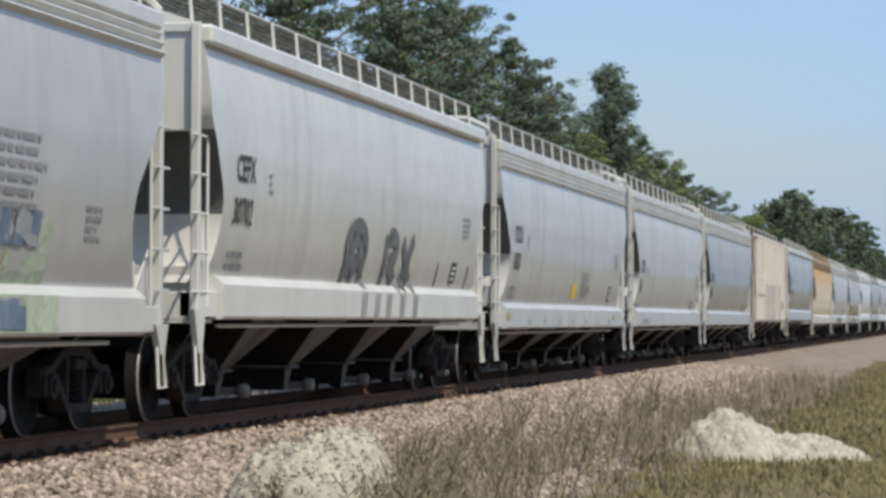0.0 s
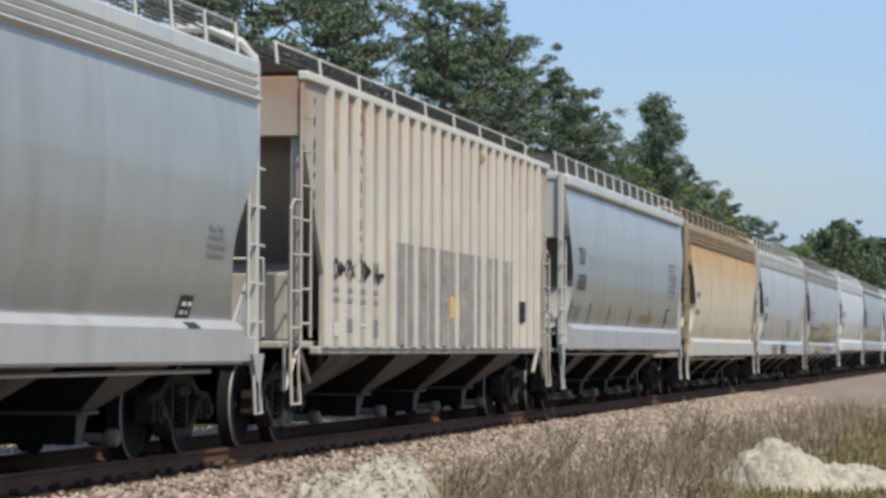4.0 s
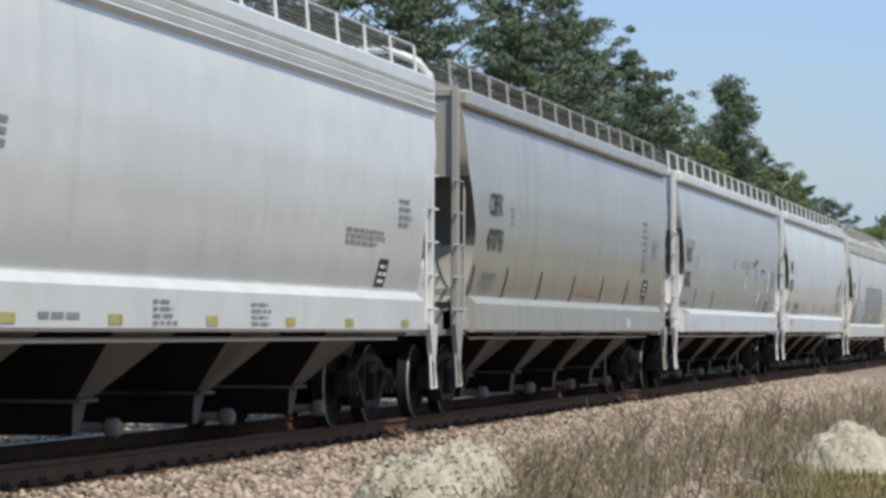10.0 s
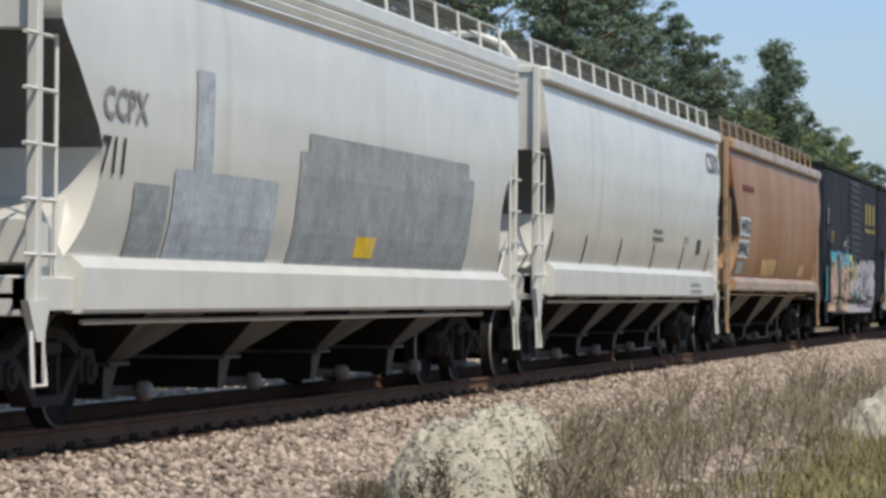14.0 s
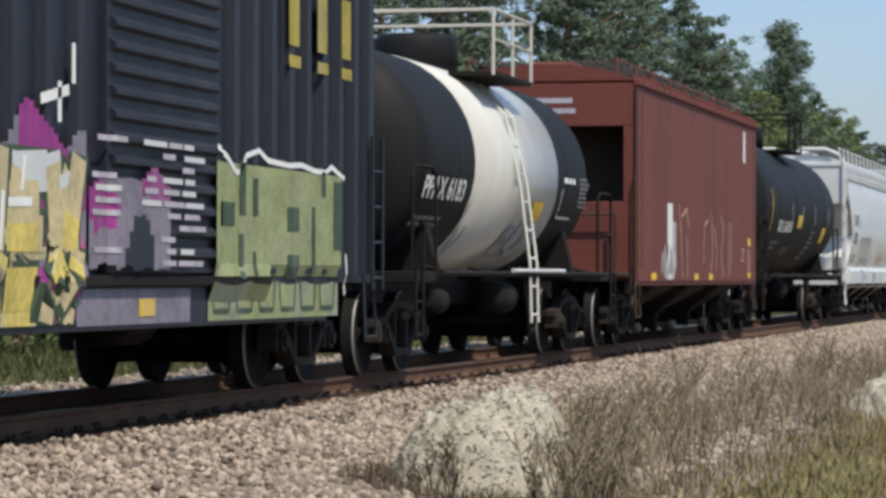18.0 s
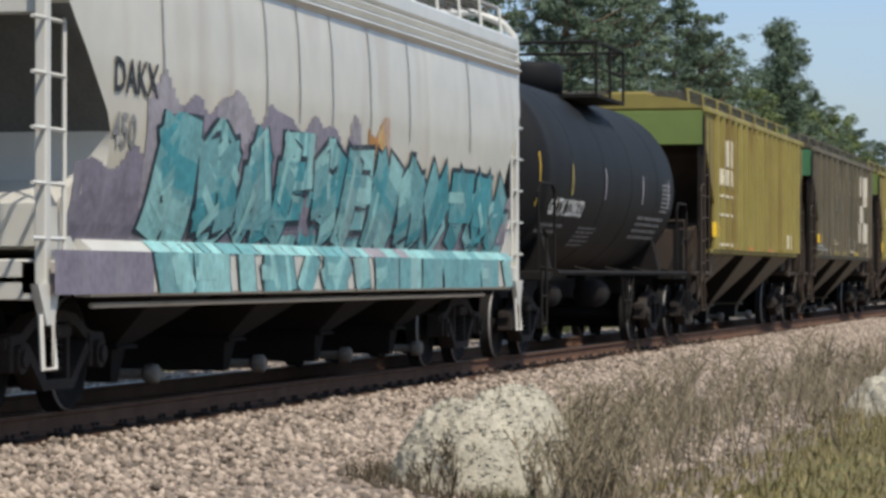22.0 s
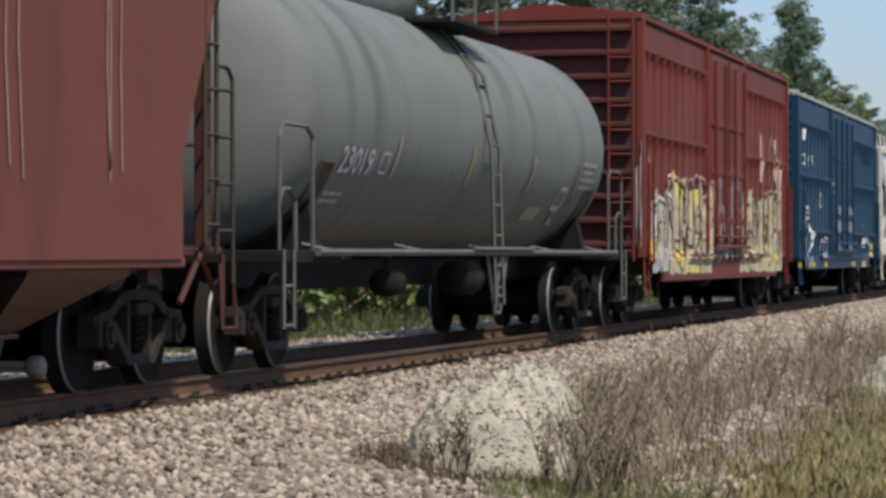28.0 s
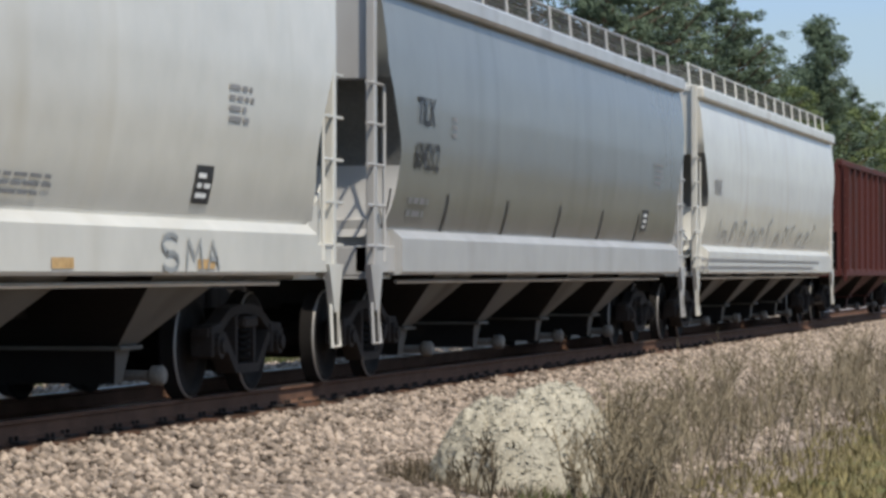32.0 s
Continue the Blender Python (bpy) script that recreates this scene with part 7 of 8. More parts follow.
    for x in (-5.66, -3.1, -0.3, 2.46, 4.9, 7.6):
        patch(C[10], x, x + 0.36, 1.13, 1.21, S_YELLOW, "plate")
    bars(C[10], -4.8, -3.5, 1.15, 1.25, 1, FADED, 101)
    bars(C[10], -1.9, -1.2, 1.12, 1.36, 4, FADED, 102)
    bars(C[10], 1.2, 1.9, 1.12, 1.36, 4, FADED, 103)
    bars(C[10], 5.0, 6.9, 2.0, 2.2, 3, FADED, 104)
    # beige grey
    hopper_marks(11, "CBFX", "470793", 2.6, -7.5, ticked=(-8.2, -5.9, -3.3, -0.45, 2.3, 4.95, 7.2))
    bars(C[11], 6.3, 6.9, 2.1, 3.0, 8, FADED, 111)
    bars(C[11], 0.0, 2.0, 1.6, 1.75, 3, S_TAN, 112)
    patch(C[11], 4.5, 4.9, 1.15, 1.3, CLEAN, "plate")
    # grey with rust and patches
    hopper_marks(12, "FINX", "10762", 2.42, -8.1, ticked=(-6.2, -3.4, 5.6, 7.6))
    patch(C[12], -8.1, -7.0, 2.68, 2.85, S_MID, "cover_paint")
    strokes(C[12], [[(1.0, 2.6), (4.0, 2.66)], [(1.2, 2.52), (3.6, 2.55)]], 0.03, S_SMUDGE)
    strokes(C[12], [[(4.0, 2.75), (4.1, 2.2)], [(3.7, 2.6), (4.4, 2.7)], [(-0.2, 2.4), (-0.15, 2.65)], [(2.3, 2.3), (2.35, 2.55)], [(5.2, 2.5), (5.8, 2.48)]], 0.075, S_GREY)
    for a, b, z0, z1 in ((4.65, 5.3, 1.7, 2.0), (6.5, 7.1, 2.0, 2.5), (1.8, 2.3, 2.0, 2.3)):
        patch(C[12], a, b, z0, z1, CLEAN, "cover_paint")
    for x in (-8.0, -6.9, -6.4):
        patch(C[12], x, x + 0.3, 1.15, 1.33, CLEAN, "cover_paint")
    # pale grey, black lettering
    hopper_marks(13, "FINX", "10558", 2.6, -7.95, ticked=(-8.5, -6.1, -3.4, -0.4, 2.5, 5.3, 7.8))
    strokes(C[13], [curve(-5.8, 1.65, 0.25, 0.15, 0, 300), [(-5.6, 1.55), (-5.4, 1.85), (-5.3, 1.55)], curve(-5.05, 1.68, 0.18, 0.13, 90, 400), [(-4.8, 1.8), (-4.6, 1.55), (-4.4, 1.62)]], 0.05, S_GREY)
    bars(C[13], 6.3, 7.5, 2.1, 2.5, 6, FADED, 131)
    patch(C[13], -7.6, -7.3, 1.25, 1.4, FADED, "plate")
    # grey cover paint on off-white
    text(C[14], "CCPX", -7.2, 2.42, 0.24, FADED, 1.2)
    text(C[14], "711", -7.2, 2.0, 0.28, BLACK, 1.1)
    patch(C[14], -6.3, -5.4, 1.33, 1.95, S_MID, "cover_paint", 0.008)
    patch(C[14], -5.3, -2.2, 1.33, 2.1, S_LIGHT, "cover_paint", 0.010)
    patch(C[14], -1.5, 6.2, 1.33, 2.42, S_MID, "cover_paint")
    patch(C[14], -1.2, 5.9, 2.42, 2.6, S_MID, "cover_paint")
    patch(C[14], -4.8, -4.3, 2.1, 2.95, S_LIGHT, "cover_paint")
    patch(C[14], 0.9, 1.7, 1.45, 1.66, SIGN_YELLOW, "plate", 0.010)
    # off-white with a dark mark high up
    text(C[15], "CSIX", 7.0, 3.32, 0.36, S_GREY, 1.5)
    bars(C[15], 1.1, 2.2, 1.95, 2.2, 2, S_GREY, 151)
    bars(C[15], 4.5, 5.1, 1.98, 2.12, 2, FADED, 152)
    patch(C[15], 6.1, 6.55, 1.82, 2.08, BLACK, "consolidated_box")
    ticks(C[15], (-7.5, -4.9, -1.9, 1.35, 4.55, 7.7), 1.52, 1.94)
    bars(C[15], 5.2, 6.6, 1.12, 1.34, 2, FADED, 153)
    # brown hopper with its white number panels
    c = C[16]
    patch(c, -6.6, -5.1, 2.27, 2.64, CLEAN, "number_panel")
    patch(c, -6.7, -5.0, 1.84, 2.2, CLEAN, "number_panel")
    text(c, "WFRX", -6.5, 2.33, 0.26, BLACK, 1.32, 0.014)
    text(c, "849462", -6.62, 1.9, 0.25, BLACK, 1.42, 0.014)
    patch(c, -2.6, -1.05, 1.51, 1.86, S_TAN, "cover_paint")
    patch(c, -1.0, -0.2, 1.53, 1.87, S_TAN, "cover_paint")
    patch(c, -6.6, -5.6, 1.53, 1.77, S_MID, "cover_paint")
    patch(c, 4.2, 5.4, 1.55, 1.8, S_TAN, "cover_paint")
    bars(c, -6.3, -4.2, 3.1, 3.35, 1, OXIDE, 161)
    # dark blue boxcars
    c = C[17]
    for x in (3.95, 5.05, 6.2):
        for a, b, z0, z1 in ((0.08, 0.55, 3.12, 3.72), (0.05, 0.6, 2.9, 3.02)):
            patch(c, x + a, x + b, z0, z1, LETTER_YELLOW, "herald", 0.006, 0.1)
    text(c, "XT", -5.6, 2.45, 0.3, LETTER_YELLOW, 1.2)
    patch(c, -6.75, -6.25, 0.98, 1.85, S_CYAN, "spray_fill", 0.008, 0.1)
    cloud(c, -6.3, -0.5, 1.45, 2.38, [S_LIME, S_SKY, S_SKY, S_SKY, S_BLUE, S_LIME], 174, 0.006, 0.22, 0.1)
    wildstyle(c, -6.1, -0.5, 0.72, 2.1, [S_TAN, S_PINK, S_PINK, S_CREAM, S_PINK], S_SOOT, S_CREAM, 171, 0.012, 1.4)
    burner(c, "NAHI", -6.1, -2.9, 0.9, 1.95, [S_PINK, S_PINK, S_CREAM], S_SOOT, S_CREAM, 171, 0.3, 0.05, base=0.024, gleam=0.1)
    burner(c, "IN", -4.25, -3.2, 0.74, 2.2, [S_DKGREEN, S_GREY, S_SMUDGE], BLACK, S_PINK, 176, 0.5, 0.04, base=0.04)
    cloud(c, -0.9, 1.8, 0.95, 2.25, [S_YELLOW, S_PURPLE, S_CYAN2, S_DKGREEN, S_LILAC], 175, 0.012, 0.4, 0.0)
    burner(c, "NAE", -0.7, 1.8, 0.98, 2.1, [S_CYAN2, S_LILAC, S_YELLOW], S_DKGREEN, S_LILAC, 177, 0.3, 0.05, gleam=0.15)
    patch(c, -1.0, 6.3, 0.68, 0.9, S_LILAC, "spray_fill", 0.008, 0.1)
    wildstyle(c, 1.9, 6.9, 0.78, 2.0, [NAVY, S_PURPLE, NAVY, S_LILAC], BLACK, S_LILAC, 178, 0.006)
    burner(c, "WKTEHNE", 1.9, 6.9, 0.8, 2.15, [S_PURPLE, S_LILAC, S_LILAC, S_LILAC], BLACK, CLEAN, 173, 0.34, 0.07, gleam=0.15)
    strokes(c, [[(-6.0, 1.3), (-5.4, 1.35)], [(-5.5, 1.3), (-5.3, 0.8)], [(-2.2, 1.3), (-1.6, 1.35)], [(-1.9, 1.05), (-1.2, 1.1)]], 0.06, S_ROSE, 0.03)
    strokes(c, [[(-2.1, 2.35), (-2.1, 2.55)], [(-1.3, 2.3), (-1.3, 2.7)], [(-2.2, 2.5), (-1.9, 2.5)], [(-6.4, 2.9), (-6.3, 3.3)]], 0.08, WHITE)
    patch(c, 6.2, 6.9, 0.98, 1.12, SIGN_YELLOW, "plate", 0.015)
    c = C[18]
    for x in (4.55, 5.55, 6.45):
        for a, b, z0, z1 in ((0.05, 0.4, 3.22, 3.8), (0.05, 0.45, 3.02, 3.13)):
            patch(c, x + a, x + b, z0, z1, LETTER_YELLOW, "herald", 0.006, 0.1)
    text(c, "XT", -5.6, 2.32, 0.26, LETTER_YELLOW, 1.2)
    bars(c, -6.75, -6.0, 2.32, 2.58, 1, LETTER_YELLOW, 183)
    text(c, "142950", -6.6, 1.82, 0.22, LETTER_YELLOW, 1.75)
    cloud(c, -6.6, -1.0, 0.72, 2.5, [S_MAGENTA, S_PURPLE, S_ROSY, S_MAGENTA], 183, 0.006, 0.35, 0.1)
    burner(c, "HANNEW", -5.9, -1.1, 1.25, 2.0, [S_GOLD, S_CREAM, S_CREAM, CLEAN], S_DKGREEN, WHITE, 181, 0.38, 0.05, gleam=0.12)
    burner(c, "SHMUEN", -6.0, -1.1, 0.72, 1.3, [S_CREAM, S_GOLD, S_CREAM, S_LIGHT], S_DKGREEN, S_PINK, 185, 0.36, 0.045, gleam=0.1)
    cloud(c, -0.95, 0.9, 1.12, 2.05, [S_ROSY, S_MAGENTA, S_PURPLE, NAVY], 184, 0.012, 0.5, 0.1)
    rnd = random.Random(186)
    for k in range(11):
        z = 1.16 + 0.095 * k
        for x in (-0.9, 0.1, 0.6, 1.1):
            if rnd.random() < (0.9 if x > 0.3 else 0.3):
                patch(c, x + rnd.uniform(0, 0.2), x + rnd.uniform(0.4, 0.75), z, z + 0.045, rnd.choice((CLEAN, S_LILAC, S_LILAC)), "spray_fill", 0.018, 0.1)
    patch(c, -1.1, 1.7, 0.7, 0.98, S_PURPLE, "spray_fill", 0.008, 0.1)
    patch(c, 0.35, 0.75, 0.76, 0.9, SIGN_YELLOW, "plate", 0.014)
    # pea-green block letters: one field, with the dark slots between and inside the letters
    patch(c, 2.2, 6.5, 1.08, 2.06, S_PEA, "spray_fill", 0.006, 0.1)
    for x0, x1, z0, z1 in ((2.35, 2.85, 1.52, 1.72), (2.98, 3.14, 1.06, 1.45), (3.0, 3.2, 1.62, 2.08), (3.42, 3.58, 1.62, 1.95), (3.42, 3.52, 1.08, 1.3), (4.55, 4.95, 1.5, 1.72), (4.55, 4.95, 1.06, 1.28),
                           (5.4, 5.52, 1.1, 1.74), (6.2, 6.5, 1.34, 2.0), (5.75, 5.9, 1.85, 2.08)):
        patch(c, x0, x1, z0, z1, S_DKGREEN, "spray_line", 0.012, 0.1)
    cloud(c, 2.2, 6.5, 0.7, 1.05, [S_PEA, S_SAGE, S_PEA], 188, 0.008, 0.1, 0.0)
    strokes(c, [[(2.3 + 0.7 * k, 1.04), (2.36 + 0.7 * k, 0.78), (2.8 + 0.7 * k, 0.78), (2.86 + 0.7 * k, 1.04)] for k in range(6)], 0.05, S_DKGREEN)
    strokes(c, [[(2.2, 2.18), (2.6, 2.12), (2.9, 1.98), (3.05, 2.0), (3.2, 2.14), (3.6, 2.2), (3.9, 2.12), (4.6, 2.1), (5.0, 2.12), (5.5, 2.08), (5.9, 2.08), (6.1, 2.14), (6.6, 2.04)], [(6.65, 1.3), (6.75, 0.9)]], 0.05, WHITE)
    strokes(c, [[(-1.6, 2.2), (-1.6, 2.5)], [(-2.0, 2.35), (-1.4, 2.45)], [(-1.3, 2.5), (-1.3, 2.8)]], 0.08, WHITE)
    patch(c, -7.0, -6.6, 0.98, 1.2, SIGN_YELLOW, "plate", 0.012)
    # banded tank
    c = C[19]
    text(c, "PPAX 6183", -4.6, 1.98, 0.25, WHITE, 1.28)
    bars(c, -4.6, -2.9, 1.65, 1.8, 2, FADED, 191)
    patch(c, 1.8, 2.45, 1.83, 2.08, SIGN_YELLOW, "plate", 0.012)
    strokes(c, [[(-2.2, 2.0), (-2.1, 1.7), (-2.0, 2.0)], [(-2.0, 1.7), (-1.8, 1.4)], [(-1.6, 1.7), (-1.6, 1.35)]], 0.05, S_GREY, 0.014)
    bars(c, 3.7, 4.8, 2.35, 2.5, 1, WHITE, 192)
    bars(c, 4.9, 5.6, 2.05, 2.5, 7, FADED, 193)
    strokes(c, [[(3.6, 2.3), (3.6, 1.9), (4.6, 1.9)]], 0.03, WHITE)
    wild_letters(c, 0.7, 2.5, 1.35, 1.8, [S_LIGHT], S_GREY, 3, 194, 0.12, None, 0.02)
    # oxide hopper with white drips
    c = C[20]
    me = bpy.data.meshes.new("end_print")
    xe = -(place(20)[1] / 2 - 0.85) - 0.006
    me.from_pydata([(xe, y, z) for y0, y1, z0, z1 in ((-0.5, 0.2, 3.78, 3.86), (-0.55, 0.3, 3.62, 3.7)) for y, z in ((y0, z0), (y1, z0), (y1, z1), (y0, z1))], [], [(0, 1, 2, 3), (4, 5, 6, 7)])
    me.materials.append(S_LILAC)
    new("end_print", me).parent = c
    patch(c, -3.55, -3.0, 1.05, 2.3, WHITE, "paint_smear")
    patch(c, -3.0, -2.6, 1.2, 2.0, S_LILAC, "paint_smear")
    drips(c, -4.2, -2.5, 1.05, 1.7, 14, WHITE, 201)
    strokes(c, [[(-2.3, 2.3), (-2.1, 1.8), (-1.9, 1.08)], [(-2.0, 2.1), (-1.5, 2.25), (-1.2, 1.95)], [(-1.4, 1.8), (-1.35, 1.08)], [(0.6, 1.35), (0.7, 2.0), (1.1, 2.1)], [(1.6, 2.2), (1.75, 1.5), (1.5, 1.2)], [(1.9, 2.0), (2.3, 1.6), (2.2, 1.2)],
                [(2.9, 2.2), (3.2, 1.9), (2.8, 1.5), (3.2, 1.1)], [(3.9, 2.1), (3.9, 1.1)], [(4.2, 2.1), (4.2, 1.2)]], 0.05, S_PINK)
    for x in (-0.5, 1.3, -5.2):
        patch(c, x, x + 0.5, 1.04, 1.15, SIGN_YELLOW, "plate")
    patch(c, 6.0, 6.3, 3.3, 3.9, WHITE, "emblem")
    patch(c, 6.68, 7.1, 1.7, 1.84, SIGN_YELLOW, "plate")
    patch(c, 6.72, 7.12, 1.08, 1.18, SIGN_YELLOW, "plate")
    bars(c, 6.75, 7.05, 1.22, 1.66, 5, S_PINK, 202)
    strokes(c, [[(5.7, 1.41), (5.7, 1.62), (6.08, 1.62), (6.08, 1.41), (5.7, 1.41)], [(5.8, 1.45), (5.82, 1.58)], [(5.95, 1.45), (5.97, 1.58)]], 0.03, S_PINK)
    # black tank, yellow labels
    c = C[21]
    text(c, "TILX 264358", -4.2, 2.08, 0.23, WHITE, 1.45)
    bars(c, -4.5, -2.8, 1.68, 1.9, 2, FADED, 211)
    bars(c, -1.8, -0.7, 1.6, 1.78, 3, FADED, 212)
    bars(c, 2.4, 3.2, 1.5, 2.2, 6, FADED, 213)
    patch(c, -0.7, 0.05, 2.2, 2.48, SIGN_YELLOW, "label")
    patch(c, 4.6, 5.3, 1.92, 2.28, SIGN_YELLOW, "label")
    for x, z0, z1, m in ((-5.6, 2.05, 2.96, SIGN_YELLOW), (-1.95, 2.28, 2.72, S_LILAC), (0.1, 2.3, 2.7, S_LILAC), (2.65, 2.3, 2.75, S_LILAC), (5.6, 2.3, 2.75, S_LILAC)):
        strokes(c, [[(x, z0), (x - 0.05, z1)]], 0.07, m)
    # white hopper with loops
    patch(C[22], -6.1, -4.9, 2.42, 2.78, WHITE, "plate", 0.004)
    hopper_marks(22, "DAKX", "252112", 2.46, -5.9, ticked=(-6.4, 4.4))
    strokes(C[22], [curve(-3.6 + 0.62 * k, 1.75, 0.3, 0.42, 190, -10) for k in range(5)] + [[(-4.0, 1.36), (-3.9, 2.0)], [(-0.85, 1.7), (-0.95, 1.35)]] + [curve(-3.4 + 0.8 * k, 1.4, 0.25, 0.2, 180, 0) for k in range(3)] + [[(-3.9, 1.3), (-3.6, 1.25), (-3.5, 0.95)]], 0.06, S_GREY)
    strokes(C[22], [[(1.3 + 0.4 * k, 1.42), (1.35 + 0.4 * k, 1.75), (1.42 + 0.4 * k, 2.15 - 0.12 * (k % 3))] for k in range(6)] + [[(1.2, 1.6), (3.4, 1.68)], curve(2.2, 1.15, 0.3, 0.1, 160, -150), [(1.2, 1.0), (1.25, 1.25)]], 0.045, S_TAN)
    strokes(C[22], [[(1.5 + 0.7 * k, 1.45), (1.6 + 0.7 * k, 2.0)] for k in range(3)], 0.04, S_PURPLE)
    bars(C[22], 5.0, 7.0, 2.0, 2.35, 5, FADED, 223)
    bars(C[22], -3.3, -2.2, 1.05, 1.15, 2, FADED, 224)
    bars(C[22], -0.5, 0.6, 1.0, 1.25, 4, FADED, 225)
    # cream hopper with the turquoise piece
    c = C[23]
    text(c, "DAKX", -6.75, 2.5, 0.26, BLACK, 1.05)
    text(c, "450", -6.75, 2.08, 0.26, FADED, 1.05)
    cloud(c, -7.5, -5.4, 1.34, 2.2, [S_PURPLE, S_PURPLE, S_HAZE], 236, 0.004, 0.5, 0.0)
    cloud(c, -5.9, 0.9, 1.36, 2.85, [S_PURPLE, S_PURPLE, S_HAZE], 237, 0.0045, 0.45, 0.0)
    cloud(c, 0.8, 8.5, 1.36, 2.1, [S_HAZE, S_PURPLE, S_DEEP], 238, 0.0045, 0.25, 0.0)
    cloud(c, 1.2, 2.1, 2.2, 2.8, [S_RUST, S_TAN, S_ROSEATE], 239, 0.005, 0.7, 0.3)
    burner(c, "MOAESENOXTRL", -5.7, 8.5, 1.34, 2.42, [S_AQUA, S_TEAL, S_CYAN2, S_TEAL, S_AQUA], S_INK, S_AQUA, 231, 0.46, 0.055, 0.12, 0.26, 0.06, gleam=0.12)
    burner(c, "UDIHIUIENZWHEI", -5.7, 8.7, 0.94, 1.27, [S_TEAL, S_AQUA, S_AQUA], S_INK, S_AQUA, 233, 0.5, 0.04, 0.0, 0.0, 0.0, gleam=0.1)
    patch(c, -8.0, -5.7, 0.94, 1.27, S_PURPLE, "spray_fill")
    # the sloped ledge of the sill is sprayed over too
    rnd, x = random.Random(238), -5.7
    ledge = {"S_AQUA": [], "S_TEAL": [], "S_PURPLE": []}
    while x < 8.6:
        w = rnd.uniform(0.2, 0.6)
        ledge[rnd.choice(("S_AQUA", "S_AQUA", "S_TEAL", "S_PURPLE"))].append((x - BACK[c.name], x + w - 0.04 - BACK[c.name]))
        x += w
    for hue, m in (("S_AQUA", S_AQUA), ("S_TEAL", S_TEAL), ("S_PURPLE", S_HAZE)):
        v = [p for a, b in ledge[hue] for p in ((a, -1.584, 1.268), (b, -1.584, 1.268), (b, -1.479, 1.362), (a, -1.479, 1.362))]
        tagged(raw("spray_fill", v, [(4 * k, 4 * k + 1, 4 * k + 2, 4 * k + 3) for k in range(len(ledge[hue]))], m, c), kind="stuff")
    for x in (-5.5, -2.5, -1.4, -0.2, 1.3, 3.0, 6.0):
        patch(c, x - 0.02, x + 0.02, 2.5, 3.6, S_MID, "panel_seam")
    # black tank with its number
    c = C[24]
    text(c, "GATX 228632", -4.55, 1.92, 0.22, WHITE, 1.36)
    bars(c, -4.75, -2.95, 1.65, 1.82, 2, FADED, 241)
    bars(c, -1.7, -0.2, 1.5, 1.8, 5, FADED, 242)
    bars(c, 2.9, 5.8, 1.65, 2.05, 4, FADED, 243)
    bars(c, 4.9, 5.9, 2.1, 2.6, 7, FADED, 244)
    for x, z0, z1, m in ((-5.55, 2.0, 2.72, SIGN_YELLOW), (-3.15, 2.2, 2.64, S_GOLD), (-0.45, 2.2, 2.66, S_LILAC), (2.95, 2.2, 2.65, S_LILAC), (5.55, 2.2, 2.66, S_LILAC)):
        strokes(c, [[(x, z0), (x - 0.05, z1)]], 0.06, m)
    # yellow-green hoppers with white emblem and lines
    for i in (25, 27):
        c = C[i]
        patch(c, -5.05, -3.1, 2.75, 3.05, S_CHALK, "emblem", 0.006, 0.06)
        patch(c, -4.4, -3.1, 3.1, 3.6, S_CHALK, "emblem", 0.006, 0.06)
        for z in (2.55, 2.2, 1.65):
            patch(c, -5.05, -3.1, z - 0.025, z + 0.025, S_CHALK, "painted_line", 0.006, 0.06)
        patch(c, -5.05, -4.95, 1.65, 2.55, S_CHALK, "painted_line", 0.006, 0.06)
        patch(c, 5.7, 6.1, 1.65, 1.95, S_CHALK, "consolidated_box", 0.006, 0.06)
        patch(c, -5.95, -5.5, 1.78, 2.05, SIGN_YELLOW, "plate", 0.006, 0.06)
        for x in (-2.7, -0.9, 2.4, 4.4):
            patch(c, x, x + 0.4, 1.56, 1.64, S_RUST, "rust_stain", 0.006, 0.06)
        rnd = random.Random(270 + i)
        gap = (place(i)[1] - 4.8) / 16
        for k in range(16):
            x = (k - 7.5) * gap + BACK[c.name]
            for _ in range(3):
                a, top = x + rnd.uniform(-0.24, 0.24), rnd.choice((3.95, 3.95, rnd.uniform(2.4, 3.6)))
                strokes(c, [[(a, top), (a, max(1.6, top - rnd.uniform(0.3, 2.2)))]], rnd.uniform(0.02, 0.05), rnd.choice((S_STREAK, S_MOSS, S_MOSS)), 0.006, "rust_stain")
            if rnd.random() < 0.6:
                a, w = x + rnd.uniform(-0.15, 0.1), rnd.uniform(0.08, 0.2)
                patch(c, a, a + w, 1.58, 1.58 + rnd.uniform(0.05, 0.2), S_BUFF, "worn_paint", 0.006, 0.3)
    # olive hopper with faded words and a white emblem
    c = C[26]
    rnd = random.Random(26)
    for row, x0, n, step, m in ((3.2, -1.7, 6, 1.0, S_SMUDGE), (2.72, -5.7, 9, 1.05, S_FAINT), (1.72, -1.0, 5, 0.9, S_FAINT)):
        for k in range(n):
            x = x0 + step * k
            for d in (0.0, 0.34):
                patch(c, x + d, x + d + 0.08, row - 0.05 * rnd.random(), row + (0.36 if row > 2 else 0.2) - 0.08 * rnd.random(), m, "faded_letter", 0.006, 0.06)
    drips(c, -6.0, 4.5, 1.6, 3.4, 12, S_FAINT, 266, 0.04)
    drips(c, -4.0, 4.6, 1.58, 1.9, 14, S_BUFF, 267, 0.06)
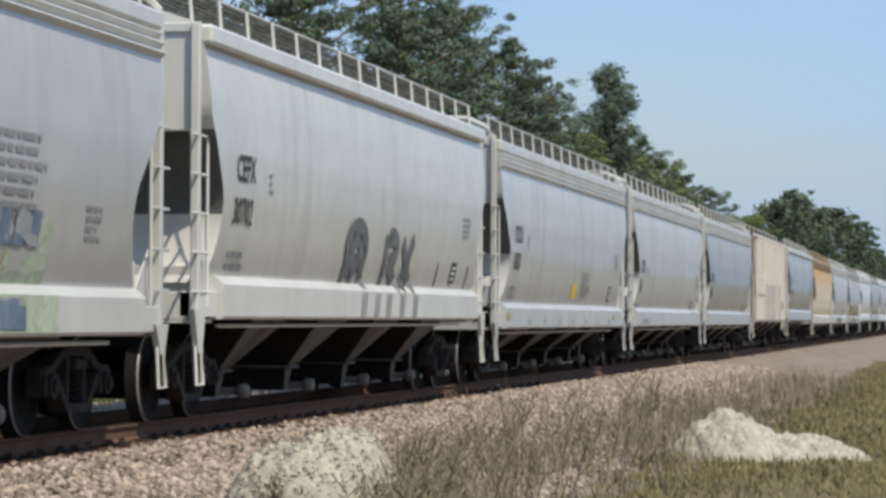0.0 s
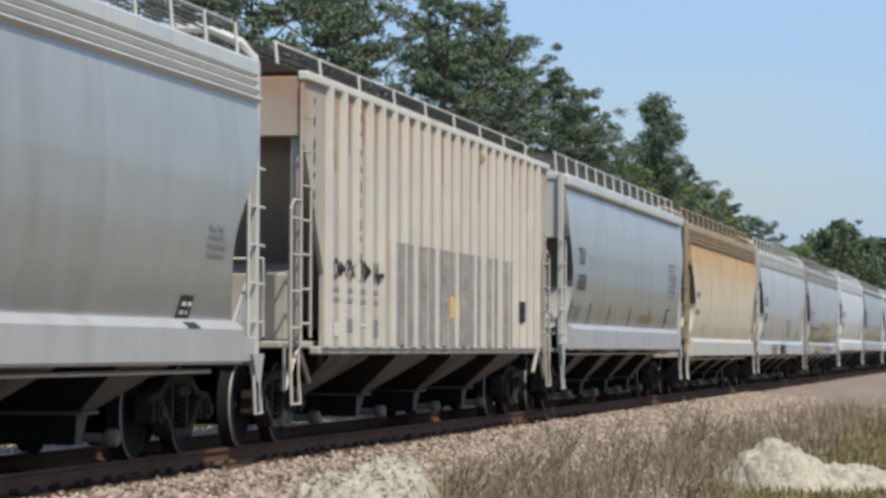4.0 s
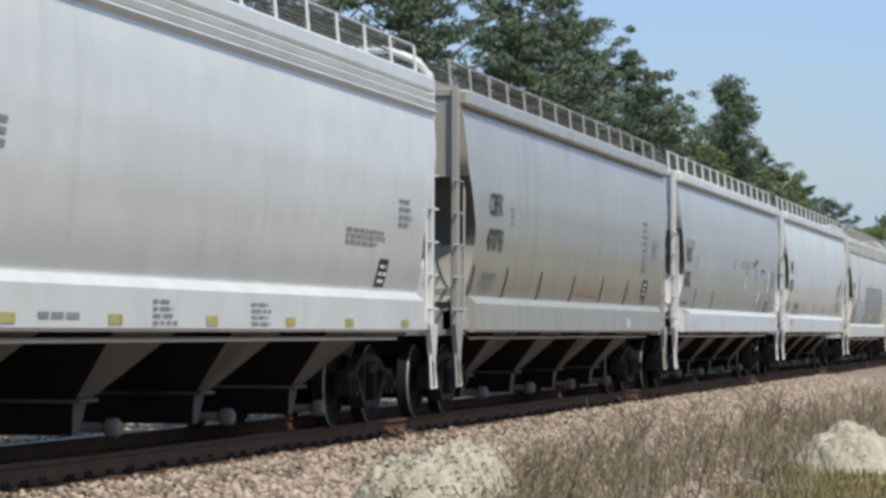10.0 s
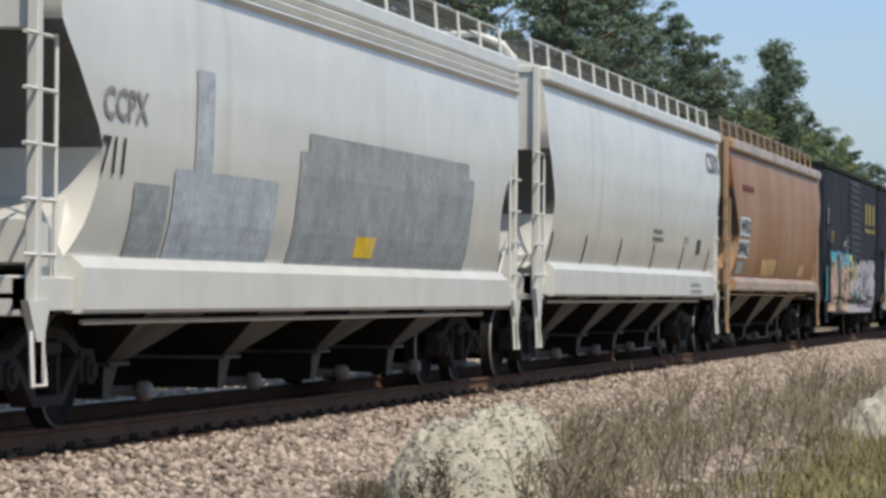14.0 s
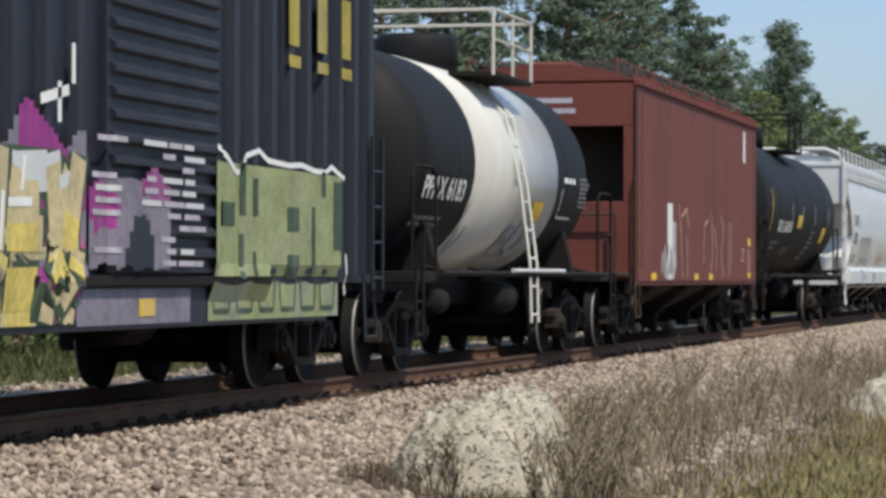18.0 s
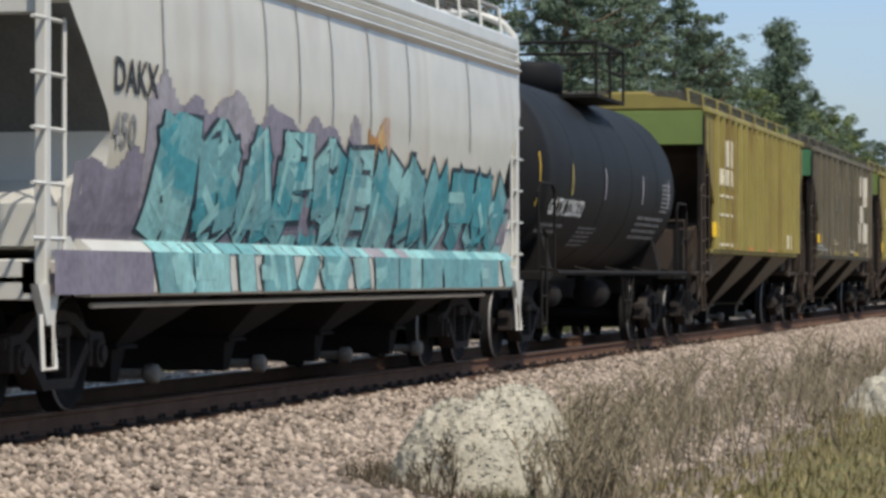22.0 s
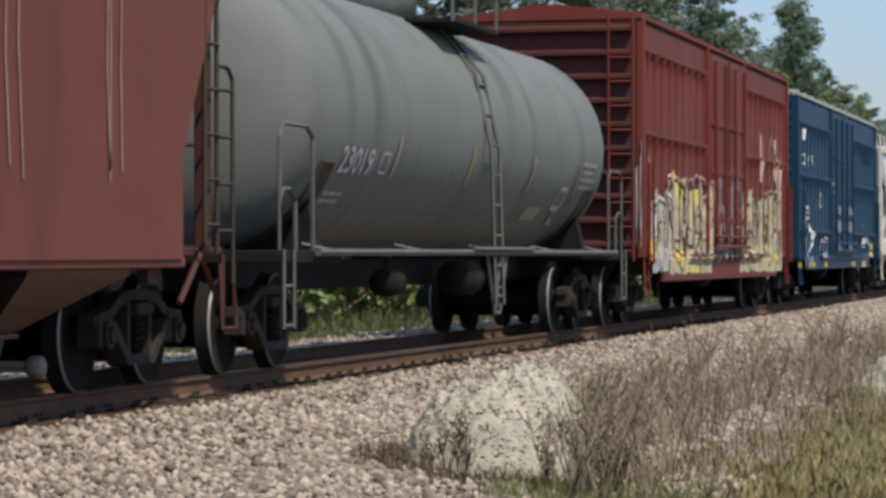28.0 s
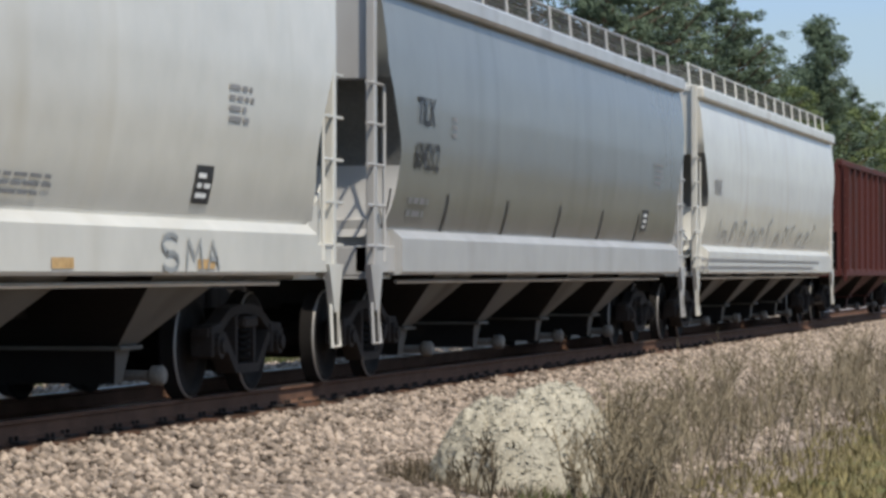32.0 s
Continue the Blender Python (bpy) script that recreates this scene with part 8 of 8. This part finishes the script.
    for x0, x1, z0, z1 in ((5.0, 7.3, 3.2, 3.75), (5.9, 7.3, 2.95, 3.2), (5.1, 6.2, 2.5, 2.95), (6.9, 7.3, 2.5, 2.95), (4.6, 7.3, 1.95, 2.5)):
        patch(c, x0, x1, z0, z1, CREAM, "emblem", 0.006, 0.06)
    drips(c, 5.2, 7.3, 1.6, 1.98, 12, S_SMUDGE, 262, 0.1)
    drips(c, 4.7, 7.2, 1.75, 1.99, 9, CREAM, 263, 0.16)
    for x in (1.65, 2.6):
        strokes(c, [[(x, 1.68), (x, 2.02), (x + 0.45, 2.02), (x + 0.45, 1.68), (x, 1.68)]], 0.035, OFFWHITE)
    for x in (-1.6, 0.65, 3.5):
        patch(c, x, x + 0.45, 1.6, 1.69, LETTER_YELLOW, "plate", 0.006, 0.06)
    bars(c, -2.4, -0.9, 1.84, 2.0, 2, S_BUFF, 264)
    bars(c, 3.5, 3.75, 1.75, 2.0, 3, S_BUFF, 265)
    patch(c, -5.75, -5.35, 1.86, 2.06, SIGN_YELLOW, "plate", 0.006, 0.06)
    bars(c, -5.8, -3.9, 1.66, 1.84, 2, S_MID, 261)
    # oxide hoppers
    c = C[28]
    drips(c, -3.6, -2.9, 1.5, 3.8, 7, S_ROSE, 281, 0.05)
    text(c, "467140", -5.0, 2.35, 0.22, S_PINK, 1.5)
    bars(c, -5.0, -3.9, 2.75, 3.0, 1, S_PINK, 282)
    bars(c, 4.4, 6.3, 2.72, 2.9, 1, S_PINK, 283)
    for x in (-6.0, -3.6, -1.5, 0.5, 2.3, 5.0):
        patch(c, x, x + 0.3, 1.58, 1.66, LETTER_YELLOW if x < -3 else S_PINK, "plate")
    drips(c, -5.6, 6.9, 1.58, 2.0, 22, S_ROSE, 284, 0.06)
    drips(c, -5.6, 6.9, 2.2, 4.0, 26, S_ROSE, 285, 0.03)
    c = C[29]
    drips(c, -4.5, -3.0, 1.1, 2.0, 6, S_ROSE, 291, 0.05)
    drips(c, -6.0, 6.5, 1.6, 3.9, 20, S_ROSE, 292, 0.03)
    # grey tank
    c = C[30]
    text(c, "23019", -5.6, 1.92, 0.26, S_LILAC, 1.4)
    strokes(c, [[(-4.0, 1.95), (-4.0, 2.15), (-3.7, 2.15), (-3.7, 1.95), (-4.0, 1.95)]], 0.03, S_LILAC)
    for x in (-3.4, 0.2, 3.8, 7.0):
        strokes(c, [[(x, 1.9), (x + 0.05, 2.35)]], 0.06, S_YELLOW)
    patch(c, 4.5, 5.4, 1.55, 1.72, S_SAGE, "label")
    strokes(c, [curve(6.6, 1.65, 0.25, 0.12, 100, 300)], 0.06, S_LILAC)
    bars(c, 7.2, 8.2, 1.98, 2.4, 4, S_MID, 301)
    strokes(c, [[(6.0, 1.72), (6.02, 1.98), (6.5, 1.98), (6.48, 1.72), (6.0, 1.72)]], 0.06, S_LILAC)
    bars(c, -5.6, -4.7, 1.6, 1.75, 2, S_LILAC, 302)
    # red boxcar
    c = C[31]
    wildstyle(c, -7.3, -5.6, 0.8, 2.3, [S_LILAC, S_LIGHT, S_BUFF, S_LILAC, S_PINK], S_SOOT, WHITE, 310, dense=1.8)
    wildstyle(c, -5.7, -0.9, 0.76, 2.55, [S_TAN, S_BUFF, S_CREAM, S_BUFF, S_GOLD, S_CREAM], S_SOOT, S_PINK, 311, dense=2.2)
    wildstyle(c, 2.8, 9.3, 0.74, 2.55, [S_TAN, S_BUFF, S_CREAM, S_BUFF, S_CREAM], S_SOOT, S_CREAM, 312, dense=2.2)
    burner(c, "NSUH", -0.8, 2.6, 0.95, 2.3, [S_ROSE, RED, S_ROSE], S_SOOT, S_LILAC, 313, 0.2, 0.035, gleam=0.15)
    patch(c, -7.6, -7.1, 1.0, 1.32, SIGN_YELLOW, "plate", 0.03)
    drips(c, -0.9, 2.7, 0.9, 2.9, 18, S_LILAC, 314, 0.05)
    drips(c, -8.8, -7.4, 1.2, 3.2, 8, S_LILAC, 315, 0.06)
    drips(c, 8.6, 9.6, 1.0, 2.9, 14, S_PINK, 316, 0.05)
    drips(c, 6.0, 9.4, 2.4, 3.6, 12, S_PINK, 317, 0.04)
    for x in (-5.0, -1.95, 2.9, 7.8):
        patch(c, x, x + 0.55, 0.98, 1.12, SIGN_YELLOW, "plate", 0.022)
    # blue boxcar
    c = C[32]
    for k, ch in enumerate("325"):
        text(c, ch, -6.55 + 0.86 * k, 3.08, 0.24, WHITE, 2.0)
    text(c, "R", -6.55, 3.62, 0.24, WHITE, 2.0)
    bars(c, -6.4, -5.3, 1.85, 2.2, 3, WHITE, 321)
    strokes(c, [[(-6.4, 1.8), (-6.2, 0.8)], [(-6.0, 1.9), (-5.7, 0.8)], curve(-5.3, 1.45, 0.35, 0.3, 200, -120), [(-5.6, 0.8), (-5.0, 1.05)], [(-5.0, 1.5), (-4.6, 1.6)]], 0.06, WHITE)
    strokes(c, [[(-3.2, 2.2), (-3.2, 2.48), (-2.85, 2.48), (-2.85, 2.2), (-3.2, 2.2)]], 0.04, WHITE)
    for x in (-0.4, 0.05, 2.15, 2.7):
        strokes(c, [[(x, 2.25), (x + 0.03, 2.05)], [(x - 0.03, 1.9), (x, 1.62)], [(x + 0.1, 1.32), (x + 0.1, 1.2)]], 0.09, WHITE, 0.09)
    strokes(c, [curve(-3.1 + 0.24 * k, 1.3, 0.1, 0.16, 200, -40 + 60 * (k % 3)) for k in range(5)] + [[(-3.2, 1.08), (-2.7, 1.02), (-2.2, 1.1)], [(-3.15, 1.1), (-3.1, 1.6)], curve(-2.1, 1.3, 0.16, 0.2, 100, -120), [(-1.75, 1.15), (-1.7, 1.4)]], 0.035, S_LILAC)
    strokes(c, [[(6.6, 3.5), (6.6, 3.85)], [(7.4, 3.45), (7.4, 3.8)], [(8.1, 3.4), (8.1, 3.75)], [(8.9, 3.4), (8.9, 3.75)]], 0.12, WHITE)
    bars(c, -1.1, -0.7, 2.55, 2.8, 4, WHITE, 323)
    bars(c, 2.3, 2.9, 2.45, 2.75, 4, WHITE, 324)
    for x, l, z in ((-7.7, 0.5, 0.8), (-5.0, 0.5, 0.8), (-2.4, 0.5, 0.8), (4.2, 0.6, 0.8), (6.8, 0.6, 0.8), (8.95, 0.8, 1.03)):
        patch(c, x, x + l, z, z + 0.12, SIGN_YELLOW, "plate", 0.008)
    for x, l, z0, z1, n in ((5.1, 0.5, 1.36, 1.52, 3), (7.0, 0.3, 1.26, 1.32, 1), (7.7, 0.4, 1.38, 1.53, 3), (8.6, 0.36, 1.28, 1.45, 3)):
        bars(c, x, x + l, z0, z1, n, WHITE, 325)
    patch(c, 7.0, 7.26, 1.36, 1.52, WHITE, "plate", 0.008)
    patch(c, 9.3, 9.65, 1.22, 1.38, S_LIME, "plate", 0.008)
    strokes(c, [[(7.7, 1.15), (7.72, 0.95), (7.66, 0.8)], [(7.85, 1.1), (7.8, 0.98)], [(8.55, 1.1), (8.57, 0.95)], [(3.6, 0.86), (4.0, 0.88)], [(6.5, 0.88), (6.75, 0.86)], [(6.5, 0.79), (7.6, 0.79)]], 0.05, S_LILAC)
    strokes(c, [[(6.95, 1.84), (7.55, 1.84)], [(7.2, 1.84), (7.2, 1.66)]], 0.025, S_LIGHT)
    # the last hoppers
    hopper_marks(33, "CEFX", "54103", 2.58, -6.9)
    piece(C[33], -2.5, -0.9, 1.55, 2.15, [S_SMUDGE, PALE_GREY, S_LIGHT, PALE_GREY, S_SMUDGE], S_MID, S_SMUDGE, 331, 0.5, 0.7)
    for x0, z0, l in ((-3.1, 3.9, 0.5), (0.9, 3.9, 0.25), (3.2, 3.88, 0.3), (4.1, 3.88, 0.42), (4.6, 3.86, 0.25), (5.6, 3.88, 0.36)):
        strokes(C[33], [[(x0, z0), (x0 + 0.02, z0 - l)]], 0.09, S_SMUDGE, 0.006, "rust_stain")
    bars(C[33], 2.2, 3.5, 1.62, 1.8, 3, FADED, 332)
    for x in (-3.0, 0.4, 3.3, 6.6):
        patch(C[33], x, x + 0.45, 1.12, 1.2, S_TAN, "plate")
    strokes(C[33], [curve(5.9, 1.32, 0.2, 0.07, 30, 250), curve(5.9, 1.18, 0.2, 0.07, 120, -160), [(6.3, 1.12), (6.35, 1.36), (6.5, 1.2), (6.65, 1.36), (6.7, 1.12)], [(6.85, 1.12), (6.98, 1.35), (7.15, 1.12)], [(6.9, 1.2), (7.1, 1.2)]], 0.04, S_MID)
    hopper_marks(34, "TILX", "604212", 2.62, -7.0, ticked=(-7.9, -5.4, -2.4, 0.7, 3.6, 6.4))
    text(C[35], "FINX", -7.2, 2.4, 0.24, FADED, 1.1)
    strokes(C[35], [curve(-5.6 + 1.15 * k, 1.6 + 0.1 * (k % 3), 0.3, 0.2 + 0.07 * (k % 2), 200, -20 + 40 * (k % 3)) for k in range(12)] + [[(-6.3 + 1.5 * k, 1.52), (-6.1 + 1.5 * k, 2.0 - 0.1 * (k % 2))] for k in range(9)], 0.05, S_MID)
    bars(C[35], -8.6, 7.9, 1.12, 1.36, 2, FADED, 352)


mark_train()


# ---- what moves ----
ADVANCE = [0.0, 19.41, 38.75, 58.08, 77.46, 96.74, 115.82, 134.92, 154.3, 173.73, 192.97, 212.15, 231.4, 250.71, 270.08, 289.46, 308.8,
           328.17, 347.61, 367.1, 386.59, 405.9, 424.83, 443.78, 463.12, 482.65, 502.19, 521.77, 541.43, 561.14, 580.91, 600.66, 620.32]


def motions():
    for car, x in TRAIN:
        walk(car, [(float(t), pose(x - s, TRACK_Y, 0)) for t, s in enumerate(ADVANCE)])
    # all wheelsets roll alike: one set of keys for the leading, one for the trailing axles
    for place in (-1, 1):
        group = [w for w, side in WHEELS if side == place]
        rows = []
        for k in range(961):
            t = k / 30
            s = float(np.interp(t, range(33), ADVANCE))
            rows.append((t, pose(0.889 * place, 0, 0.457, 0, -math.degrees(s / 0.457), 0)))
        walk(group[0], rows)
        keys = group[0].animation_data
        for w in group[1:]:
            w.rotation_mode = "QUATERNION"
            w.animation_data_create()
            w.animation_data.action = keys.action
            w.animation_data.action_slot = keys.action_slot


motions()
